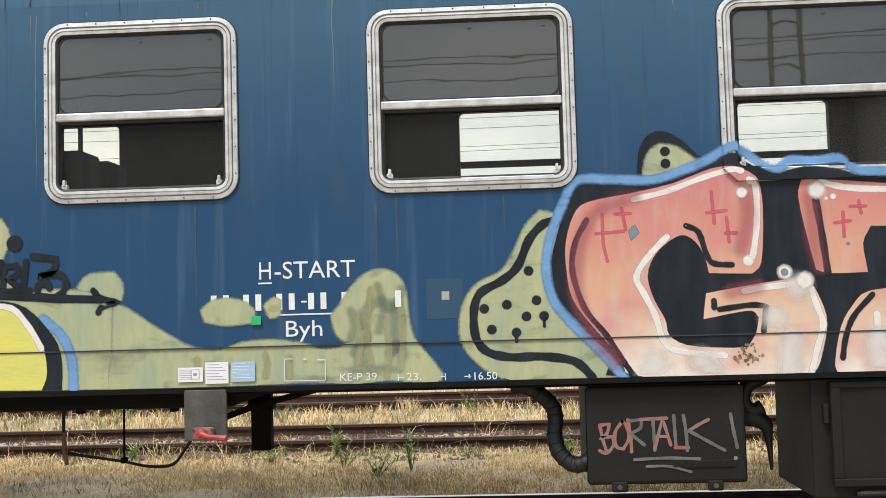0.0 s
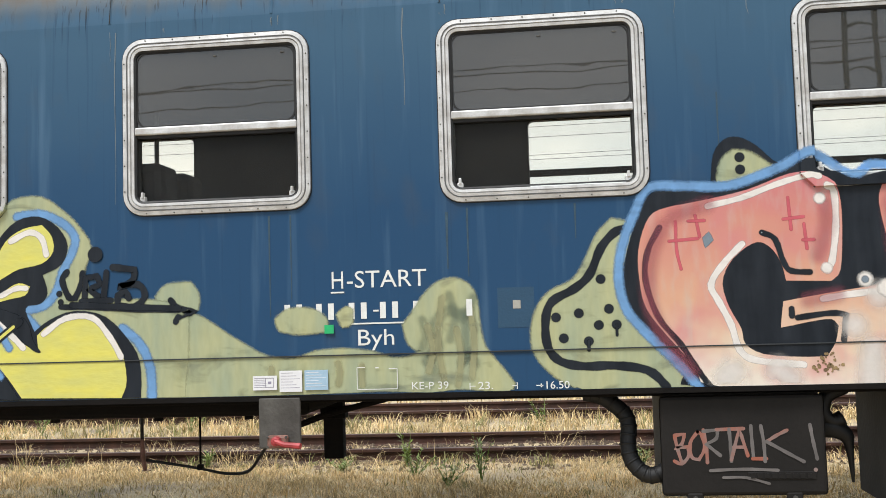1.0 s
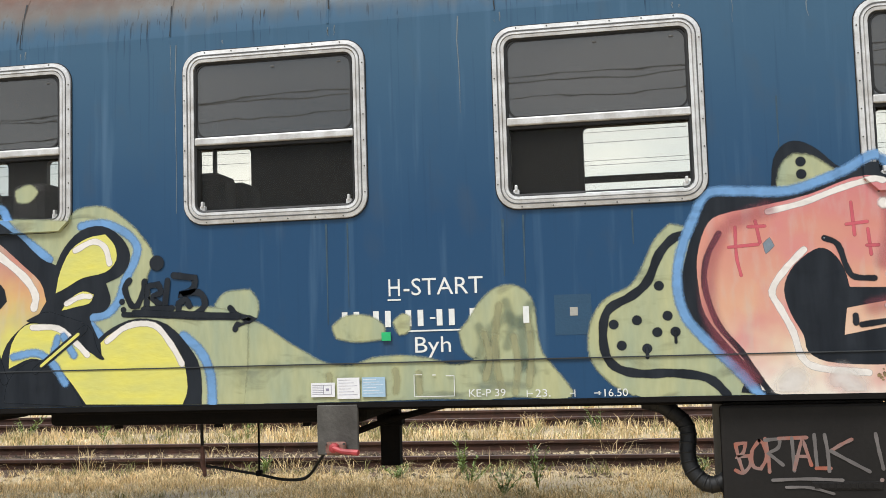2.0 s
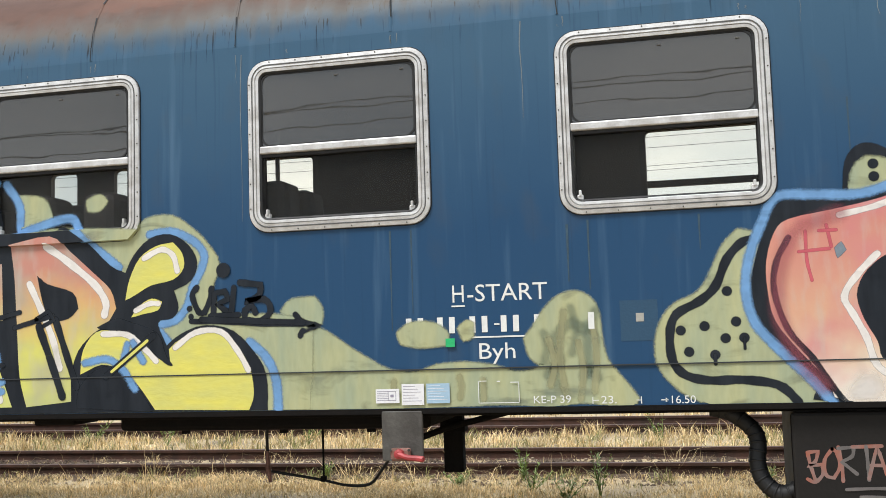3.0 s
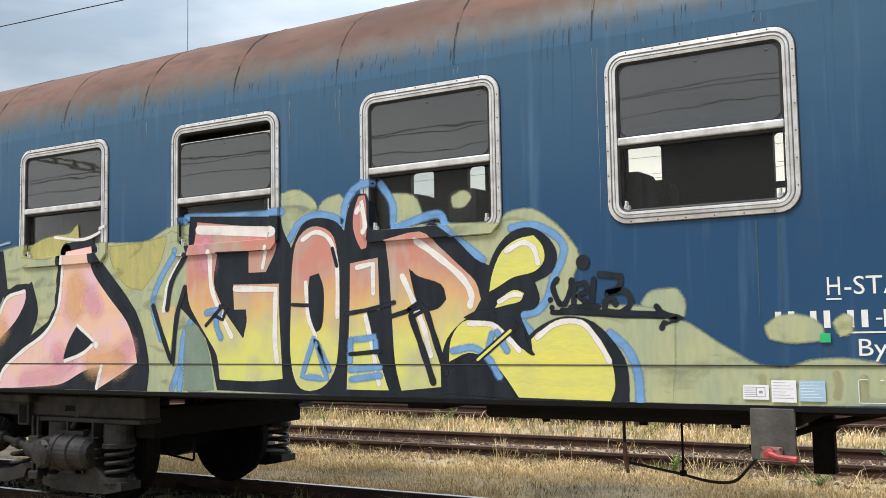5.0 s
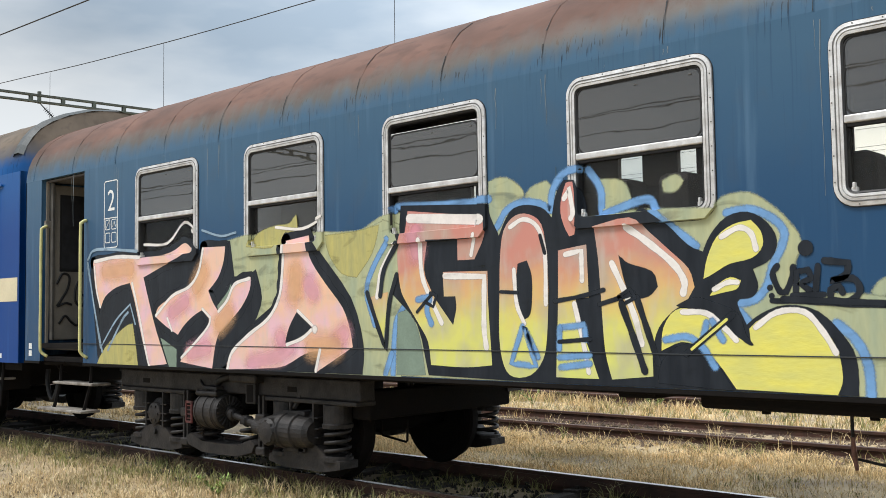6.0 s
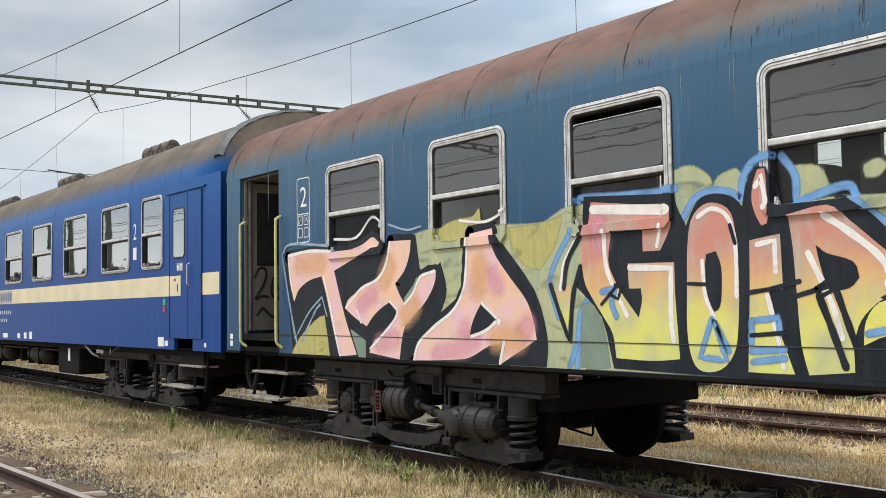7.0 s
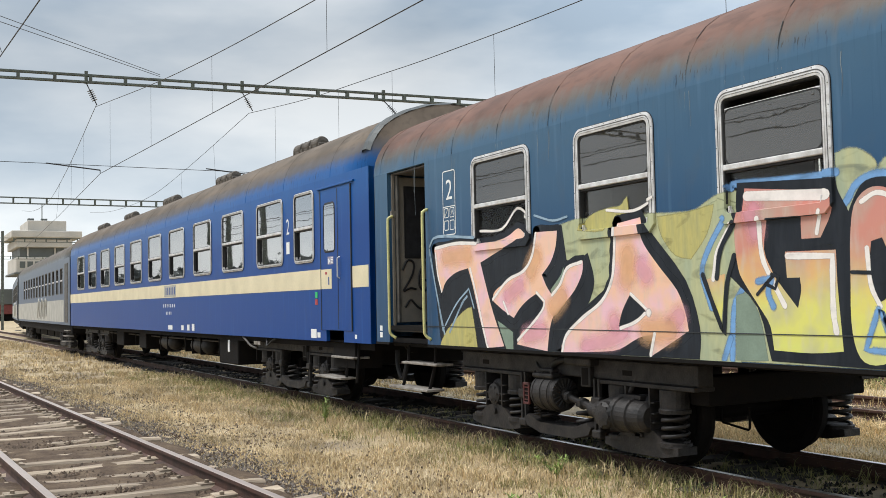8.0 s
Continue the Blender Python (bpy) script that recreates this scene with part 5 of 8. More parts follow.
def inside(x, z, win, inset):
    """Whether a point lies inside a window's outline (with cut corners), inset by so much."""
    a, b = win
    c = max(0.0, 0.13 - inset) * 0.586
    u, w = min(x - a, b - x) - inset, z - Z0 - inset
    return u > 0 and w > 0 and u + w > c


def over_windows(bm, y):
    """Lays a sheet of paint over the window surrounds and onto the recessed glass."""
    xs = [v.co.x for v in bm.verts]
    zs = [v.co.z for v in bm.verts]
    hit = [(i, w) for i, w in enumerate(WINDOWS) if w[1] > min(xs) and w[0] < max(xs) and max(zs) > Z0]
    if not hit:
        return
    cuts = []
    for _, (a, b) in hit:
        cuts += [((u, 0, 0), (1, 0, 0)) for u in (a, a + 0.006, a + 0.085, a + 0.095, b - 0.095, b - 0.085, b - 0.006, b)]
        for inset in (0.0, 0.006, 0.085, 0.095):
            c = max(0.0, 0.13 - inset) * 0.586
            cuts += [((a + inset + c, 0, Z0 + inset), (1, 0, 1)), ((b - inset - c, 0, Z0 + inset), (-1, 0, 1))]
    cuts += [((0, 0, w), (0, 0, 1)) for w in (Z0, Z0 + 0.006, Z0 + 0.085, Z0 + 0.095)]
    for co, no in cuts:
        bmesh.ops.bisect_plane(bm, geom=[*bm.verts, *bm.edges, *bm.faces], plane_co=co, plane_no=Vector(no).normalized(), dist=1e-5)
    for v in bm.verts:
        for i, w in hit:
            if inside(v.co.x, v.co.z, w, 0.09):
                v.co.y = y + GLASS_Y
            elif inside(v.co.x, v.co.z, w, 0.003):
                v.co.y = y - 0.023 if i in PAINTED else 0.004


def sprayed(piece, colour, layer, faces, name):
    COUNT[0] += 1
    y = -0.003 - 0.0009 * layer - 0.00001 * COUNT[0]
    bm = bmesh.new()
    cover = bm.verts.layers.float.new("cover")
    for poly in faces:
        f = []
        for x, z, c in poly:
            v = bm.verts.new((x, y, max(z, SILL + 0.001)))
            v[cover] = c
            f.append(v)
        bm.faces.new(f)
    bmesh.ops.remove_doubles(bm, verts=bm.verts, dist=0.0003)
    bmesh.ops.dissolve_degenerate(bm, edges=bm.edges, dist=1e-5)
    over_windows(bm, y)
    return part(name, bm, M[colour], piece)


def spray_fill(piece, colour, layer, pts):
    from mathutils.geometry import tessellate_polygon
    haze = HAZE[colour]
    ring = [(p.x, max(p.y, SILL + 0.001)) for p in curve([(x, max(z, SILL + 0.002), 0) for x, z in pts], 3, closed=True, corner=52)]
    tris = tessellate_polygon([[Vector((x, z, 0)) for x, z in ring]])
    faces = [[(*ring[i], 1.0) for i in t] for t in tris if len(set(t)) == 3]
    n = len(ring)
    area = sum(ring[i][0] * ring[(i + 1) % n][1] - ring[(i + 1) % n][0] * ring[i][1] for i in range(n))
    s = 1 if area > 0 else -1
    outer = []
    for i in range(n):
        d = Vector((ring[(i + 1) % n][0] - ring[i - 1][0], ring[(i + 1) % n][1] - ring[i - 1][1]))
        d = d.normalized() if d.length > 1e-6 else Vector((1, 0))
        outer.append((ring[i][0] + s * d.y * haze, ring[i][1] - s * d.x * haze))
    for i in range(n):
        j = (i + 1) % n
        if max(ring[i][1], ring[j][1]) > SILL + 0.004:
            faces.append([(*ring[i], 1.0), (*ring[j], 1.0), (*outer[j], 0.0), (*outer[i], 0.0)])
    sprayed(piece, colour, layer, faces, "painted_shape")


def spray_line(piece, colour, layer, width, pts):
    key = "red_line" if colour == "red" else colour
    haze = HAZE[key]
    if len(pts) == 1 and key in ("white", "grey_blue"):
        haze, width = width * 0.45, width * 0.6
    if key == "red_line":
        width *= 0.65
    if key == "sky_blue":
        width *= 0.45
    if key in ("rose", "apricot", "deep_red", "glow"):
        width *= 0.3
    faces = [q for q in ribbon(pts, width, haze) if max(z for _, z, _ in q) > SILL + 0.003]
    sprayed(piece, key, layer, faces, "painted_stroke" if len(pts) > 1 else "painted_dot")


spray_fill(MID, "green", 0, [(-0.16, 1.55), (-0.03, 1.61), (0.22, 1.55), (0.36, 1.51), (0.44, 1.46), (0.54, 1.39), (0.64, 1.33), (0.77, 1.26), (0.94, 1.24), (1.07, 1.28), (1.24, 1.29), (1.4, 1.27), (1.53, 1.23), (1.64, 1.24), (1.7, 1.28), (1.63, 1.33), (1.6, 1.43), (1.65, 1.49), (1.72, 1.59), (1.8, 1.66), (1.9, 1.68), (1.98, 1.63), (2.01, 1.55), (2.02, 1.42), (2.05, 1.29), (2.15, 1.16), (2.21, 1.08), (2.19, 1.03), (2.08, 1.04), (1.92, 1.07), (1.75, 1.04), (1.49, 1.06), (1.13, 1.05), (0.64, 1.03), (-0.17, 1.05)])
spray_fill(MID, "green", 0, [(0.11, 1.64), (0.17, 1.7), (0.31, 1.71), (0.35, 1.65), (0.35, 1.57), (0.26, 1.57), (0.14, 1.59)])
spray_fill(MID, "green", 2, [(0.84, 1.48), (0.91, 1.53), (1.04, 1.53), (1.12, 1.48), (1.13, 1.42), (0.97, 1.41), (0.86, 1.43)])
spray_fill(MID, "green", 2, [(1.21, 1.5), (1.25, 1.53), (1.28, 1.53), (1.28, 1.46), (1.24, 1.44)])
spray_line(MID, "green_dark", 1, 0.029, [(1.72, 1.22), (1.79, 1.3), (1.76, 1.39), (1.8, 1.47), (1.87, 1.51), (1.93, 1.47)])
spray_line(MID, "green_dark", 1, 0.023, [(1.92, 1.21), (1.97, 1.26), (2, 1.2)])
M["wash"] = mat("pale_streaky_green_wash", (0.44, 0.43, 0.24), 0.55, var=0.25, scale=6, grain=20, stretch=(3, 1, 0.4))
HAZE["wash"] = 0.02
thin_coat(M["wash"], 0.5, 0.6)
for dx, z0, z1, sway in ((0.0, 1.30, 1.46, 0.02), (0.07, 1.16, 1.36, -0.02), (0.16, 1.34, 1.60, 0.03), (0.25, 1.22, 1.5, 0.0), (0.30, 1.4, 1.58, -0.02)):
    spray_line(MID, "green_dark", 1, 0.012, [(1.70 + dx, z0), (1.70 + dx + sway, (z0 + z1) / 2), (1.70 + dx, z1)])
for dx, z0, z1, sway in ((0.03, 1.16, 1.42, 0.03), (0.12, 1.10, 1.58, -0.03), (0.20, 1.08, 1.40, 0.02), (0.28, 1.12, 1.52, 0.02), (-0.5, 1.10, 1.22, 0.01), (-0.36, 1.09, 1.2, 0.0), (-0.9, 1.1, 1.2, 0.0)):
    spray_line(MID, "wash", 1.5, 0.022, [(1.70 + dx, z0), (1.70 + dx + sway, (z0 + z1) / 2), (1.70 + dx, z1)])
spray_line(TAG, "black", 3, 0.023, [(-0.5, 1.6), (-0.27, 1.59), (-0.03, 1.57), (0.24, 1.56)])
spray_line(TAG, "black", 3, 0.026, [(0.19, 1.62), (0.24, 1.57), (0.34, 1.55), (0.24, 1.52), (0.22, 1.49)])
spray_fill(EAST, "green", 0, [(2.81, 1.99), (2.73, 1.91), (2.66, 1.77), (2.58, 1.65), (2.45, 1.59), (2.37, 1.49), (2.34, 1.36), (2.36, 1.24), (2.47, 1.12), (2.61, 1.04), (2.68, 1.02), (3.22, 1), (3.11, 1.18), (2.93, 1.38), (2.84, 1.56), (2.84, 1.72), (2.9, 1.88), (2.92, 1.96)])
spray_line(EAST, "black", 1, 0.039, [(2.91, 1.94), (2.83, 1.93), (2.74, 1.84), (2.67, 1.69), (2.58, 1.61), (2.45, 1.54), (2.41, 1.43), (2.42, 1.28), (2.49, 1.2), (2.62, 1.17), (2.79, 1.17), (2.97, 1.14), (3.06, 1.06), (3.08, 1.01)])
spray_line(EAST, "black", 1, 0.046, [(2.73, 1.66)])
spray_line(EAST, "black", 1, 0.046, [(2.47, 1.45)])
spray_line(EAST, "black", 1, 0.046, [(2.6, 1.47)])
spray_line(EAST, "black", 1, 0.046, [(2.77, 1.49)])
spray_line(EAST, "black", 1, 0.046, [(2.71, 1.4)])
spray_line(EAST, "black", 1, 0.046, [(2.81, 1.4)])
spray_line(EAST, "black", 1, 0.046, [(2.51, 1.33)])
spray_line(EAST, "black", 1, 0.046, [(2.65, 1.31)])
spray_line(EAST, "black", 1, 0.01, [(2.65, 1.31), (2.65, 1.26)])
spray_line(EAST, "black", 1, 0.006, [(2.81, 1.4), (2.81, 1.34)])
spray_fill(EAST, "black", 0, [(3.37, 2.18), (3.39, 2.34), (3.45, 2.42), (3.53, 2.43), (3.62, 2.38), (3.71, 2.29), (3.76, 2.27), (3.73, 2.21), (3.39, 2.18)])
spray_fill(EAST, "green", 1, [(3.41, 2.19), (3.44, 2.3), (3.5, 2.35), (3.59, 2.33), (3.7, 2.25), (3.65, 2.23), (3.54, 2.2)])
spray_line(EAST, "black", 2, 0.046, [(3.53, 2.32)])
spray_line(EAST, "black", 2, 0.046, [(3.53, 2.25)])
spray_fill(EAST, "black", 2, [(3.3, 1), (3.18, 1.13), (3.02, 1.3), (2.9, 1.46), (2.86, 1.65), (2.9, 1.85), (2.97, 2.04), (3.05, 2.14), (3.28, 2.14), (3.5, 2.15), (3.7, 2.2), (3.89, 2.29), (3.98, 2.25), (4.14, 2.17), (4.3, 2.2), (4.49, 2.18), (4.61, 2.14), (4.98, 2.13), (4.92, 0.96)])
spray_line(EAST, "sky_blue", 3, 0.039, [(3.25, 1.03), (3.16, 1.15), (2.99, 1.33), (2.87, 1.48), (2.83, 1.66), (2.86, 1.85), (2.94, 2.04), (3.02, 2.17), (3.21, 2.17), (3.44, 2.16), (3.6, 2.2), (3.76, 2.26), (3.89, 2.33), (3.96, 2.32), (4.08, 2.23), (4.16, 2.2), (4.24, 2.25), (4.36, 2.24), (4.52, 2.25), (4.58, 2.18), (4.76, 2.16), (4.99, 2.15)])
spray_fill(EAST, "coral", 3, [(3.36, 1), (3.24, 1.16), (3.09, 1.33), (2.98, 1.49), (2.95, 1.65), (2.95, 1.81), (3, 1.97), (3.08, 2.04), (3.31, 2.08), (3.56, 2.13), (3.79, 2.21), (3.92, 2.21), (4.03, 2.15), (4.06, 2.05), (4.06, 1.88), (4.04, 1.67), (3.99, 1.61), (3.75, 1.62), (3.74, 1.68), (3.71, 1.76), (3.66, 1.82), (3.6, 1.84), (3.52, 1.8), (3.44, 1.72), (3.4, 1.61), (3.43, 1.48), (3.49, 1.36), (3.51, 1.27), (3.61, 1.21), (3.81, 1.19), (3.95, 1.19), (4, 1.27), (4.02, 1.36), (3.98, 1.4), (3.87, 1.39), (3.71, 1.36), (3.73, 1.5), (3.92, 1.53), (4.21, 1.57), (4.3, 1.57), (4.36, 1.45), (4.39, 1.31), (4.34, 1.1), (4.3, 0.98)])
spray_line(EAST, "white", 4, 0.023, [(3.34, 2.05), (3.53, 2.09), (3.73, 2.16), (3.89, 2.2), (3.95, 2.19)])
spray_line(EAST, "white", 4, 0.026, [(3.99, 2.14), (4.03, 2.1), (4.03, 1.91), (4, 1.72), (3.97, 1.68)])
spray_line(EAST, "white", 4, 0.026, [(3.52, 1.83), (3.42, 1.73), (3.34, 1.61), (3.38, 1.51), (3.44, 1.38), (3.48, 1.24), (3.57, 1.18), (3.82, 1.15)])
spray_line(EAST, "white", 4, 0.025, [(3.94, 1.51), (4.08, 1.53), (4.3, 1.55), (4.34, 1.42), (4.37, 1.31), (4.33, 1.17), (4.28, 0.98)])
spray_line(EAST, "white", 4, 0.026, [(4.34, 2.06), (4.39, 2.11), (4.48, 2.09), (4.61, 2.07), (4.98, 2.05)])
spray_line(EAST, "white", 4, 0.028, [(4.67, 1.36), (4.69, 1.22), (4.87, 1.09)])
spray_line(EAST, "white", 5, 0.058, [(3.95, 2.07)])
spray_line(EAST, "white", 5, 0.058, [(3.97, 1.68)])
spray_line(EAST, "white", 5, 0.076, [(4.17, 1.61)])
spray_line(EAST, "white", 5, 0.09, [(4.28, 1.56)])
spray_line(EAST, "white", 5, 0.09, [(4.37, 2.07)])
spray_line(EAST, "white", 5, 0.032, [(4.46, 2.03)])
spray_line(EAST, "white", 5, 0.02, [(4.42, 2.02)])
spray_line(EAST, "grey_blue", 5.5, 0.038, [(4.17, 1.61)])
spray_line(EAST, "black", 4, 0.022, [(3.07, 1.94), (3, 1.81), (2.98, 1.65), (3.04, 1.44), (3.16, 1.28), (3.25, 1.13), (3.34, 1)])
spray_line(EAST, "black", 4, 0.022, [(3.63, 1.89), (3.7, 1.85), (3.74, 1.72), (3.78, 1.67), (3.88, 1.66)])
spray_line(EAST, "black", 4, 0.022, [(3.8, 1.41), (3.98, 1.43), (4.06, 1.42), (4.04, 1.28)])
spray_line(EAST, "black", 4, 0.022, [(3.77, 1.46), (3.77, 1.42)])
spray_line(EAST, "black", 4, 0.029, [(4.36, 2.03), (4.39, 1.8), (4.41, 1.6)])
spray_line(EAST, "black", 4, 0.022, [(4.65, 1.47), (4.54, 1.35), (4.49, 1.23), (4.47, 1.12)])
spray_line(EAST, "red_line", 4, 0.019, [(3.16, 1.97), (3.16, 1.81), (3.18, 1.7)])
spray_line(EAST, "red_line", 4, 0.019, [(3.12, 1.86), (3.28, 1.87)])
spray_line(EAST, "red_line", 4, 0.019, [(3.27, 2), (3.29, 1.88)])
spray_line(EAST, "red_line", 4, 0.019, [(3.23, 1.97), (3.32, 1.97)])
spray_line(EAST, "red_line", 4, 0.019, [(3.78, 2.08), (3.79, 1.9)])
spray_line(EAST, "red_line", 4, 0.019, [(3.75, 1.96), (3.86, 1.97)])
spray_line(EAST, "red_line", 4, 0.019, [(3.86, 1.93), (3.87, 1.79)])
spray_line(EAST, "red_line", 4, 0.019, [(3.85, 1.84), (3.91, 1.84)])
spray_line(EAST, "red_line", 4, 0.019, [(4.51, 1.94), (4.51, 1.8)])
spray_line(EAST, "red_line", 4, 0.019, [(4.46, 1.88), (4.55, 1.89)])
spray_line(EAST, "red_line", 4, 0.019, [(4.6, 2), (4.61, 1.93)])
spray_line(EAST, "red_line", 4, 0.019, [(4.55, 1.97), (4.64, 1.97)])
spray_fill(EAST, "coral", 3, [(4.29, 2.13), (4.48, 2.12), (4.98, 2.07), (4.97, 1.85), (4.66, 1.86), (4.61, 1.76), (4.63, 1.6), (4.43, 1.6), (4.35, 1.62), (4.31, 1.8), (4.27, 2.03)])
spray_fill(EAST, "coral", 3, [(4.44, 0.97), (4.43, 1.1), (4.47, 1.29), (4.54, 1.41), (4.64, 1.49), (4.95, 1.51), (4.92, 0.96)])
spray_fill(EAST, "grey_blue", 4, [(3.31, 1.87), (3.34, 1.9), (3.36, 1.86), (3.32, 1.82)])
spray_line(TAG, "black", 3, 0.029, [(-0.46, 1.81), (-0.49, 1.76), (-0.45, 1.66), (-0.41, 1.65), (-0.37, 1.73), (-0.36, 1.8)])
spray_line(TAG, "black", 3, 0.028, [(-0.35, 1.64), (-0.34, 1.77), (-0.27, 1.78), (-0.25, 1.73), (-0.32, 1.7), (-0.24, 1.64)])
spray_line(TAG, "black", 3, 0.028, [(-0.21, 1.8), (-0.23, 1.64)])
spray_line(TAG, "black", 3, 0.025, [(-0.37, 1.63), (-0.18, 1.63)])
spray_line(TAG, "black", 3, 0.031, [(-0.17, 1.83), (-0.03, 1.81), (-0.05, 1.74), (-0.14, 1.71), (-0.01, 1.72), (0.03, 1.65), (-0.03, 1.59), (-0.13, 1.6), (-0.14, 1.66), (-0.09, 1.68), (-0.07, 1.64)])
spray_line(TAG, "black", 3, 0.028, [(-0.43, 1.61), (-0.11, 1.59), (0.24, 1.57)])
spray_line(TAG, "black", 3, 0.086, [(-0.28, 1.91)])
spray_line(TAG, "black", 3, 0.028, [(-0.51, 1.68)])
spray_line(TAG, "black", 3, 0.028, [(-0.5, 1.63)])
spray_fill(CENTRE, "green", 0, [(-4.24, 1.06), (-4.25, 2.23), (-3.73, 2.38), (-2.72, 2.14), (-2.72, 2.55), (-2.56, 2.55), (-2.42, 2.45), (-2.41, 2.34), (-2.33, 2.45), (-2.19, 2.49), (-2.06, 2.35), (-1.99, 2.18), (-1.69, 2.2), (-1.41, 2.22), (-0.86, 2.18), (-0.8, 2.25), (-0.63, 2.26), (-0.49, 2.17), (-0.4, 2.08), (-0.32, 1.95), (-0.37, 1.79), (-0.29, 1.62), (0.08, 1.61), (0.29, 1.56), (0.27, 1.05), (-2.2, 1.05)])
spray_fill(CENTRE, "green", 0, [(-1.74, 2.46), (-1.57, 2.43), (-1.51, 2.32), (-1.57, 2.25), (-1.69, 2.24), (-1.74, 2.3)])
spray_fill(CENTRE, "green", 0, [(-1.24, 2.4), (-1.16, 2.43), (-1.11, 2.4), (-1.16, 2.35), (-1.23, 2.35)])
spray_fill(CENTRE, "ochre", 0.5, [(-4.67, 2.25), (-4.25, 2.26), (-3.86, 2.29), (-3.84, 2.16), (-4.02, 1.98), (-4.21, 1.89), (-4.49, 1.98)])
spray_fill(CENTRE, "black", 2, [(-3.39, 1.07), (-3.51, 1.47), (-3.79, 1.72), (-3.63, 2.05), (-3.73, 2.2), (-3.72, 2.45), (-2.75, 2.38), (-2.72, 2.27), (-2.64, 2.13), (-2.53, 2.3), (-2.4, 2.34), (-2.24, 2.31), (-2.14, 2.23), (-2.1, 2.39), (-2.03, 2.49), (-1.93, 2.48), (-1.88, 2.35), (-1.86, 2.21), (-1.51, 2.21), (-1.41, 2.24), (-1.23, 2.13), (-1.06, 1.97), (-0.95, 1.92), (-0.89, 2.03), (-0.78, 2.13), (-0.64, 2.15), (-0.52, 2.08), (-0.46, 1.97), (-0.5, 1.86), (-0.62, 1.8), (-0.59, 1.69), (-0.63, 1.63), (-0.71, 1.62), (-0.73, 1.58), (-0.67, 1.45), (-0.57, 1.52), (-0.41, 1.57), (-0.22, 1.53), (-0.08, 1.39), (-0.01, 1.26), (0, 1.05), (-0.83, 1.05), (-2.2, 1.05)])
spray_fill(CENTRE, "fade", 3, [(-3.64, 2.4), (-2.78, 2.29), (-2.79, 2.14), (-2.89, 1.97), (-3.06, 1.97), (-3.06, 2.14), (-3.39, 2.15), (-3.43, 1.91), (-3.36, 1.75), (-3.3, 1.66), (-3.12, 1.46), (-3.08, 1.59), (-3.09, 1.69), (-3.21, 1.69), (-3.22, 1.88), (-2.76, 1.87), (-2.76, 1.63), (-2.73, 1.16), (-3.01, 1.14), (-3.36, 1.15), (-3.39, 1.33), (-3.48, 1.46), (-3.63, 1.65), (-3.7, 1.78), (-3.73, 2.06), (-3.67, 2.24)])
spray_fill(CENTRE, "fade", 3, [(-2.64, 1.71), (-2.63, 1.96), (-2.59, 2.17), (-2.48, 2.27), (-2.35, 2.27), (-2.24, 2.19), (-2.2, 1.98), (-2.19, 1.7), (-2.21, 1.37), (-2.25, 1.21), (-2.36, 1.1), (-2.52, 1.08), (-2.61, 1.16), (-2.65, 1.37)])
spray_fill(CENTRE, "fade", 3, [(-2.09, 1.99), (-1.85, 2.02), (-1.84, 1.65), (-1.95, 1.66), (-1.94, 1.53), (-1.88, 1.37), (-1.77, 1.09), (-2.13, 1.09), (-2.1, 1.61)])
spray_fill(CENTRE, "fade", 3, [(-2.05, 2.37), (-2.01, 2.47), (-1.94, 2.47), (-1.93, 2.38), (-1.93, 2.21), (-1.95, 2.1), (-1.99, 2.09), (-2.03, 2.16), (-2.06, 2.26)])
spray_fill(CENTRE, "fade", 3, [(-1.78, 2.14), (-1.48, 2.18), (-1.35, 2.08), (-1.19, 1.94), (-1.06, 1.82), (-1.02, 1.7), (-1.09, 1.6), (-1.18, 1.55), (-1.29, 1.44), (-1.34, 1.29), (-1.34, 1.12), (-1.66, 1.09), (-1.71, 1.29), (-1.73, 1.6), (-1.75, 1.92)])
spray_fill(CENTRE, "yellow", 3.25, [(-1.16, 1.55), (-1.03, 1.55), (-0.86, 1.47), (-0.74, 1.38), (-0.64, 1.33), (-0.65, 1.43), (-0.57, 1.49), (-0.37, 1.54), (-0.22, 1.46), (-0.12, 1.32), (-0.09, 1.15), (-0.12, 1.05), (-0.75, 1.06), (-0.87, 1.22), (-0.99, 1.31), (-1.12, 1.35), (-1.27, 1.29), (-1.25, 1.44)])
spray_fill(CENTRE, "yellow", 3, [(-0.95, 1.75), (-0.92, 1.88), (-0.85, 2.01), (-0.74, 2.08), (-0.62, 2.1), (-0.56, 2.03), (-0.55, 1.94), (-0.62, 1.87), (-0.77, 1.84), (-0.87, 1.79)])
spray_fill(CENTRE, "yellow", 3, [(-0.91, 1.64), (-0.85, 1.71), (-0.77, 1.75), (-0.7, 1.73), (-0.73, 1.68), (-0.83, 1.66)])
spray_fill(CENTRE, "fade", 3, [(-4.06, 1.7), (-3.85, 1.74), (-3.91, 1.33)])
spray_fill(CENTRE, "black", 4, [(-2.48, 1.75), (-2.46, 1.91), (-2.38, 1.93), (-2.34, 1.82), (-2.34, 1.66), (-2.36, 1.54), (-2.42, 1.5), (-2.47, 1.56)])
spray_fill(CENTRE, "black", 4, [(-1.58, 1.93), (-1.51, 1.87), (-1.33, 1.81), (-1.29, 1.71), (-1.36, 1.65), (-1.49, 1.63), (-1.54, 1.76)])
spray_line(CENTRE, "black", 4, 0.038, [(-1.45, 1.64), (-1.38, 1.44), (-1.3, 1.21)])
spray_fill(CENTRE, "black", 4, [(-1.27, 1.21), (-1.16, 1.31), (-1.03, 1.33), (-0.91, 1.25), (-0.81, 1.11), (-0.77, 1.05), (-1.3, 1.08)])
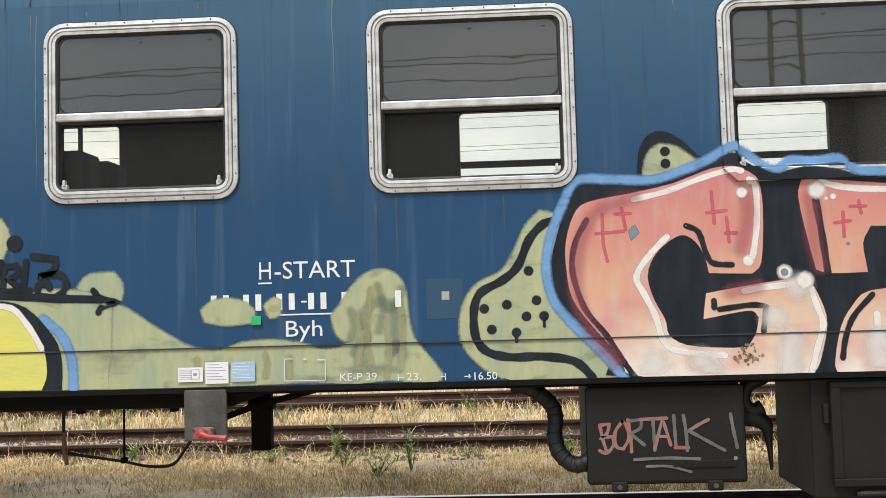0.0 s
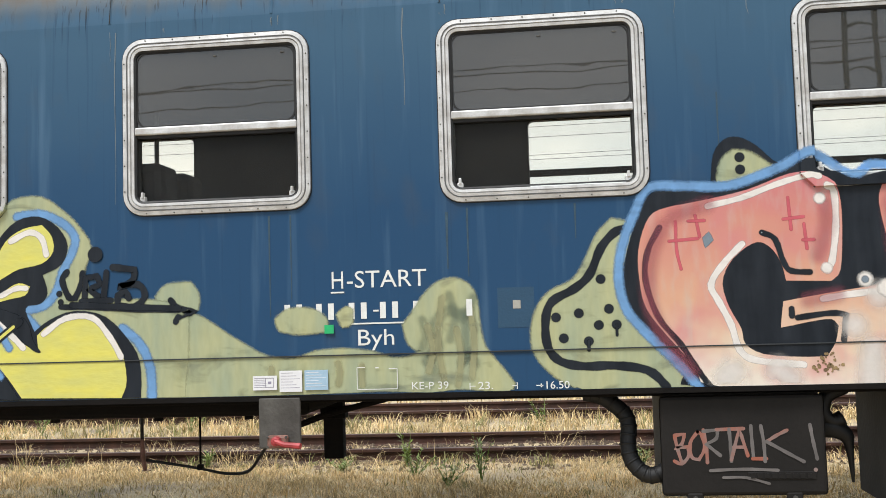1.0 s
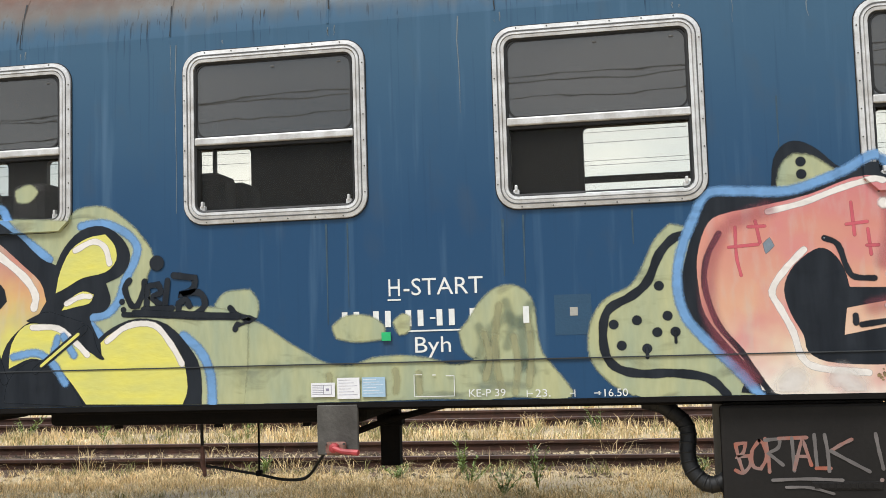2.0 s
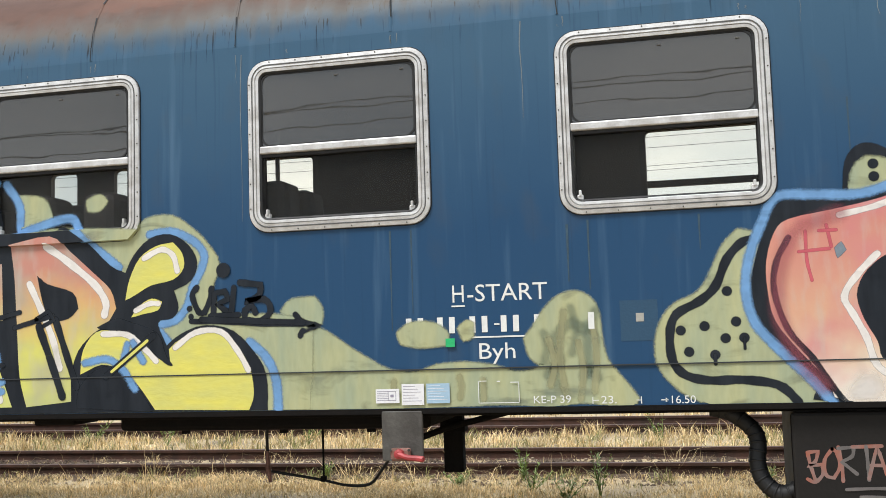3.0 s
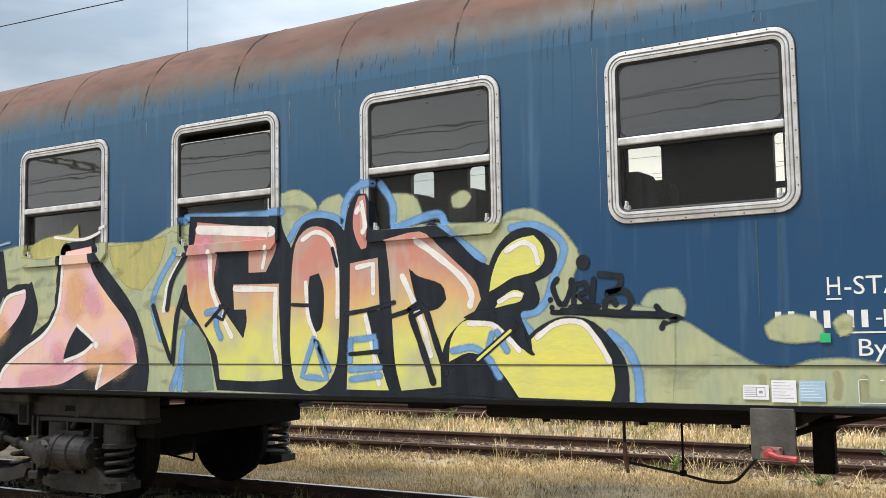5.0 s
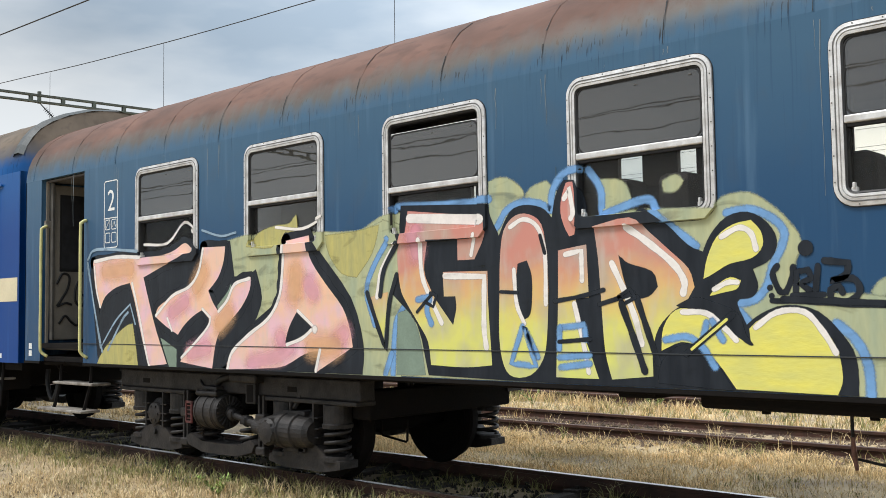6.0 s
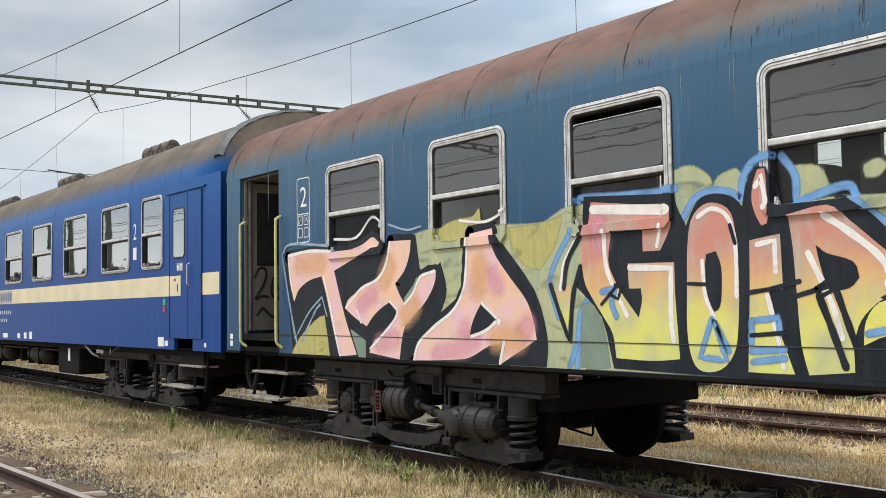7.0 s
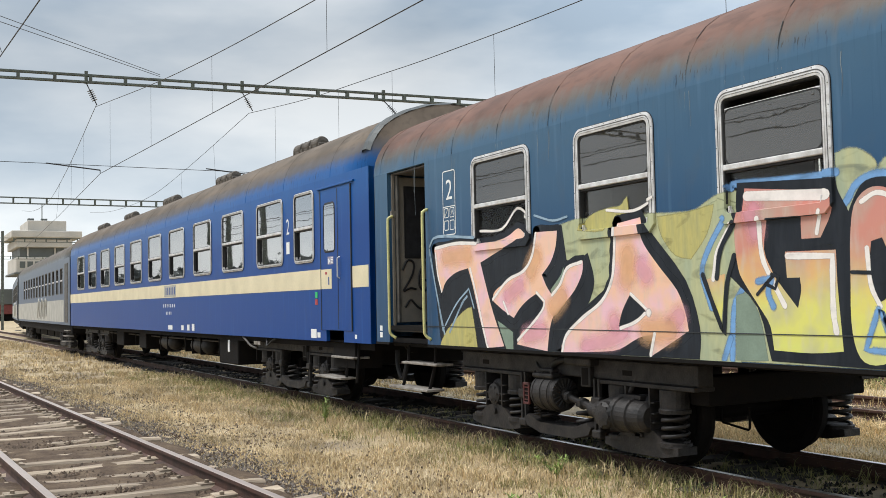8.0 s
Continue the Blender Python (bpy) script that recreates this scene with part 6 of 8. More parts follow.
spray_fill(CENTRE, "black", 4, [(-1.15, 1.58), (-1.02, 1.63), (-0.9, 1.6), (-0.73, 1.53), (-0.68, 1.4), (-0.63, 1.33), (-0.68, 1.35), (-0.82, 1.47), (-0.96, 1.55), (-1.07, 1.57)])
spray_line(CENTRE, "white", 5, 0.025, [(-2.53, 2.19), (-2.4, 2.24), (-2.27, 2.17), (-2.21, 1.98), (-2.21, 1.61)])
spray_line(CENTRE, "white", 5, 0.025, [(-2.5, 1.87), (-2.48, 1.62), (-2.41, 1.47)])
spray_line(CENTRE, "white", 5, 0.065, [(-3.62, 2.34), (-2.81, 2.27)])
spray_line(CENTRE, "white", 5, 0.035, [(-3.47, 2.15), (-3.45, 1.87), (-3.36, 1.68), (-3.24, 1.48)])
spray_line(CENTRE, "white", 5, 0.038, [(-3.2, 1.85), (-2.79, 1.83), (-2.8, 1.46), (-2.78, 1.29)])
spray_line(CENTRE, "white", 5, 0.028, [(-2.03, 1.96), (-1.89, 1.98), (-1.89, 1.77)])
spray_line(CENTRE, "white", 5, 0.028, [(-1.96, 1.61), (-1.88, 1.29), (-1.85, 1.13)])
spray_line(CENTRE, "white", 5, 0.029, [(-2.03, 2.36), (-1.97, 2.43), (-1.94, 2.26), (-1.96, 2.21)])
spray_line(CENTRE, "white", 5, 0.038, [(-1.52, 2.12), (-1.37, 2.02), (-1.17, 1.86), (-1.09, 1.74), (-1.1, 1.66)])
spray_line(CENTRE, "white", 5, 0.035, [(-1.64, 1.88), (-1.56, 1.72), (-1.47, 1.52), (-1.42, 1.33)])
spray_line(CENTRE, "white", 5, 0.026, [(-0.82, 2.01), (-0.7, 2.06), (-0.62, 2.02), (-0.59, 1.92)])
spray_line(CENTRE, "white", 5, 0.022, [(-0.88, 1.68), (-0.79, 1.72), (-0.72, 1.72)])
spray_line(CENTRE, "white", 5, 0.026, [(-1.11, 1.54), (-0.94, 1.53), (-0.82, 1.44), (-0.74, 1.36)])
spray_line(CENTRE, "white", 5, 0.025, [(-0.61, 1.44), (-0.47, 1.53), (-0.3, 1.53), (-0.19, 1.41), (-0.12, 1.29)])
spray_line(CENTRE, "white", 5, 0.032, [(-3.76, 2.13), (-3.92, 1.93), (-3.98, 1.7)])
spray_line(CENTRE, "sky_blue", 5, 0.024, [(-2.43, 1.45), (-2.54, 1.18), (-2.31, 1.16), (-2.41, 1.45), (-2.29, 1.23)])
spray_line(CENTRE, "sky_blue", 5, 0.024, [(-2.09, 1.44), (-1.88, 1.46), (-1.87, 1.36)])
spray_line(CENTRE, "sky_blue", 5, 0.028, [(-2.1, 1.23), (-1.84, 1.25)])
spray_line(CENTRE, "sky_blue", 5, 0.028, [(-2.09, 1.16), (-1.84, 1.19)])
spray_line(CENTRE, "sky_blue", 5, 0.028, [(-2.1, 1.29), (-2.09, 1.44)])
spray_line(CENTRE, "black", 5.5, 0.017, [(-2.63, 1.71), (-2.47, 1.7)])
spray_line(CENTRE, "black", 5.5, 0.02, [(-2.1, 1.34), (-1.83, 1.36)])
spray_line(CENTRE, "black", 5.5, 0.023, [(-1.75, 1.6), (-1.47, 1.67)])
spray_line(CENTRE, "black", 5.5, 0.037, [(-3.73, 2.14), (-3.89, 1.93), (-3.94, 1.71)])
spray_line(CENTRE, "black", 5.5, 0.036, [(-4.1, 1.74), (-3.98, 1.47), (-3.88, 1.26), (-3.83, 1.65), (-3.74, 1.88)])
spray_line(CENTRE, "sky_blue", 1, 0.05, [(-3.8, 1.06), (-3.76, 1.47), (-3.63, 1.65)])
spray_line(CENTRE, "sky_blue", 1, 0.05, [(-3.89, 1.06), (-3.81, 1.23)])
spray_line(CENTRE, "sky_blue", 1, 0.05, [(-2.73, 1.92), (-2.7, 2.14), (-2.64, 2.22), (-2.56, 2.32), (-2.4, 2.37), (-2.22, 2.33), (-2.15, 2.27), (-2.13, 2.43), (-2.03, 2.54), (-1.91, 2.56)])
spray_line(CENTRE, "sky_blue", 1, 0.051, [(-1.84, 2.55), (-1.74, 2.4), (-1.74, 2.22), (-1.46, 2.29), (-1.34, 2.29), (-1.28, 2.19), (-1, 1.96)])
spray_line(CENTRE, "sky_blue", 1, 0.04, [(-0.78, 2.16), (-0.63, 2.17), (-0.49, 2.11), (-0.41, 2.02), (-0.43, 1.92), (-0.49, 1.81), (-0.53, 1.69), (-0.61, 1.61), (-0.71, 1.59)])
spray_line(CENTRE, "sky_blue", 1, 0.033, [(-0.71, 1.54), (-0.65, 1.47)])
spray_line(CENTRE, "sky_blue", 1, 0.051, [(-0.11, 1.46), (-0, 1.36), (0.06, 1.22), (0.07, 1.05)])
spray_line(CENTRE, "sky_blue", 1, 0.053, [(-3.78, 2.42), (-3.73, 2.45), (-3.18, 2.42), (-2.73, 2.42)])
spray_line(CENTRE, "sky_blue", 1, 0.047, [(-3.84, 2.18), (-4.02, 1.96), (-4.11, 1.75), (-4.01, 1.47)])
spray_fill(CENTRE, "green_blue", 1, [(-3.73, 1.56), (-3.63, 1.58), (-3.51, 1.42), (-3.43, 1.07), (-3.75, 1.06)])
spray_line(CENTRE, "sky_blue", 5, 0.03, [(-1.24, 1.36), (-1.08, 1.38), (-0.97, 1.31), (-0.89, 1.19)])
spray_line(CENTRE, "sky_blue", 5, 0.026, [(-0.94, 1.47), (-0.97, 1.36)])
spray_line(CENTRE, "sky_blue", 5, 0.026, [(-0.9, 1.48), (-0.83, 1.36)])
spray_line(CENTRE, "sky_blue", 5, 0.045, [(-3.5, 1.67), (-3.35, 1.69), (-3.4, 1.59), (-3.35, 1.47)])
spray_line(CENTRE, "black", 5.6, 0.018, [(-3.51, 1.57), (-3.33, 1.72)])
spray_line(CENTRE, "black", 5.6, 0.018, [(-3.42, 1.65), (-3.33, 1.61), (-3.29, 1.7), (-3.36, 1.72)])
spray_line(CENTRE, "black", 5.6, 0.022, [(-2.13, 1.63), (-1.9, 1.66), (-1.71, 1.7)])
spray_line(CENTRE, "black", 5.6, 0.018, [(-1.59, 1.65), (-1.55, 1.6), (-1.46, 1.64), (-1.5, 1.7), (-1.59, 1.65)])
spray_line(CENTRE, "black", 5.6, 0.042, [(-1.57, 1.6), (-1.48, 1.37), (-1.4, 1.15)])
spray_line(CENTRE, "black", 5.6, 0.034, [(-1.09, 1.27), (-0.76, 1.52)])
spray_line(CENTRE, "yellow", 5.8, 0.012, [(-1.05, 1.3), (-0.8, 1.49)])
spray_line(CENTRE, "white", 5, 0.022, [(-2.88, 2.16), (-2.92, 2.0)])
spray_line(CENTRE, "black", 5.6, 0.02, [(-2.25, 2.11), (-2.21, 1.98)])
spray_line(CENTRE, "rose", 3.6, 0.03, [(-3.55, 2.23), (-3.51, 2.05)])
spray_line(EAST, "deep_red", 3.4, 0.03, [(3.09, 1.95), (3.02, 1.78), (3.0, 1.52), (3.09, 1.29), (3.21, 1.13)])
spray_line(EAST, "deep_red", 3.4, 0.03, [(3.15, 2.0), (3.34, 2.06)])
spray_line(EAST, "deep_red", 3.4, 0.04, [(4.33, 2.03), (4.34, 1.8), (4.37, 1.64)])
spray_line(EAST, "deep_red", 3.4, 0.03, [(3.93, 1.75), (3.98, 1.91), (3.98, 2.04)])
spray_line(EAST, "deep_red", 3.4, 0.02, [(3.86, 1.5), (4.02, 1.53)])
spray_line(EAST, "glow", 3.5, 0.06, [(3.4, 1.08), (3.44, 1.12)])
spray_line(EAST, "glow", 3.5, 0.05, [(3.68, 1.12), (3.74, 1.07)])
spray_line(EAST, "glow", 3.5, 0.06, [(4.19, 1.23), (4.17, 1.04)])
spray_line(EAST, "glow", 3.5, 0.05, [(4.1, 1.36)])
spray_line(EAST, "glow", 3.5, 0.05, [(4.24, 1.52)])
spray_line(EAST, "glow", 3.5, 0.05, [(4.66, 1.22), (4.67, 1.09)])
spray_line(EAST, "grey_blue", 4.2, 0.008, [(3.63, 1.89)])
spray_line(EAST, "grey_blue", 4.2, 0.02, [(4.53, 1.76)])
spray_fill(WEST, "green", 0, [(-6.44, 1.52), (-6.43, 2.21), (-5.89, 2.32), (-5, 2.3), (-4.23, 2.26), (-3.88, 2.33), (-3.68, 2.15), (-3.71, 1.04), (-6.45, 1)])
spray_fill(WEST, "ochre", 0.5, [(-4.64, 2.25), (-4.23, 2.26), (-3.96, 2.3), (-4.05, 2.08), (-4.24, 1.89), (-4.42, 1.93), (-4.57, 2.08)])
spray_fill(WEST, "ochre", 1, [(-5.78, 2.24), (-5.66, 2.34), (-5.43, 2.39), (-5.19, 2.4), (-5.1, 2.48), (-5.08, 2.32), (-5.26, 2.35), (-5.39, 2.21)])
spray_fill(WEST, "black", 2, [(-8.84, 2.24), (-8.36, 2.27), (-7.48, 2.18), (-6.91, 2.39), (-6.59, 2.22), (-6.43, 2.3), (-6.08, 2.3), (-5.99, 1.85), (-5.66, 2), (-5.57, 1.73), (-5.67, 1.51), (-5.31, 1.72), (-5.18, 2.04), (-5.31, 2.26), (-5.27, 2.32), (-4.9, 2.34), (-4.72, 2.12), (-4.31, 1.7), (-4.16, 1.31), (-4.17, 1.05), (-7.79, 1.01), (-7.91, 1.52), (-8.3, 1.33), (-8.66, 1.1), (-8.74, 1.53)])
spray_fill(WEST, "ochre", 2.5, [(-8.67, 1), (-8.47, 1.23), (-8.1, 1.43), (-7.91, 1.49), (-7.79, 1.02)])
spray_fill(WEST, "green_blue", 2.5, [(-7.33, 1.34), (-7.03, 1.22), (-7.03, 1.04), (-7.16, 1.04)])
spray_fill(WEST, "green_blue", 2.5, [(-6.29, 1.66), (-6.11, 1.8), (-6.06, 1.88), (-6.11, 1.63), (-6.24, 1.57)])
spray_line(WEST, "black", 2.2, 0.13, [(-8.78, 2.21), (-8.29, 2.23), (-7.7, 2.21), (-7.31, 2.23), (-7.1, 2.27), (-6.92, 2.33), (-6.78, 2.25), (-6.99, 2.18), (-7.28, 2.11), (-7.68, 2.0), (-7.57, 1.74), (-7.42, 1.42), (-7.21, 1.07), (-7.57, 1.01), (-7.71, 1.36), (-7.86, 1.75), (-7.96, 1.95), (-8.25, 1.91), (-8.5, 1.81), (-8.61, 1.67), (-8.72, 1.9), (-8.78, 2.21)])
spray_fill(WEST, "peach", 3, [(-8.78, 2.21), (-8.29, 2.23), (-7.7, 2.21), (-7.31, 2.23), (-7.1, 2.27), (-6.92, 2.33), (-6.78, 2.25), (-6.99, 2.18), (-7.28, 2.11), (-7.68, 2.0), (-7.57, 1.74), (-7.42, 1.42), (-7.21, 1.07), (-7.57, 1.01), (-7.71, 1.36), (-7.86, 1.75), (-7.96, 1.95), (-8.25, 1.91), (-8.5, 1.81), (-8.61, 1.67), (-8.72, 1.9)])
spray_line(WEST, "black", 2.2, 0.13, [(-6.53, 2.26), (-6.16, 2.25), (-6.19, 2.1), (-6.28, 1.95), (-6.45, 1.82), (-6.37, 1.7), (-6.28, 1.61), (-6.15, 1.71), (-6.04, 1.84), (-5.95, 1.89), (-5.74, 1.93), (-5.76, 1.81), (-5.89, 1.65), (-6.09, 1.51), (-6.26, 1.4), (-6.34, 1.24), (-6.38, 1.04), (-6.95, 1.1), (-6.84, 1.23), (-6.62, 1.33), (-6.46, 1.45), (-6.43, 1.54), (-6.56, 1.63), (-6.72, 1.57), (-6.88, 1.48), (-7.0, 1.38), (-7.23, 1.47), (-7.43, 1.57), (-7.37, 1.67), (-7.11, 1.77), (-6.83, 1.85), (-6.65, 1.99), (-6.56, 2.13), (-6.53, 2.26)])
spray_fill(WEST, "peach", 3, [(-6.53, 2.26), (-6.16, 2.25), (-6.19, 2.1), (-6.28, 1.95), (-6.45, 1.82), (-6.37, 1.7), (-6.28, 1.61), (-6.15, 1.71), (-6.04, 1.84), (-5.95, 1.89), (-5.74, 1.93), (-5.76, 1.81), (-5.89, 1.65), (-6.09, 1.51), (-6.26, 1.4), (-6.34, 1.24), (-6.38, 1.04), (-6.95, 1.1), (-6.84, 1.23), (-6.62, 1.33), (-6.46, 1.45), (-6.43, 1.54), (-6.56, 1.63), (-6.72, 1.57), (-6.88, 1.48), (-7.0, 1.38), (-7.23, 1.47), (-7.43, 1.57), (-7.37, 1.67), (-7.11, 1.77), (-6.83, 1.85), (-6.65, 1.99), (-6.56, 2.13)])
spray_line(WEST, "black", 2.2, 0.13, [(-5.24, 2.25), (-4.91, 2.28), (-4.89, 2.16), (-4.83, 2.03), (-4.64, 1.83), (-4.42, 1.62), (-4.33, 1.44), (-4.29, 1.28), (-4.48, 1.19), (-4.78, 1.05), (-4.72, 1.25), (-4.94, 1.21), (-5.22, 1.1), (-5.5, 1.07), (-6.1, 1.02), (-6.13, 1.1), (-6.0, 1.23), (-5.71, 1.4), (-5.44, 1.54), (-5.29, 1.72), (-5.26, 1.9), (-5.24, 2.09), (-5.24, 2.25)])
spray_fill(WEST, "peach", 3, [(-5.24, 2.25), (-4.91, 2.28), (-4.89, 2.16), (-4.83, 2.03), (-4.64, 1.83), (-4.42, 1.62), (-4.33, 1.44), (-4.29, 1.28), (-4.48, 1.19), (-4.78, 1.05), (-4.72, 1.25), (-4.94, 1.21), (-5.22, 1.1), (-5.5, 1.07), (-6.1, 1.02), (-6.13, 1.1), (-6.0, 1.23), (-5.71, 1.4), (-5.44, 1.54), (-5.29, 1.72), (-5.26, 1.9), (-5.24, 2.09)])
spray_fill(WEST, "black", 4, [(-5.04, 1.59), (-4.83, 1.44), (-4.92, 1.38), (-5.21, 1.31), (-5.15, 1.45)])
spray_line(WEST, "white", 5, 0.03, [(-8.75, 2.22), (-8.25, 2.25), (-7.73, 2.22)])
spray_line(WEST, "white", 5, 0.02, [(-8.75, 2.16), (-8.7, 1.9), (-8.61, 1.69)])
spray_line(WEST, "white", 5, 0.026, [(-7.91, 1.94), (-7.76, 1.58), (-7.66, 1.3), (-7.55, 1.02)])
spray_line(WEST, "white", 5, 0.024, [(-7.42, 1.58), (-7.11, 1.78), (-6.79, 1.87), (-6.62, 2.02), (-6.54, 2.25)])
spray_line(WEST, "white", 5, 0.02, [(-6.93, 1.14), (-6.61, 1.34), (-6.44, 1.47), (-6.41, 1.55), (-6.55, 1.64)])
spray_line(WEST, "white", 5, 0.024, [(-6.27, 1.61), (-6.12, 1.72), (-6.0, 1.87), (-5.76, 1.92)])
spray_line(WEST, "white", 5, 0.026, [(-5.23, 2.22), (-5.26, 1.9), (-5.31, 1.71), (-5.47, 1.53), (-5.77, 1.38), (-6.04, 1.21), (-6.12, 1.04)])
spray_line(WEST, "white", 5, 0.022, [(-5.03, 1.6), (-4.8, 1.45), (-4.97, 1.35), (-5.19, 1.29)])
spray_line(WEST, "white", 5, 0.024, [(-4.72, 1.25), (-4.78, 1.06)])
spray_line(WEST, "white", 5, 0.07, [(-4.79, 1.43)])
spray_line(WEST, "white", 5, 0.02, [(-7.11, 1.42), (-7.2, 1.55)])
spray_line(WEST, "pale_blue", 5, 0.018, [(-8.91, 2.17), (-8.77, 1.76), (-8.6, 1.22), (-8.26, 1.53), (-7.95, 1.71), (-7.84, 1.49)])
spray_line(WEST, "rose", 3.5, 0.1, [(-7.11, 1.61), (-6.86, 1.72)])
spray_line(WEST, "rose", 3.5, 0.1, [(-5.15, 1.27), (-5.41, 1.16), (-5.73, 1.1)])
spray_line(WEST, "rose", 3.5, 0.12, [(-4.88, 1.84), (-4.81, 1.76)])
spray_line(WEST, "rose", 3.5, 0.1, [(-6.76, 1.19), (-6.46, 1.25)])
spray_line(WEST, "rose", 3.5, 0.1, [(-5.28, 1.35)])
spray_line(WEST, "rose", 3.5, 0.09, [(-4.48, 1.33), (-4.4, 1.4)])
spray_line(WEST, "apricot", 3.5, 0.12, [(-8.5, 2.1), (-7.96, 2.1)])
spray_line(WEST, "apricot", 3.5, 0.12, [(-6.55, 2.01), (-6.66, 1.87)])
spray_line(WEST, "apricot", 3.5, 0.14, [(-5.05, 1.95), (-5.1, 1.74)])
spray_line(WEST, "apricot", 3.5, 0.12, [(-4.83, 1.27), (-4.52, 1.28)])
spray_line(WEST, "apricot", 3.5, 0.1, [(-6.25, 1.48), (-6.1, 1.59)])
spray_line(WEST, "white", 5, 0.018, [(-7.72, 2.36), (-7.25, 2.35), (-6.93, 2.55), (-6.69, 2.43)])
spray_line(WEST, "white", 5, 0.016, [(-5.39, 2.39), (-5, 2.35), (-4.68, 2.44)])
spray_line(WEST, "pale_blue", 3, 0.027, [(-8.91, 2.21), (-8.74, 1.66), (-8.56, 1.18)])
spray_line(WEST, "pale_blue", 3, 0.017, [(-6.56, 2.44), (-6.23, 2.36), (-5.98, 2.38)])
spray_line(WEST, "pale_blue", 3, 0.027, [(-8.91, 2.25), (-8.7, 2.36), (-7.78, 2.29)])
spray_line(WEST, "pale_blue", 3, 0.026, [(-8.43, 1.2), (-8.13, 1.53), (-8, 1.62)])


# peeled rusty spot low on the big letter
M["peel"] = mat("peeled_rusty_primer", (0.34, 0.24, 0.11), 0.8, var=0.5, scale=30, bump=0.3, col2=(0.10, 0.06, 0.035))
rng = random.Random(31)
bm = bmesh.new()
for k in range(34):
    r, a = 0.065 * math.sqrt(rng.random()), rng.uniform(0, 6.28)
    cx, cz, s = 3.95 + 1.2 * r * math.cos(a), 1.15 + r * math.sin(a), rng.uniform(0.006, 0.018)
    bm.faces.new([bm.verts.new((cx + s * rng.uniform(0.4, 1.0) * math.cos(6.283 * j / 7), -0.0075 - 0.0002 * (k % 5), cz + s * rng.uniform(0.4, 1.0) * math.sin(6.283 * j / 7))) for j in range(7)])
tagged(part("peeled_paint", bm, M["peel"], coach, "peeled rusty paint spot"), kind="stuff")


# ---- the royal blue coach behind ----
M["vent"] = mat("dusty_brown_ventilator", (0.10, 0.085, 0.07), 0.8, var=0.3, scale=8)
B = pose(-10.72, 0.0, 0, 0, 0, 0.65)
blue = thing("passenger_coach", "royal blue passenger coach with cream stripe and brown roof", "train coach", B, "coaches of the train")
BL = 25.6
BS, BC, BT = 1.0, 3.5, 4.48
bw = [(-2.95, -2.06)] + [(-4.85 - 2.135 * k, -3.47 - 2.135 * k) for k in range(10)]
bholes = [(a + 0.05, b - 0.05, 2.28, 3.33) for a, b in bw] + [(-1.62, -0.95, BS, 1.17)]
part("side_wall", pierced(bmesh.new(), -BL, 0.0, BS, BC, bholes, 0.0, 0.06), M["blue"], blue)
bfar = [(a, b, 2.3, 3.3) for a, b in ((-5.1 - 2.135 * k, -3.6 - 2.135 * k) for k in range(10))]
part("side_wall", pierced(bmesh.new(), -BL, 0.0, BS, BC, bfar, WIDTH, WIDTH - 0.06), M["ceiling"], blue)
for h in bfar:
    g = part("far_pane", boxed(h[0], h[1], WIDTH - 0.03, WIDTH - 0.025, h[2], h[3]), M["glass_far"], blue)
    g.visible_shadow = False
    part("far_window_bar", boxed(h[0], h[1], WIDTH - 0.05, WIDTH - 0.01, 2.77, 2.83), M["alu"], blue)
part("roof", roof_mesh(-BL, 0.0, BC, BT, 0.9), M["blue"], blue, "brown weathered roof", smooth=True)
part("end_wall", boxed(-0.02, 0.0, 0, WIDTH, BS, BC), M["blue"], blue)
M["lip"] = mat("grey_green_roof_lip", (0.065, 0.075, 0.078), 0.6, var=0.35, scale=5, col2=(0.04, 0.045, 0.045))
part("roof_end_lip", seam_band(-0.14, BC, BT, 0.15, 0.03, 17, 2), M["lip"], blue, "grey-green arched roof lip")
for k in range(12):
    part("roof_seam", seam_band(-1.4 - 2.05 * k, BC, BT, 0.012, 0.004), M["blue"], blue)
part("end_wall", boxed(-BL, -BL + 0.02, 0, WIDTH, BS, BC), M["blue"], blue)
part("inner_floor", boxed(-BL, -0.05, 0.07, WIDTH - 0.07, 1.2, 1.26), M["floor_in"], blue)
part("inner_ceiling", boxed(-BL, -0.05, 0.07, WIDTH - 0.07, BC - 0.04, BC - 0.02), M["ceiling"], blue)
for a, b in bw:
    coach_window(blue, a, b, 2.235, 3.385, 2.80, M["glass_blue"], M["glass_blue"], r=0.12, wide=0.6, label="aluminium-framed coach window reflecting the sky")
for x0, x1 in ((-BL, -1.79), (-1.1, -0.62), (-0.6, -0.05)):
    part("stripe", boxed(x0, x1, -0.004, -0.001, 1.80, 2.11), M["cream"], blue, "cream stripe")
dr = part("door", boxed(-1.78, -0.62, -0.012, 0.0, 1.17, 3.32, 0.006), M["blue"], blue, "closed blue folding door")
part("door_seam", boxed(-1.12, -1.10, -0.015, -0.012, 1.19, 3.30), M["seam"], dr)
part("door_window", ring_frame(bmesh.new(), -1.66, -1.2, 2.35, 3.12, 0.09, [(0.0, -0.012), (0.02, -0.022), (0.03, -0.013)]), M["rubber"], dr)
part("door_glass", boxed(-1.63, -1.23, -0.0145, -0.0125, 2.38, 3.09), M["glass_blue"], dr)
for x0, x1, z0, z1 in ((-1.60, -1.52, 2.02, 2.06), (-1.48, -1.44, 1.86, 1.98)):
    part("peeled_patch", boxed(x0, x1, -0.0175, -0.016, z0, z1), M["red"] if z1 > 2.03 else M["blue"], dr)
part("door_edge", boxed(-1.785, -1.765, -0.02, 0.0, 1.17, 3.32, 0.004), M["seam"], dr)
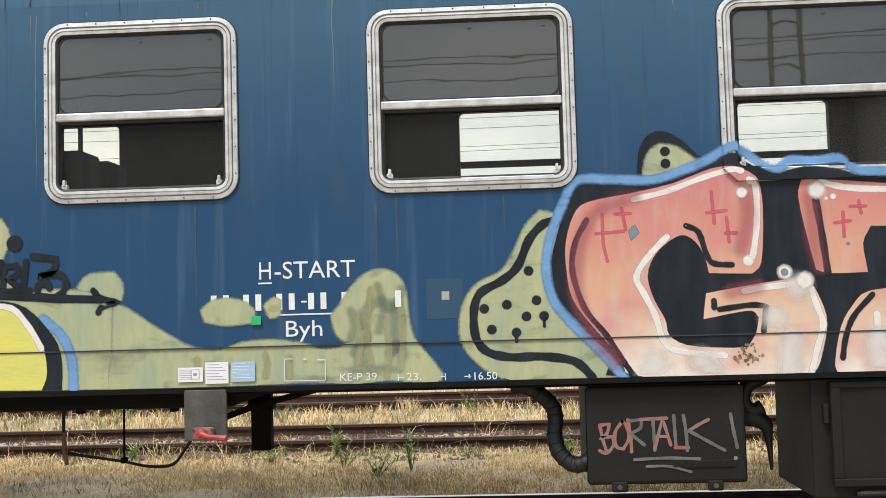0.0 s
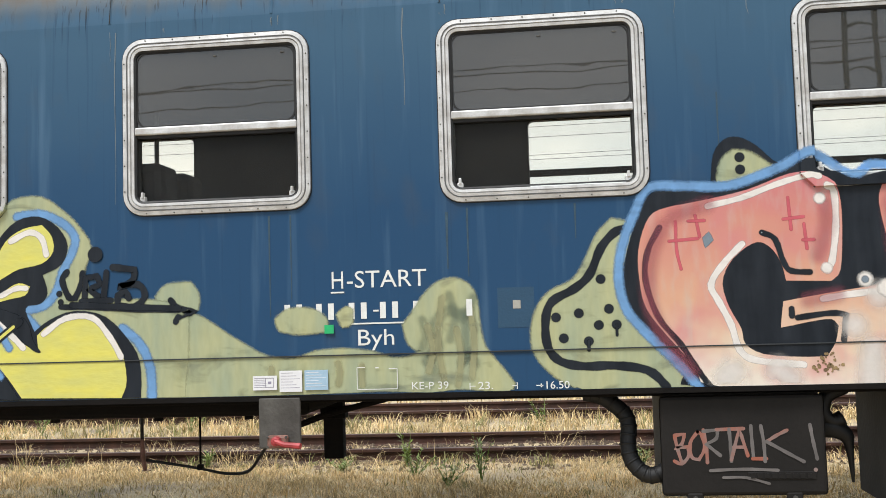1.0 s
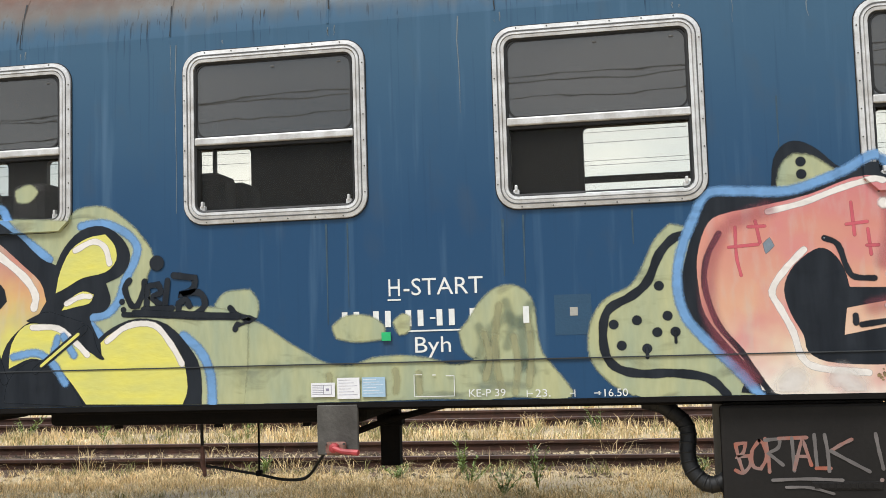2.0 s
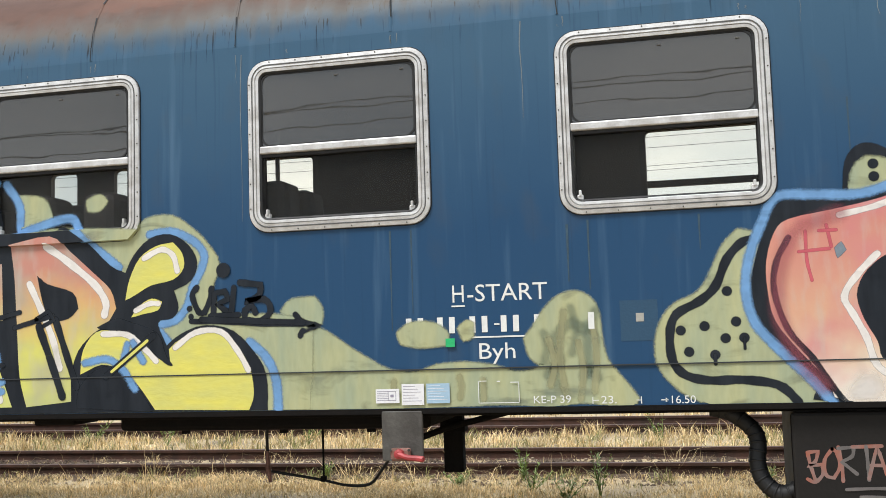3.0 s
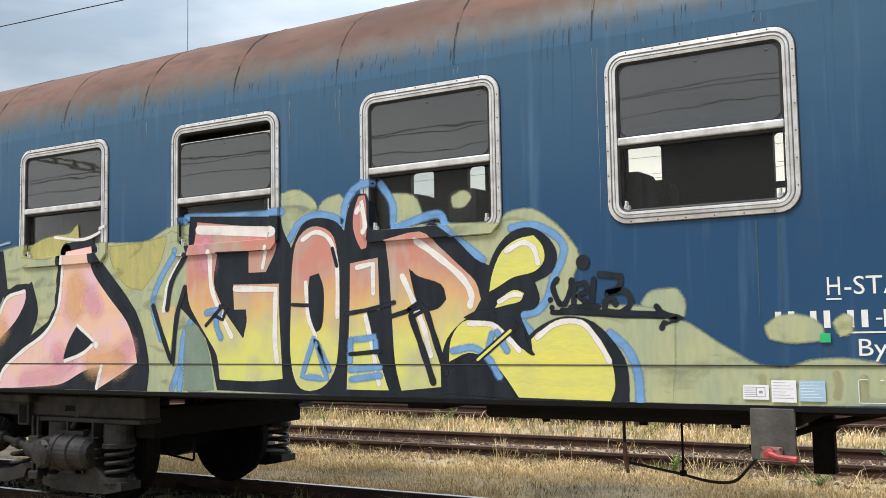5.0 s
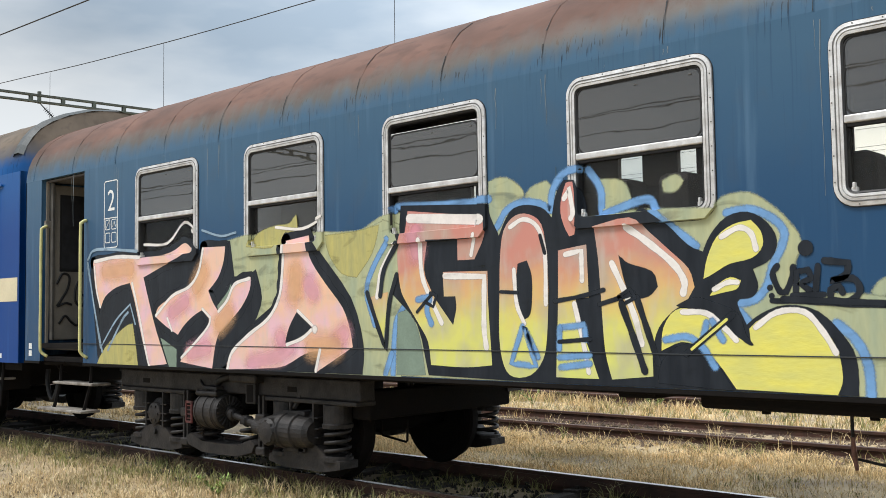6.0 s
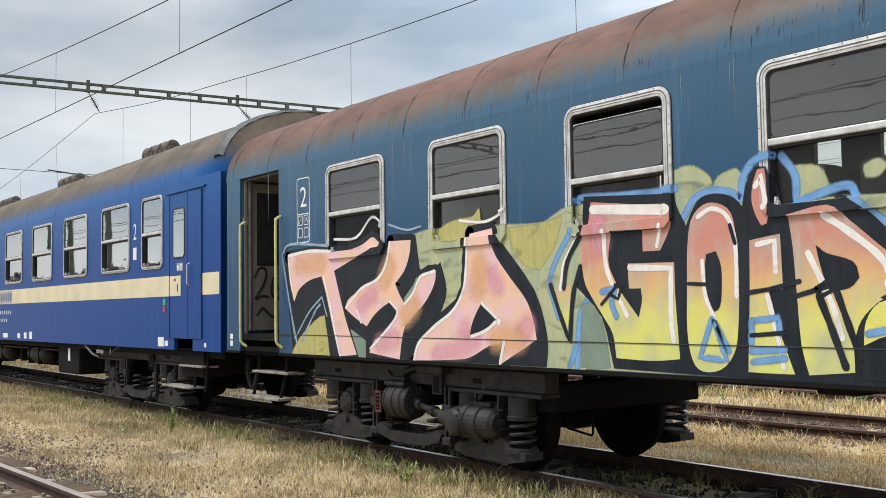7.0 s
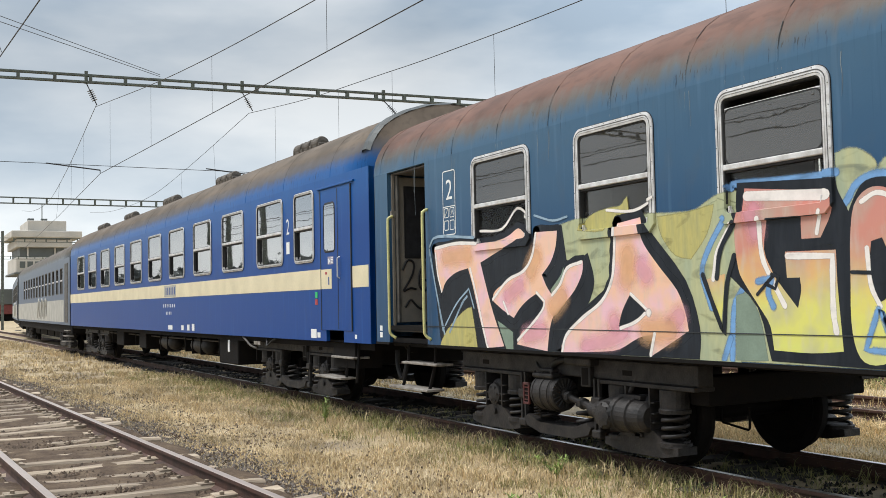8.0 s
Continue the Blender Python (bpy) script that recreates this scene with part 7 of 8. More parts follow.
part("door_edge", boxed(-0.635, -0.615, -0.02, 0.0, 1.17, 3.32, 0.004), M["seam"], dr)
part("door_handle", tubed([(-1.04, -0.012, 1.95), (-1.04, -0.05, 1.97), (-1.04, -0.05, 2.25), (-1.04, -0.012, 2.27)], 0.012, 6), M["alu"], dr)
part("door_stripe", boxed(-1.76, -1.35, -0.016, -0.0135, 1.80, 2.10), M["cream"], dr, "chipped cream stripe")
part("rain_gutter", boxed(-1.9, -0.5, -0.03, 0.0, 3.34, 3.37, 0.006), M["blue"], blue)
part("door_label", boxed(-1.5, -1.28, -0.014, -0.012, 2.17, 2.29), M["ink"], dr)
for k in range(4):
    part("print_bar", boxed(-1.38, -1.29, -0.0155, -0.014, 2.185 + 0.025 * k, 2.197 + 0.025 * k), M["lettering"], dr)
part("warning_triangle", lathe(bmesh.new(), [(0.055, -0.0155), (0.055, -0.014)], (-1.45, 0, 2.22), "Y", 3), M["lettering"], dr)
text_mesh("2", -3.31, 2.75, 0.13, 0.26, -0.002, blue)
part("pictogram", boxed(-3.32, -3.17, -0.003, -0.001, 2.42, 2.62), M["lettering"], blue)
part("label_plate", boxed(-2.05, -1.95, -0.006, -0.001, 1.67, 1.76), M["paper_green"], blue, "small green label")
part("label_plate", boxed(-2.05, -1.95, -0.006, -0.001, 1.56, 1.65), M["red"], blue, "small red label")
for x0, x1, z0, z1 in ((-2.25, -2.02, 1.04, 1.18), (-1.98, -1.86, 1.05, 1.13), (-0.55, -0.48, 1.06, 1.12), (-9.3, -9.1, 1.05, 1.2), (-9.7, -9.5, 1.05, 1.18), (-10.2, -10.0, 1.05, 1.16), (-11.4, -11.0, 1.05, 1.15)):
    part("painted_mark", boxed(x0, x1, -0.003, -0.001, z0, z1), M["lettering"], blue)
part("emblem", boxed(-11.75, -10.65, -0.007, -0.004, 1.82, 2.09), M["grey_white"], blue, "pale blank emblem panel")
for k in range(6):
    part("emblem_shape", boxed(-11.6 + 0.16 * k, -11.53 + 0.16 * k, -0.009, -0.007, 1.87, 2.04), M["blue"], blue)
for k in range(7):
    part("painted_bar", boxed(-11.85 + 0.17 * k, -11.80 + 0.17 * k, -0.003, -0.001, 1.57, 1.65), M["lettering"], blue)
for k in range(4):
    part("painted_bar", boxed(-11.6 + 0.15 * k, -11.55 + 0.15 * k, -0.003, -0.001, 1.40, 1.47), M["lettering"], blue)
for x in (-3.9, -8.8, -13.7, -18.6, -23.0):
    bm = bmesh.new()
    for dx in (-0.62, -0.20, 0.22):
        lathe(bm, [(0.05, dx), (0.11, dx + 0.02), (0.125, dx + 0.06), (0.105, dx + 0.10), (0.105, dx + 0.26), (0.125, dx + 0.30), (0.11, dx + 0.34), (0.05, dx + 0.36)], (x, 0.70, BT - 0.12), "X", 16)
    box(bm, x - 0.66, x + 0.62, 0.60, 0.82, BT - 0.24, BT - 0.12, 0.02)
    part("roof_ventilator", bm, M["vent"], blue)
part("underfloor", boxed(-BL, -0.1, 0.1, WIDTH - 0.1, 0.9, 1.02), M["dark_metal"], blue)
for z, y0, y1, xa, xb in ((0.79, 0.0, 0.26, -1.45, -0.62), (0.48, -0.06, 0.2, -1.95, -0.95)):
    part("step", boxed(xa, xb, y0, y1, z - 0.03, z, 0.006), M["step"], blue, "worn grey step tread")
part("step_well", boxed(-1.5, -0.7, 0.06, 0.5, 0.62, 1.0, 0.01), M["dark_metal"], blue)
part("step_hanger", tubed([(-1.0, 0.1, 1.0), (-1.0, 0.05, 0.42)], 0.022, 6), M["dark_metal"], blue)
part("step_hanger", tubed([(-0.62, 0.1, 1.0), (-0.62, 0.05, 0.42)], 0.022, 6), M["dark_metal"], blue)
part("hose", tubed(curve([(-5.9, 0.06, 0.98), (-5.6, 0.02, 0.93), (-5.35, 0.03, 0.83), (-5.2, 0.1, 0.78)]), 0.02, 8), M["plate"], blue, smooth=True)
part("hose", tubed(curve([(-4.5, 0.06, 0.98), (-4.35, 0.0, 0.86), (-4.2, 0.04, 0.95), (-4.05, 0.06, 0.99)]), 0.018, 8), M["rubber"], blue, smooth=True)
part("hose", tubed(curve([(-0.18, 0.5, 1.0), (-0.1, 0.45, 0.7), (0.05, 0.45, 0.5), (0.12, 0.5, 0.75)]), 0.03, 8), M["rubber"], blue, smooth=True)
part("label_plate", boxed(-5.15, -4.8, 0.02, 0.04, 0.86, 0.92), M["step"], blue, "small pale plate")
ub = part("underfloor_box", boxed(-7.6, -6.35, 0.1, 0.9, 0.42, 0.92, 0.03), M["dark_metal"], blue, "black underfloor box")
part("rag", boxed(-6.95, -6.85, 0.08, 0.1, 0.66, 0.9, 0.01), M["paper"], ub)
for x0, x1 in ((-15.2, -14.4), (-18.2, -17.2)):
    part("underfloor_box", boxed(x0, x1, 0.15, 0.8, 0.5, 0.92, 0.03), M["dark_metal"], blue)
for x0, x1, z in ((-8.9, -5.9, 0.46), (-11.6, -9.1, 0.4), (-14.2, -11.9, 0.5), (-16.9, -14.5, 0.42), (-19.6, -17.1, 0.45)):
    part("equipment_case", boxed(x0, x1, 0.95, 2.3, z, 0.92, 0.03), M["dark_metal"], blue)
for x in (-9.9, -12.9):
    part("air_tank", lathe(bmesh.new(), [(0.05, -0.62), (0.15, -0.58), (0.19, -0.5), (0.19, 0.5), (0.15, 0.58), (0.05, 0.62)], (x, 0.45, 0.70), "X", 16), M["grime_metal"], blue, smooth=True)
    for dx in (-0.35, 0.35):
        part("tank_strap", boxed(x + dx - 0.02, x + dx + 0.02, 0.25, 0.65, 0.5, 0.93, 0.01), M["dark_metal"], blue)
for y, z in ((0.3, 0.83), (0.62, 0.55)):
    part("brake_pipe", tubed([(-20.0, y, z), (-5.6, y, z)], 0.022, 6), M["grime_metal"], blue)
for x in (-5.75, -8.2, -10.9, -16.2, -19.4):
    part("pipe_hanger", boxed(x - 0.02, x + 0.02, 0.27, 0.66, 0.53, 0.92, 0.005), M["dark_metal"], blue)
bogie(B @ pose(-3.6, WIDTH / 2, 0), False, "sooty dark bogie with coil springs")
bogie(B @ pose(-22.0, WIDTH / 2, 0), False, "sooty dark bogie with coil springs")

M["blue"].node_tree.nodes["Principled BSDF"].inputs["Specular IOR Level"].default_value = 0.22

# ---- the grey and white coach behind it ----
G = pose(-36.6, -0.28, 0, 0, 0, -1.7)
grey = thing("passenger_coach", "weathered grey and white passenger coach with graffiti scrawls", "train coach", G, "coaches of the train")
GL = 25.0
gw = [(-3.1 - 1.5 * k, -2.3 - 1.5 * k) for k in range(13)]
part("side_wall", pierced(bmesh.new(), -GL, 0, 1.0, 3.5, [(a, b, 2.2, 3.15) for a, b in gw], 0.0, 0.06), M["grey_coach"], grey)
part("side_wall", boxed(-GL, 0, WIDTH - 0.06, WIDTH, 1.0, 3.5), M["grey_coach"], grey)
part("end_wall", boxed(-0.02, 0.0, 0, WIDTH, 1.0, 3.5), M["grey_coach"], grey)
part("roof", roof_mesh(-GL, 0, 3.5, 4.3, 2.0), M["grey_coach"], grey, smooth=True)
part("lower_band", boxed(-GL, -1.9, -0.004, 0, 1.1, 1.95), M["grey_white"], grey, "dirty white lower band")
for a, b in gw:
    w = part("window", ring_frame(bmesh.new(), a - 0.03, b + 0.03, 2.17, 3.18, 0.06, [(0, 0), (0.01, -0.008), (0.03, -0.008), (0.035, 0.03)]), M["plate"], grey)
    part("upper_pane", boxed(a, b, 0.03, 0.035, 2.72, 3.15), M["glass_blue"], w)
    part("lower_pane", boxed(a, b, 0.03, 0.035, 2.2, 2.68), M["rubber"], w)
    part("bar", boxed(a, b, 0.0, 0.03, 2.67, 2.73), M["alu"], w)
part("door", boxed(-1.5, -0.5, -0.02, 0.0, 1.1, 3.3, 0.01), M["plate"], grey, "closed grey door")
part("underfloor", boxed(-GL, -0.1, 0.1, WIDTH - 0.1, 0.7, 1.0), M["dark_metal"], grey)
for k in range(3):
    part("step", boxed(-1.6, -0.5, -0.02 - 0.05 * k, 0.2, 0.78 - 0.2 * k, 0.81 - 0.2 * k), M["step"], grey)
for x in (-9.5, -11.0, -12.6):
    part("graffiti_scrawl", tubed([(p.x, -0.008, p.y) for p in curve([(x, 1.2, 0), (x + 0.5, 2.1, 0), (x + 0.9, 1.3, 0), (x + 1.1, 2.0, 0), (x + 0.6, 1.6, 0)])], 0.03, 5), M["grey_white"], grey)
for x0, x1 in ((-9.0, -6.2), (-12.2, -9.5), (-15.6, -12.6), (-18.6, -16.0)):
    part("equipment_case", boxed(x0, x1, 0.4, 2.3, 0.38, 0.72, 0.03), M["dark_metal"], grey)
bogie(G @ pose(-3.6, WIDTH / 2, 0), False, "dark bogie in shade")
bogie(G @ pose(-20.9, WIDTH / 2, 0), False, "dark bogie in shade")
for k in range(8):
    part("roof_ventilator", boxed(-2.5 - 2.9 * k, -2.1 - 2.9 * k, 0.7, 1.0, 4.05, 4.28, 0.04), M["vent"], grey)
copy_thing(grey, G @ pose(-GL - 0.7, 0, 0, 0, 0, -3.0))

# ---- ground ----
GZ = -0.16


def ground_material():
    m = mat("dry_grassy_ground", (0.43, 0.335, 0.20), 0.95, var=0.4, scale=0.8, grain=25, bump=0.8, col2=(0.30, 0.23, 0.135))
    n, l = m.node_tree.nodes, m.node_tree.links
    b = n["Principled BSDF"]
    src = b.inputs["Base Color"].links[0].from_socket
    co = n.new("ShaderNodeTexCoord")
    nz = n.new("ShaderNodeTexNoise")
    nz.inputs["Scale"].default_value, nz.inputs["Detail"].default_value = 0.9, 6.0
    l.new(co.outputs["Object"], nz.inputs["Vector"])
    r = n.new("ShaderNodeMapRange")
    r.inputs["From Min"].default_value, r.inputs["From Max"].default_value, r.inputs["To Max"].default_value = 0.5, 0.68, 0.8
    l.new(nz.outputs["Fac"], r.inputs["Value"])
    mx = n.new("ShaderNodeMix")
    mx.data_type = "RGBA"
    mx.inputs["B"].default_value = (0.14, 0.11, 0.085, 1)
    l.new(r.outputs["Result"], mx.inputs["Factor"])
    l.new(src, mx.inputs["A"])
    l.new(mx.outputs["Result"], b.inputs["Base Color"])
    return m


M["ground"] = ground_material()
bm = bmesh.new()
xs = [-900, -300, -120] + [-60 + 1.5 * k for k in range(57)] + [60, 200, 900]
ys = [-900, -200, -60, -30, -20] + [-14 + 0.75 * k for k in range(46)] + [30, 60, 200, 900]
grid = []
for x in xs:
    row = []
    for y in ys:
        d = 0.05 * noise.noise((x * 0.35, y * 0.5, 0)) if abs(x) < 100 and abs(y) < 28 else 0
        row.append(bm.verts.new((x, y, GZ + d * (0.4 if -0.3 < y < 3 else 1.0))))
    grid.append(row)
for i in range(len(xs) - 1):
    for j in range(len(ys) - 1):
        bm.faces.new((grid[i][j], grid[i + 1][j], grid[i + 1][j + 1], grid[i][j + 1]))
tagged(part("ground", bm, M["ground"], smooth=True), "dry trampled earth and straw between the tracks", "ground", kind="structure")

RAIL = [(-0.07, -0.16), (0.07, -0.16), (0.07, -0.148), (0.012, -0.125), (0.010, -0.045), (0.036, -0.035), (0.036, -0.004), (0.03, 0.0), (-0.03, 0.0), (-0.036, -0.004), (-0.036, -0.035), (-0.010, -0.045), (-0.012, -0.125), (-0.07, -0.148)]


def rail_mesh(length, a=0.0):
    bm = bmesh.new()
    n = max(1, int(length / 6))
    rings = [[bm.verts.new((a + length * i / n, y, z)) for y, z in RAIL] for i in range(n + 1)]
    for p, q in zip(rings, rings[1:]):
        for k in range(len(RAIL)):
            f = bm.faces.new((p[k], p[(k + 1) % len(RAIL)], q[(k + 1) % len(RAIL)], q[k]))
            f.material_index = 1 if k in (6, 7, 8) else 0
    bm.faces.new(rings[0])
    bm.faces.new(rings[-1])
    return bm


def worn_sleeper(rng):
    """A weathered timber with wavy edges and a hollowed top."""
    bm = bmesh.new()
    n, seed = 14, rng.uniform(0, 50)
    rows = []
    for i in range(n + 1):
        y = -1.2 + 2.4 * i / n
        a = 0.098 + 0.034 * noise.noise((y * 2.3, seed, 0))
        b = 0.098 + 0.034 * noise.noise((y * 2.3, seed, 9))
        s = 0.035 * noise.noise((y * 1.2, seed, 4))
        top = -0.127 + 0.018 * noise.noise((y * 1.9, seed, 17))
        rows.append([bm.verts.new(p) for p in ((-a + s, y, -0.24), (-a + s, y, top - 0.03), (-a * 0.75 + s, y, top), (b * 0.75 + s, y, top), (b + s, y, top - 0.03), (b + s, y, -0.24))])
    for p, q in zip(rows, rows[1:]):
        for k in range(5):
            bm.faces.new((p[k], q[k], q[k + 1], p[k + 1]))
    bm.faces.new(rows[0])
    bm.faces.new(rows[-1])
    return bm


def fastening(bm, y):
    """Bearing plate and two screws under one rail."""
    box(bm, -0.085, 0.085, y - 0.17, y + 0.17, -0.145, -0.112, 0.004)
    for dy in (-0.1, 0.1):
        lathe(bm, [(0.022, -0.12), (0.022, -0.085), (0.012, -0.08)], (0.03, y + dy, 0), "Z", 6)


def track(label, m, length, sleepers, worn=True, lift=0.0, head="rail_top", wood="sleeper"):
    """Two rails with sleepers; origin on the track's centre line at rail-head level, running along +x."""
    t = thing("railway_track", label, "railway track", m, "tracks of the yard", "structure")
    for y in (-0.7525, 0.7525):
        part("rail", rail_mesh(length), [M["rail"], M[head] if worn else M["rail"]], t).location = (0, y, 0)
    rng = random.Random(len(label))
    kinds = []
    for v in range(5):
        bm = worn_sleeper(rng)
        for y in (-0.7525, 0.7525):
            fastening(bm, y)
        kinds.append(bm)
    meshes = []
    for k in range(sleepers):
        x = 0.3 + 0.62 * k
        if k < len(kinds):
            ob = part("sleeper", kinds[k], M[wood], t)
            meshes.append(ob.data)
        else:
            ob = new("sleeper", rng.choice(meshes))
            ob.parent = t
        ob.matrix_local = pose(x + rng.uniform(-0.03, 0.03), rng.uniform(-0.05, 0.05), rng.uniform(-0.035, 0.01) + lift, rng.uniform(-1.5, 1.5), rng.uniform(-3, 3), rng.uniform(-3, 3))
    return t


M["bed"] = mat("brown_track_dirt", (0.062, 0.041, 0.028), 0.95, var=0.6, scale=5, grain=40, bump=1.0, col2=(0.125, 0.09, 0.06), spec=0.2)
M["dirt_stone"] = mat("brown_dusty_ballast", (0.14, 0.098, 0.068), 0.92, var=0.45, scale=9, per="island")


def bed(t, length, half, depth, material=None):
    """Uneven dirt and fines between the sleepers."""
    bm = bmesh.new()
    nx, ny = int(length / 0.16), 14
    rows = []
    for i in range(nx + 1):
        row = []
        for j in range(ny + 1):
            x, y = length * i / nx, -half + 2 * half * j / ny
            e = abs(y) / half
            z = depth + 0.06 * noise.noise((x * 1.7, y * 1.9, 3)) + 0.018 * noise.noise((x * 7, y * 7, 5)) - 0.10 * max(0, e - 0.72 + 0.16 * noise.noise((x * 0.8, y, 11))) * 5 + 0.045 * min(1, max(0, (abs(y) - 0.78) / 0.15))
            row.append(bm.verts.new((x, y, z)))
        rows.append(row)
    for a, b in zip(rows, rows[1:]):
        for k in range(ny):
            bm.faces.new((a[k], a[k + 1], b[k + 1], b[k]))
    part("track_bed", bm, material or M["bed"], t, smooth=True)


ang = math.degrees(math.atan(0.0435))
mid_y = -3.135 - 0.7525
near = track("rusty running track on half-buried wooden sleepers", pose(-5.24, mid_y, 0.05) @ pose(0, 0, 0, 0, 0, ang) @ pose(-45, 0, 0), 75, 118, True, 0.0)
bed(near, 75, 1.5, -0.156)
under = track("track under the standing train", pose(-36, WIDTH / 2 - 0.02, 0), 60, 60, head="shiny_rail", wood="shade_sleeper")
bed(under, 60, 1.3, -0.165, M["shade_bed"])
track("track under the standing train", pose(-36, WIDTH / 2 - 0.02, -0.01, 0, 0, 180.8), 60, 12, wood="shade_sleeper")
siding = track("rusty siding overgrown with dry grass", pose(-40, 6.52, -0.01), 75, 90, False, -0.05)
bed(siding, 75, 1.25, -0.150, M["bed"])
far_siding = track("rusty far siding in dry grass", pose(-40, 11.05, 0.0), 75, 20, False, -0.06)
bed(far_siding, 75, 1.2, -0.155, M["bed"])


# ---- grass, weeds, ballast ----
def blades(name, label, material, n, zone, h, w, lean=0.5, seed=1, taper=None):
    rng = np.random.default_rng(seed)
    x0, x1, y0, y1 = zone
    x, y = rng.uniform(x0, x1, n), rng.uniform(y0, y1, n)
    # clumps: pull two thirds of the blades to tuft centres
    nt = max(10, n // 22)
    cx, cy = rng.uniform(x0, x1, nt), rng.uniform(y0, y1, nt)
    pick = rng.integers(0, nt, n)
    pull = rng.random(n) < 0.7
    x[pull] = cx[pick[pull]] + rng.normal(0, 0.06, pull.sum())
    y[pull] = cy[pick[pull]] + rng.normal(0, 0.06, pull.sum())
    size = rng.uniform(0.5, 1.0, nt)[pick] * rng.uniform(0.5, 1.15, n)
    bare = np.array([noise.noise((u * 0.9, v * 1.3, seed * 3.1)) for u, v in zip(cx, cy)])
    size = size * np.clip(0.75 + 1.6 * bare[pick], 0.25, 1.25)
    hh = h * size
    ww = w * rng.uniform(0.6, 1.2, n)
    a = rng.uniform(0, 2 * np.pi, n)
    lx, ly = rng.normal(0, lean, n) * hh, rng.normal(0, lean, n) * hh
    px, py = np.cos(a) * ww, np.sin(a) * ww
    z = np.full(n, GZ - 0.015)
    co = np.empty((n, 5, 3))
    co[:, 0] = np.stack([x - px, y - py, z], 1)
    co[:, 1] = np.stack([x + px, y + py, z], 1)
    co[:, 2] = np.stack([x + lx * 0.35 + px * 0.8, y + ly * 0.35 + py * 0.8, z + hh * 0.6], 1)
    co[:, 3] = np.stack([x + lx * 0.35 - px * 0.8, y + ly * 0.35 - py * 0.8, z + hh * 0.6], 1)
    co[:, 4] = np.stack([x + lx, y + ly, z + hh * (1 - 0.25 * np.hypot(lx, ly) / np.maximum(hh, 1e-6))], 1)
    base = np.arange(n)[:, None] * 5
    quads = (base + np.array([0, 1, 2, 3])).tolist()
    tris = (base + np.array([3, 2, 4])).tolist()
    me = bpy.data.meshes.new(name)
    me.from_pydata(co.reshape(-1, 3).tolist(), [], quads + tris)
    me.materials.append(material)
    return tagged(new(name, me), label, "grass", kind="stuff")


blades("dry_grass", "straw-coloured dry grass beside the train", M["trampled_straw"], 45000, (-12, -1.0, -2.4, 0.35), 0.15, 0.0036, 0.55, 1)
blades("dry_grass", "straw-coloured dry grass along the standing train", M["trampled_straw"], 36000, (-24, -12, -2.9, 0.35), 0.15, 0.004, 0.55, 41)
blades("dry_grass", "dry grass growing over the rail", M["trampled_straw"], 9000, (-24, -1.5, 0.1, 0.75), 0.2, 0.004, 0.5, 42)
blades("green_grass", "green grass growing over the rail", M["green_grass"], 6000, (-24, -1.5, 0.0, 0.8), 0.2, 0.0045, 0.5, 43)
blades("dry_grass", "straw-coloured dry grass far along the train", M["trampled_straw"], 16000, (-60, -24, -3.6, 0.2), 0.2, 0.009, 0.5, 2)
blades("dry_grass", "short dry grass between train and siding", M["straw"], 120000, (-10, 8.5, 2.6, 5.6), 0.13, 0.0038, 0.65, 3)
blades("dry_grass", "dry grass between the sidings", M["straw"], 30000, (-22, 10, 7.5, 10.2), 0.26, 0.0065, 0.45, 4)
blades("dry_grass", "dry grass beyond the sidings", M["straw"], 16000, (-45, 12, 12.0, 18), 0.4, 0.012, 0.4, 5)
blades("dry_grass", "dry grass beyond the standing train", M["straw"], 20000, (-45, -13, 2.6, 5.5), 0.2, 0.009, 0.5, 31)
blades("dry_grass", "dry grass far between the sidings", M["straw"], 14000, (-60, -22, 7.5, 10.2), 0.3, 0.012, 0.5, 32)
blades("dry_grass", "straw-coloured dry grass towards the running track", M["trampled_straw"], 16000, (-30, -13, -3.7, -2.8), 0.13, 0.005, 0.55, 33)
blades("dry_grass", "thin straw along the ballast edge", M["trampled_straw"], 9000, (-13, -2, -2.95, -2.25), 0.11, 0.0036, 0.7, 44)
blades("dry_grass", "bleached flattened straw between the tracks", M["pale_straw"], 16000, (-20, -1.5, -2.3, -0.5), 0.10, 0.003, 0.95, 46)
blades("green_grass", "dark weeds and grass on the shade-darkened ballast", M["green_grass"], 2500, (-12, -1, 0.75, 2.0), 0.22, 0.004, 0.8, 47)
blades("green_grass", "green grass thinning into the straw", M["green_grass"], 12000, (-26, -2, -0.9, 0.2), 0.15, 0.0040, 0.5, 45)
blades("green_grass", "green grass along the rail", M["green_grass"], 6500, (-22, -2, -0.15, 0.6), 0.2, 0.0045, 0.45, 6)
blades("green_grass", "green grass among the straw", M["green_grass"], 8000, (-13, 9.5, 2.9, 5.6), 0.12, 0.0040, 0.6, 7)
blades("green_grass", "green grass between the far sidings", M["green_grass"], 7000, (-22, 9.5, 7.6, 10.0), 0.28, 0.006, 0.5, 57)
blades("dry_grass", "bent dead stalks along the rusty rail", M["straw"], 2200, (-14, 9.5, 5.15, 6.3), 0.34, 0.0032, 0.95, 58)
blades("green_grass", "leafy tufts along the rusty rail", M["green_grass"], 1800, (-14, 9.5, 5.2, 5.8), 0.22, 0.006, 0.7, 59)
blades("dry_grass", "dry grass stalks between the rails of the siding", M["straw"], 2600, (-18, 9.5, 5.4, 7.6), 0.24, 0.004, 0.6, 8)
blades("green_grass", "sparse grass between the rails", M["green_grass"], 3500, (-26, -5, -5.0, -3.3), 0.09, 0.005, 0.6, 9)
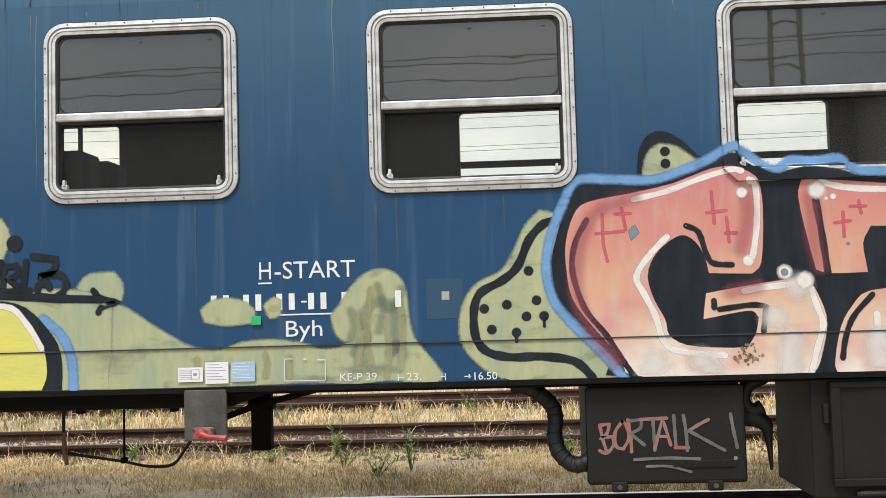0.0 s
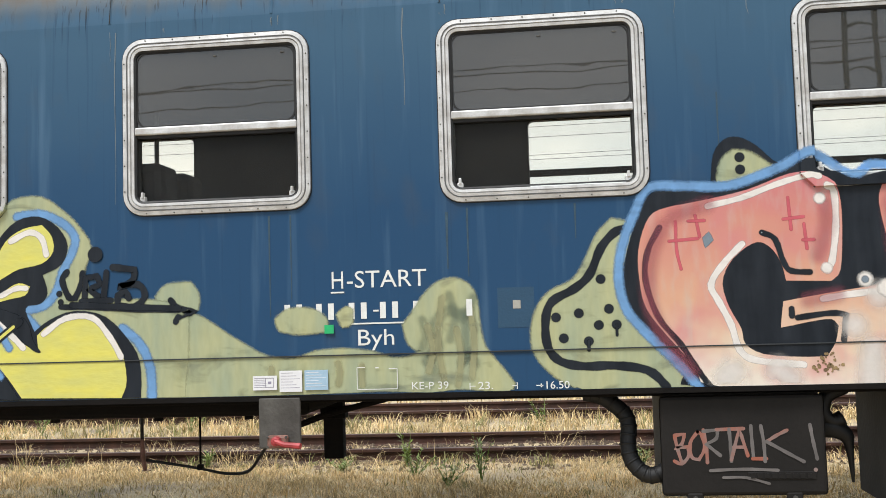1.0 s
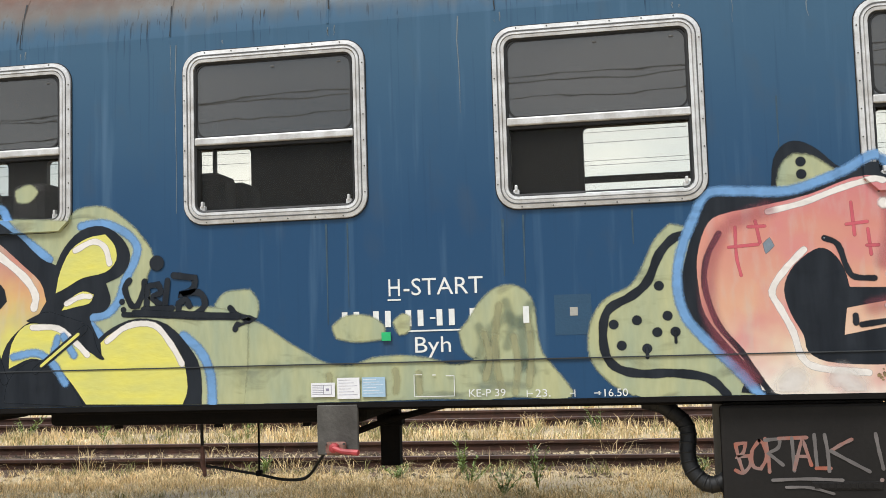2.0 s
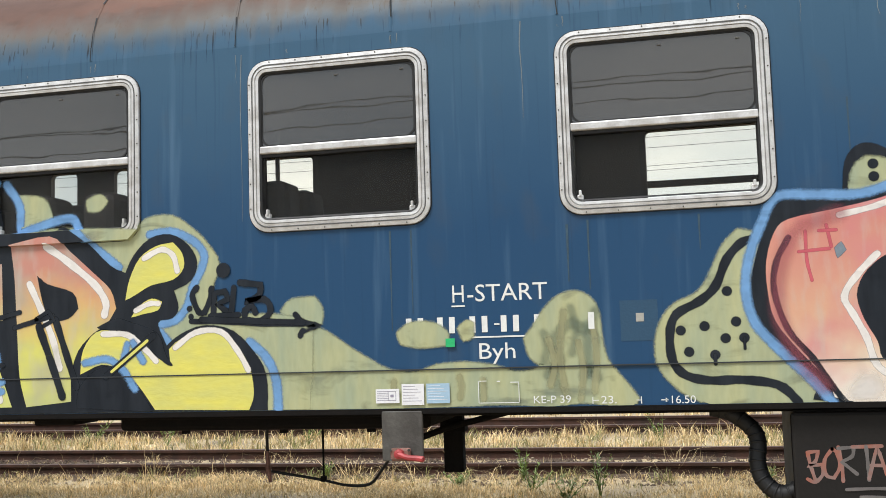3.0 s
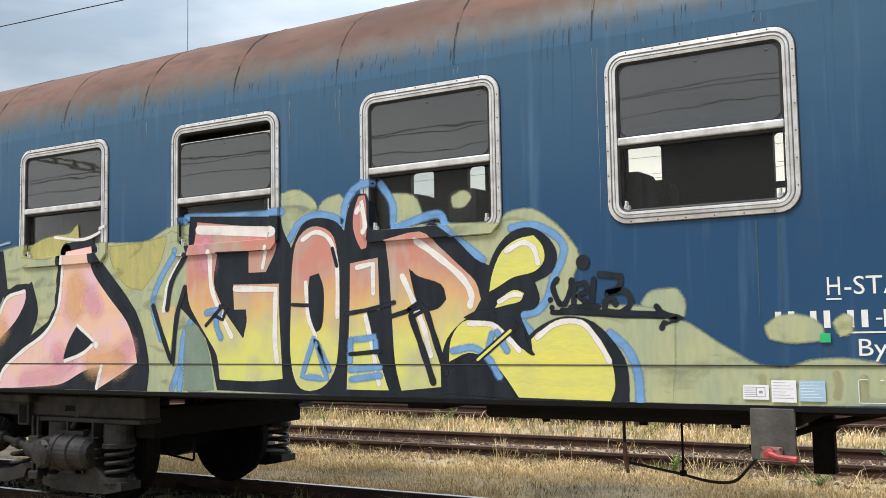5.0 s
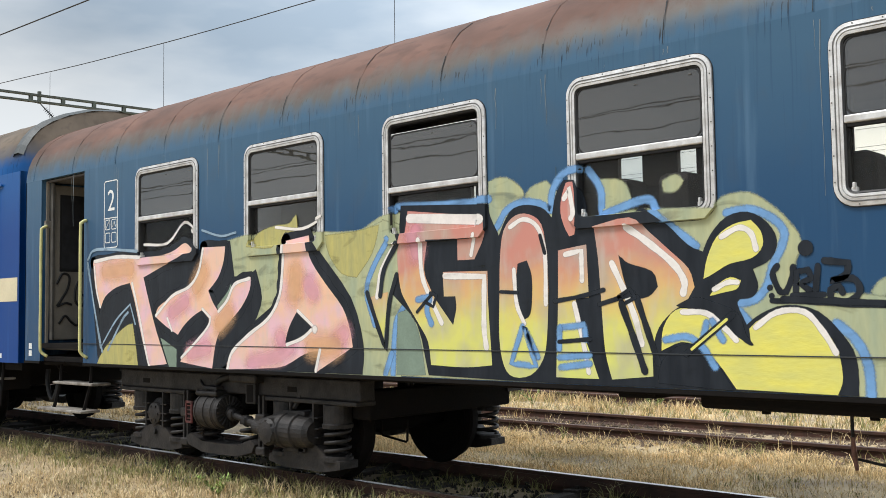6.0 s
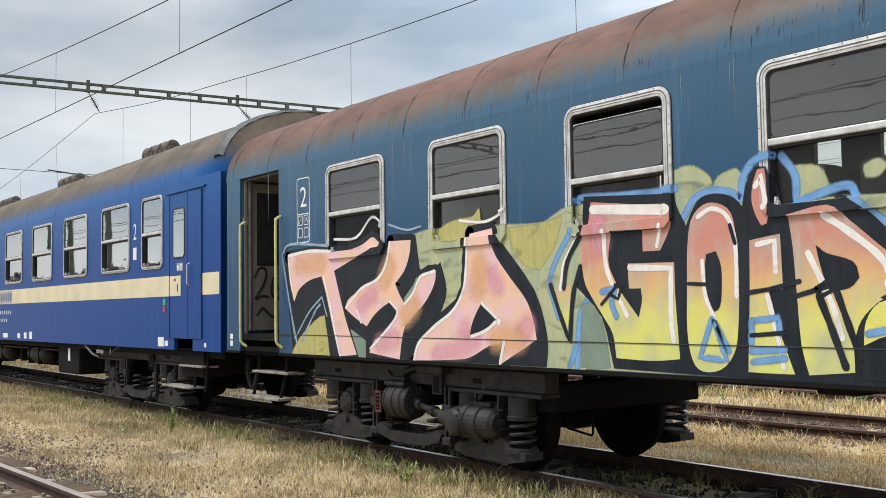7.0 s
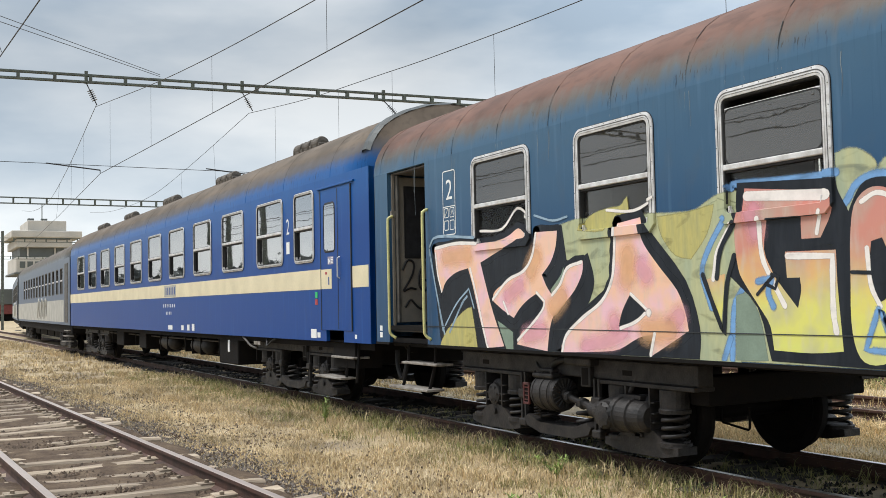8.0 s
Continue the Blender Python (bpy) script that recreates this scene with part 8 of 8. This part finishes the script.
blades("dry_grass", "dry grass beyond the running track", M["straw"], 5000, (-60, -14, -9, -5.6), 0.2, 0.01, 0.5, 10)
blades("dry_grass", "dark shaded grass under the train", M["green_grass"], 3500, (-10, 8, 0.6, 2.4), 0.12, 0.004, 0.6, 12)


def weed(x, y, h, spread, seed):
    """A leafy weed: several thin stems with small pointed leaves."""
    rng = random.Random(seed)
    t = thing("weed", "fresh green leafy weed in the dry grass", "plant", pose(x, y, GZ - 0.01), "weeds by the tracks")
    for s in range(5):
        a = rng.uniform(0, 6.28)
        tip = Vector((math.cos(a) * spread * rng.uniform(0.2, 1), math.sin(a) * spread * rng.uniform(0.2, 1), h * rng.uniform(0.6, 1)))
        part("stem", tubed([(0, 0, 0), tuple(tip * 0.5 + Vector((0, 0, h * 0.08))), tuple(tip)], [0.006, 0.004, 0.002], 5), M["weed"], t)
        bm = bmesh.new()
        for k in range(26):
            u = rng.uniform(0.2, 1.0)
            p = tip * u
            b = rng.uniform(0, 6.28)
            d = Vector((math.cos(b), math.sin(b), rng.uniform(0.1, 0.9))) * rng.uniform(0.03, 0.075)
            sd = Vector((-math.sin(b), math.cos(b), 0)) * 0.009
            bm.faces.new([bm.verts.new(q) for q in (p, p + d * 0.5 + sd, p + d, p + d * 0.5 - sd)])
        part("leaves", bm, M["weed"], t)


for i, (x, y, h, s) in enumerate(((1.65, 4.3, 0.5, 0.12), (0.95, 4.5, 0.33, 0.25), (0.75, 5.3, 0.4, 0.15), (3.2, 4.2, 0.35, 0.12), (1.35, 4.0, 0.28, 0.3), (-11.6, -0.35, 0.42, 0.1), (-4.6, -1.5, 0.2, 0.2), (2.2, 8.6, 0.5, 0.3), (-5.5, 9.0, 0.5, 0.4), (-7.0, 9.3, 0.45, 0.5), (-3.2, 9.2, 0.45, 0.5), (-6.0, -0.2, 0.25, 0.3), (-3.4, -0.3, 0.28, 0.3), (4.4, 8.9, 0.4, 0.3), (-9.5, 9.2, 0.5, 0.5), (0.1, 4.9, 0.2, 0.25), (-1.5, 5.2, 0.25, 0.15))):
    weed(x, y, h, s, i + 5)


def pebbles(label, n, zone, r, seed, slope=0.0, material=None, rise=0.005):
    rng = np.random.default_rng(seed)
    x0, x1, y0, y1 = zone
    octa = np.array([(1, 0, 0), (0, 1, 0), (-1, 0, 0), (0, -1, 0), (0, 0, 1), (0, 0, -1)], float)
    faces = np.array([(0, 1, 4), (1, 2, 4), (2, 3, 4), (3, 0, 4), (1, 0, 5), (2, 1, 5), (3, 2, 5), (0, 3, 5)])
    c = np.stack([rng.uniform(x0, x1, n), np.clip(rng.normal((y0 + y1) / 2, (y1 - y0) / 4, n), y0, y1), np.full(n, GZ + rise)], 1)
    c[:, 1] += slope * (c[:, 0] + 5.24)
    v = octa[None] * rng.uniform(0.5, 1.3, (n, 6, 1)) * (r * rng.uniform(0.4, 1.3, n))[:, None, None]
    v = v + c[:, None]
    me = bpy.data.meshes.new("ballast_stones")
    me.from_pydata(v.reshape(-1, 3).tolist(), [], (np.arange(n)[:, None, None] * 6 + faces).reshape(-1, 3).tolist())
    me.materials.append(material or M["stone"])
    return tagged(new("ballast_stones", me), label, "ballast", kind="stuff")


pebbles("dark crushed ballast beside the rail", 15000, (-30, -2, -3.2, -2.0), 0.0135, 21, 0.0435, None, 0.04)
pebbles("stray ballast in the dry grass", 4500, (-30, -2, -2.6, -0.6), 0.018, 25, 0.0435, M["dirt_stone"])
pebbles("dirty ballast between the sleepers", 14000, (-30, -4, -5.6, -2.3), 0.022, 22, 0.0435, M["dirt_stone"], 0.045)
pebbles("ballast under the train, darkened for shade", 6000, (-30, 9, 0.1, 2.8), 0.03, 23, 0.0, M["shade_stone"])
pebbles("ballast of the siding", 9000, (-14, 9, 5.0, 7.9), 0.032, 24, 0.0, M["dirt_stone"], 0.01)

# ---- overhead line ----
GX = -31.0


def gantry(x, z, y0, y1, size, label, turn=0.0):
    """A lattice portal beam across the tracks on two masts."""
    g = thing("catenary_gantry", label, "gantry", pose(x, 0, 0, 0, 0, turn), "catenary gantries")
    for dx in (-size * 0.5, size * 0.5):
        for dz in (-size * 0.9, size * 0.9):
            part("chord", boxed(dx - 0.025, dx + 0.025, y0, y1, z + dz - 0.03, z + dz + 0.03), M["gantry"], g)
    n = int((y1 - y0) / 1.05)
    for k in range(n + 1):
        y = y0 + (y1 - y0) * k / n
        bm = boxed(size * 0.5 - 0.02, size * 0.5 + 0.02, y - 0.05, y + 0.05, z - size * 0.9, z + size * 0.9)
        box(bm, -size * 0.5 - 0.02, -size * 0.5 + 0.02, y - 0.05, y + 0.05, z - size * 0.9, z + size * 0.9)
        box(bm, -size * 0.5, size * 0.5, y - 0.03, y + 0.03, z - size * 0.9 - 0.02, z - size * 0.9 + 0.02)
        part("batten", bm, M["gantry"], g)
    for y in (y0, y1):
        part("mast", boxed(-0.2, 0.2, y - 0.2, y + 0.2, GZ, z + size, 0.03), M["gantry"], g)
    return g


def insulator(parent, a, b):
    a, b = Vector(a), Vector(b)
    d = b - a
    part("link", tubed([a, b], 0.018, 5), M["wire"], parent)
    bm = bmesh.new()
    for k in range(6):
        p = a + d * (0.36 + 0.085 * k)
        tube(bm, [p - d * 0.012, p, p + d * 0.02], [0.03, 0.10, 0.03], 10)
    part("insulator", bm, M["insulator"], parent, "brown ribbed insulator")


gan = gantry(GX, 8.88, -27, 24, 0.12, "grey-green lattice gantry across the tracks", -6.0)
for y, yy in ((-0.57, -0.25), (4.38, 4.73), (9.4, 9.95), (-5.6, -5.3)):
    insulator(gan, (0, y, 8.75), (0.0 if yy > 4 else -0.105 * yy, yy, 8.05 + 0.017 * max(0, yy)))
    part("drop_bracket", boxed(-0.05, 0.05, y - 0.05, y + 0.05, 8.72, 9.12), M["gantry"], gan)
gantry(-71.0, 9.0, -20, 40, 0.22, "distant lattice gantry across the tracks")
gantry(-112.0, 9.0, -14, 45, 0.22, "distant lattice gantry across the tracks")
gantry(-150.0, 9.0, -14, 45, 0.22, "distant lattice gantry across the tracks")


def wires(label, mess, cont, drops, r=0.0095):
    """Messenger and contact wire with droppers, from points along the track."""
    w = thing("overhead_wire", label, "overhead wire", None, "overhead wires")
    if mess:
        part("messenger_wire", tubed(curve(mess, 6), 0.0095, 5), M["wire"], w)
    if cont:
        part("contact_wire", tubed(cont, r, 5), M["wire"], w)
    for (x, y0, z0, y1, z1) in drops:
        part("dropper", tubed([(x, y0, z0), (x, y1, z1)], 0.005, 4), M["wire"], w)
    return w


def parab(x):
    return 6.25 + 1.75 * ((x - 3) / 34.0) ** 2


dA = [(x, -0.16 + (x + 31) * 0.0271, parab(x), -0.16 + (x + 31) * 0.0271, 5.55 - 0.01 * min(x, 0)) for x in (-29.5, -24.5, -19.2, -13.0, -6.5, 0.0, 6.0, 12.0)]
wires("thin dark overhead wires above the train", [(x, -0.16 + (x + 31) * 0.0271 - (0.11 if x < -30 else 0), parab(x)) for x in (-31, -22, -13, -4, 5, 14, 23, 32)], [(-31, -0.16, 5.86), (0, 0.68, 5.55), (34, 1.97, 5.55)], dA)
wires("thin dark overhead wires above the train", [(-31, -0.27, 8.05), (-42, 0.4, 7.4), (-53, 1.06, 7.2), (-62, 1.35, 7.5), (-71, 1.6, 8.3)], [(-31, -0.16, 5.86), (-46, 0.5, 5.7), (-71, 1.6, 5.6)], [(-35, -0.03, 7.75, -0.03, 5.82), (-40, 0.28, 7.48, 0.26, 5.76), (-46, 0.64, 7.3, 0.5, 5.7)])
wires("thin dark overhead wires above the siding", [(-31, 4.73, 8.14), (-25.5, 4.75, 7.6), (-21, 4.9, 7.35), (-17.5, 5.0, 7.17), (-11.4, 5.2, 7.0), (0, 5.5, 6.9), (30, 6.4, 8.1)], [(-31, 4.75, 5.55), (30, 5.97, 5.55)], [(x, 4.95 + (x + 21) * 0.02, z, 4.95 + (x + 21) * 0.02, 5.6) for x, z in ((-28.5, 7.9), (-23.5, 7.48), (-20.2, 7.3), (-15.5, 7.1), (-9, 6.97))])
wires("thin dark overhead wires above the siding", [(-31, 4.73, 8.14), (-41, 5.1, 7.5), (-50, 5.45, 7.2), (-61, 5.7, 7.5), (-71, 6.0, 8.3)], [(-31, 4.9, 5.75), (-71, 6.2, 5.55)], [(-36, 4.9, 7.8, 5.0, 5.7), (-42, 5.13, 7.45, 5.2, 5.7)])
wires("thin dark overhead wires above the running track", [(-31, -5.3, 8.05), (-22, -5.0, 7.2), (-13, -4.4, 6.7), (-4, -4.0, 6.4), (20, -3.2, 7.5)], [(-31, -4.95, 5.6), (-17, -4.3, 5.95), (-5, -3.7, 5.8), (20, -2.4, 5.6)], [(-16.2, -4.6, 6.9, -4.28, 5.94), (-10.5, -4.2, 6.6, -4.0, 5.88)])
wires("twin feeder wires anchored on the gantry", None, [(-31, 1.74, 9.2), (-25.9, -3.5, 9.2), (-16, -13.7, 9.0)], [])
wires("twin feeder wires anchored on the gantry", None, [(-31, 1.74, 9.14), (-25.9, -3.5, 9.05), (-16, -13.7, 8.7)], [])
wires("cross-span wire with registration arms", None, [(-31, -12, 6.12), (-31, 20, 6.1)], [])
arm = thing("registration_arm", "thin steel registration arm under the gantry", "overhead wire", pose(GX, 0, 0))
part("arm", tubed([(0, -1.76, 6.12), (0, -0.16, 5.97)], 0.022, 6), M["wire"], arm)
part("stay", tubed([(0, -0.16, 5.97), (0, -0.16, 5.86)], 0.014, 5), M["wire"], arm)
arm2 = copy_thing(arm, pose(GX, 5.0, 0.05))
# lines of the tracks behind the camera, seen only in the glass
for y, z in ((-13.0, 6.17), (-13.1, 6.09), (-13.0, 5.75)):
    wires("overhead wire of a neighbouring track", None, [(-60, y + 0.3, z + 0.1), (-16, y + 0.1, z - 0.12), (-9, y, z - 0.25 if y == -13.0 else z - 0.05), (-3, y, z), (3, y, z - 0.03), (9, y, z + 0.2), (30, y - 0.4, z + 0.5)], [], 0.014)
# lines of the tracks beyond, seen through the coach
for y, z in ((30.0, 8.17), (30.2, 7.83), (31.0, 7.31), (30.0, 6.99)):
    wires("overhead wire of a far track", None, [(-70, y, z + 0.5), (-30, y, z + 0.1), (0, y, z), (40, y, z + 0.3)], [], 0.008)
for x, y0, y1 in ((-70, 29.5, 31.5), (40, 29.5, 31.5), (-60, -13.4, -12.4), (30, -13.8, -13.0)):
    fm = thing("catenary_mast", "far grey-green steel mast that carries the overhead wires", "mast", pose(x, y0, GZ))
    part("post", boxed(-0.12, 0.12, -0.5, -0.2, 0, 9.4, 0.02), M["gantry"], fm)
    for z in (6.0, 6.4, 7.3, 7.7, 8.35, 8.8):
        part("cross_arm", boxed(-0.05, 0.05, -0.3, y1 - y0, z - 0.25, z - 0.2, 0.01), M["gantry"], fm)
    part("arm_post", boxed(-0.06, 0.06, 0.2, y1 - y0, 5.6, 9.0, 0.01), M["gantry"], fm)
pole = thing("catenary_mast", "slim lattice catenary mast beside a neighbouring track", "mast", pose(9.6, -19.5, GZ))
for dx in (0.0, 0.75):
    part("post", tubed([(dx, 0, 0), (dx, 0, 9.5)], 0.07, 6), M["gantry"], pole)
for z in (5.9, 7.3, 8.4):
    part("bracket", tubed(curve([(0, 0, z), (0.35, 0, z + 0.12), (0.75, 0, z)]), 0.04, 6), M["gantry"], pole)

# a wooded rise behind the yard, mirrored in the windows
rng = np.random.default_rng(77)
n = 9000
u = rng.random(n)
cx, cy = -330 + 60 * u + rng.normal(0, 9, n), -30 - 330 * u
top = 9 + 9 * np.minimum(1, u * 2.2) + np.array([4 * noise.noise((a * 22, 0.5, 0)) + 2 * noise.noise((a * 90, 0.5, 0)) for a in u])
cz = GZ + top * np.sqrt(rng.random(n))
v = np.stack([cx, cy, cz], 1)[:, None] + rng.normal(0, 1.5, (n, 3, 3))
v[:, :, 2] = np.maximum(v[:, :, 2], GZ - 0.5)
me = bpy.data.meshes.new("far_woods")
me.from_pydata(v.reshape(-1, 3).tolist(), [], np.arange(3 * n).reshape(n, 3).tolist())
me.materials.append(mat("hazy_woods", (0.11, 0.12, 0.115), 0.95))
tagged(new("far_woods", me), "dark wooded rise far beyond the yard", "woods", kind="stuff")

# ---- distance: signal tower, poles, far wagon ----
tw = thing("signal_tower", "pale concrete signal tower with overhanging storeys", "building", pose(-170, 0, 0))
part("shaft", boxed(-9, 3, 12.4, 16.2, GZ, 11.0, 0.1), M["concrete"], tw)
part("lower_storey", boxed(-10, 4, 10.4, 16.6, 7.5, 9.85, 0.1), M["concrete"], tw)
part("balcony_slab", boxed(-10.4, 4.3, 10.1, 18.6, 7.2, 7.5, 0.05), M["concrete_dark"], tw)
part("window_band", boxed(-9, 3.4, 11.0, 18.0, 9.85, 11.4), M["concrete_dark"], tw)
for y in (12.1, 16.1):
    part("pier", boxed(-9.2, 3.6, y - 0.12, y + 0.12, 9.85, 11.4), M["concrete"], tw)
part("upper_storey", boxed(-10.2, 4.2, 10.4, 18.6, 11.4, 12.65, 0.1), M["concrete"], tw)
part("shadow_joint", boxed(-10, 4.0, 10.7, 18.3, 12.65, 12.9), M["concrete_dark"], tw)
part("parapet", boxed(-11, 4.8, 9.65, 20.0, 12.9, 13.95, 0.1), M["concrete"], tw)
part("roof_house", boxed(-8, 3.5, 12.1, 17.8, 13.95, 15.65, 0.1), M["concrete"], tw)
for y in (12.7, 13.2, 14.7, 15.2):
    part("roof_unit", boxed(-1, 0, y - 0.2, y + 0.2, 15.65, 16.25), M["concrete_dark"], tw)
for k in range(5):
    part("lower_window", boxed(3.9, 4.05, 10.9 + 1.1 * k, 11.7 + 1.1 * k, 8.2, 9.2), M["concrete_dark"], tw)
part("antenna", tubed([(0, 14.6, 15.6), (0, 14.6, 18.6)], 0.08, 5), M["gantry"], tw)
for x, y in ((-100, 2.85), (-140, 1.0)):
    p = thing("lattice_mast", "tall grey signal mast far along the track", "mast", pose(x, y, GZ))
    part("post", boxed(-0.12, 0.12, -0.12, 0.12, 0, 9.2, 0.02), M["gantry"], p)
wg = thing("freight_wagon", "distant dark red freight wagon", "wagon", pose(-190, 3, GZ))
part("body", boxed(-12, 0, -2, 10.5, 1.2, 2.9, 0.1), mat("dull_red_wagon_paint", (0.18, 0.04, 0.035), 0.7), wg)
part("roof", boxed(-12, 0.2, -2.2, 10.7, 2.9, 5.6, 0.1), M["concrete_dark"], wg)
part("wheels", boxed(-11, -1, -1.5, 10.0, 0.0, 1.2, 0.1), M["dark_metal"], wg)
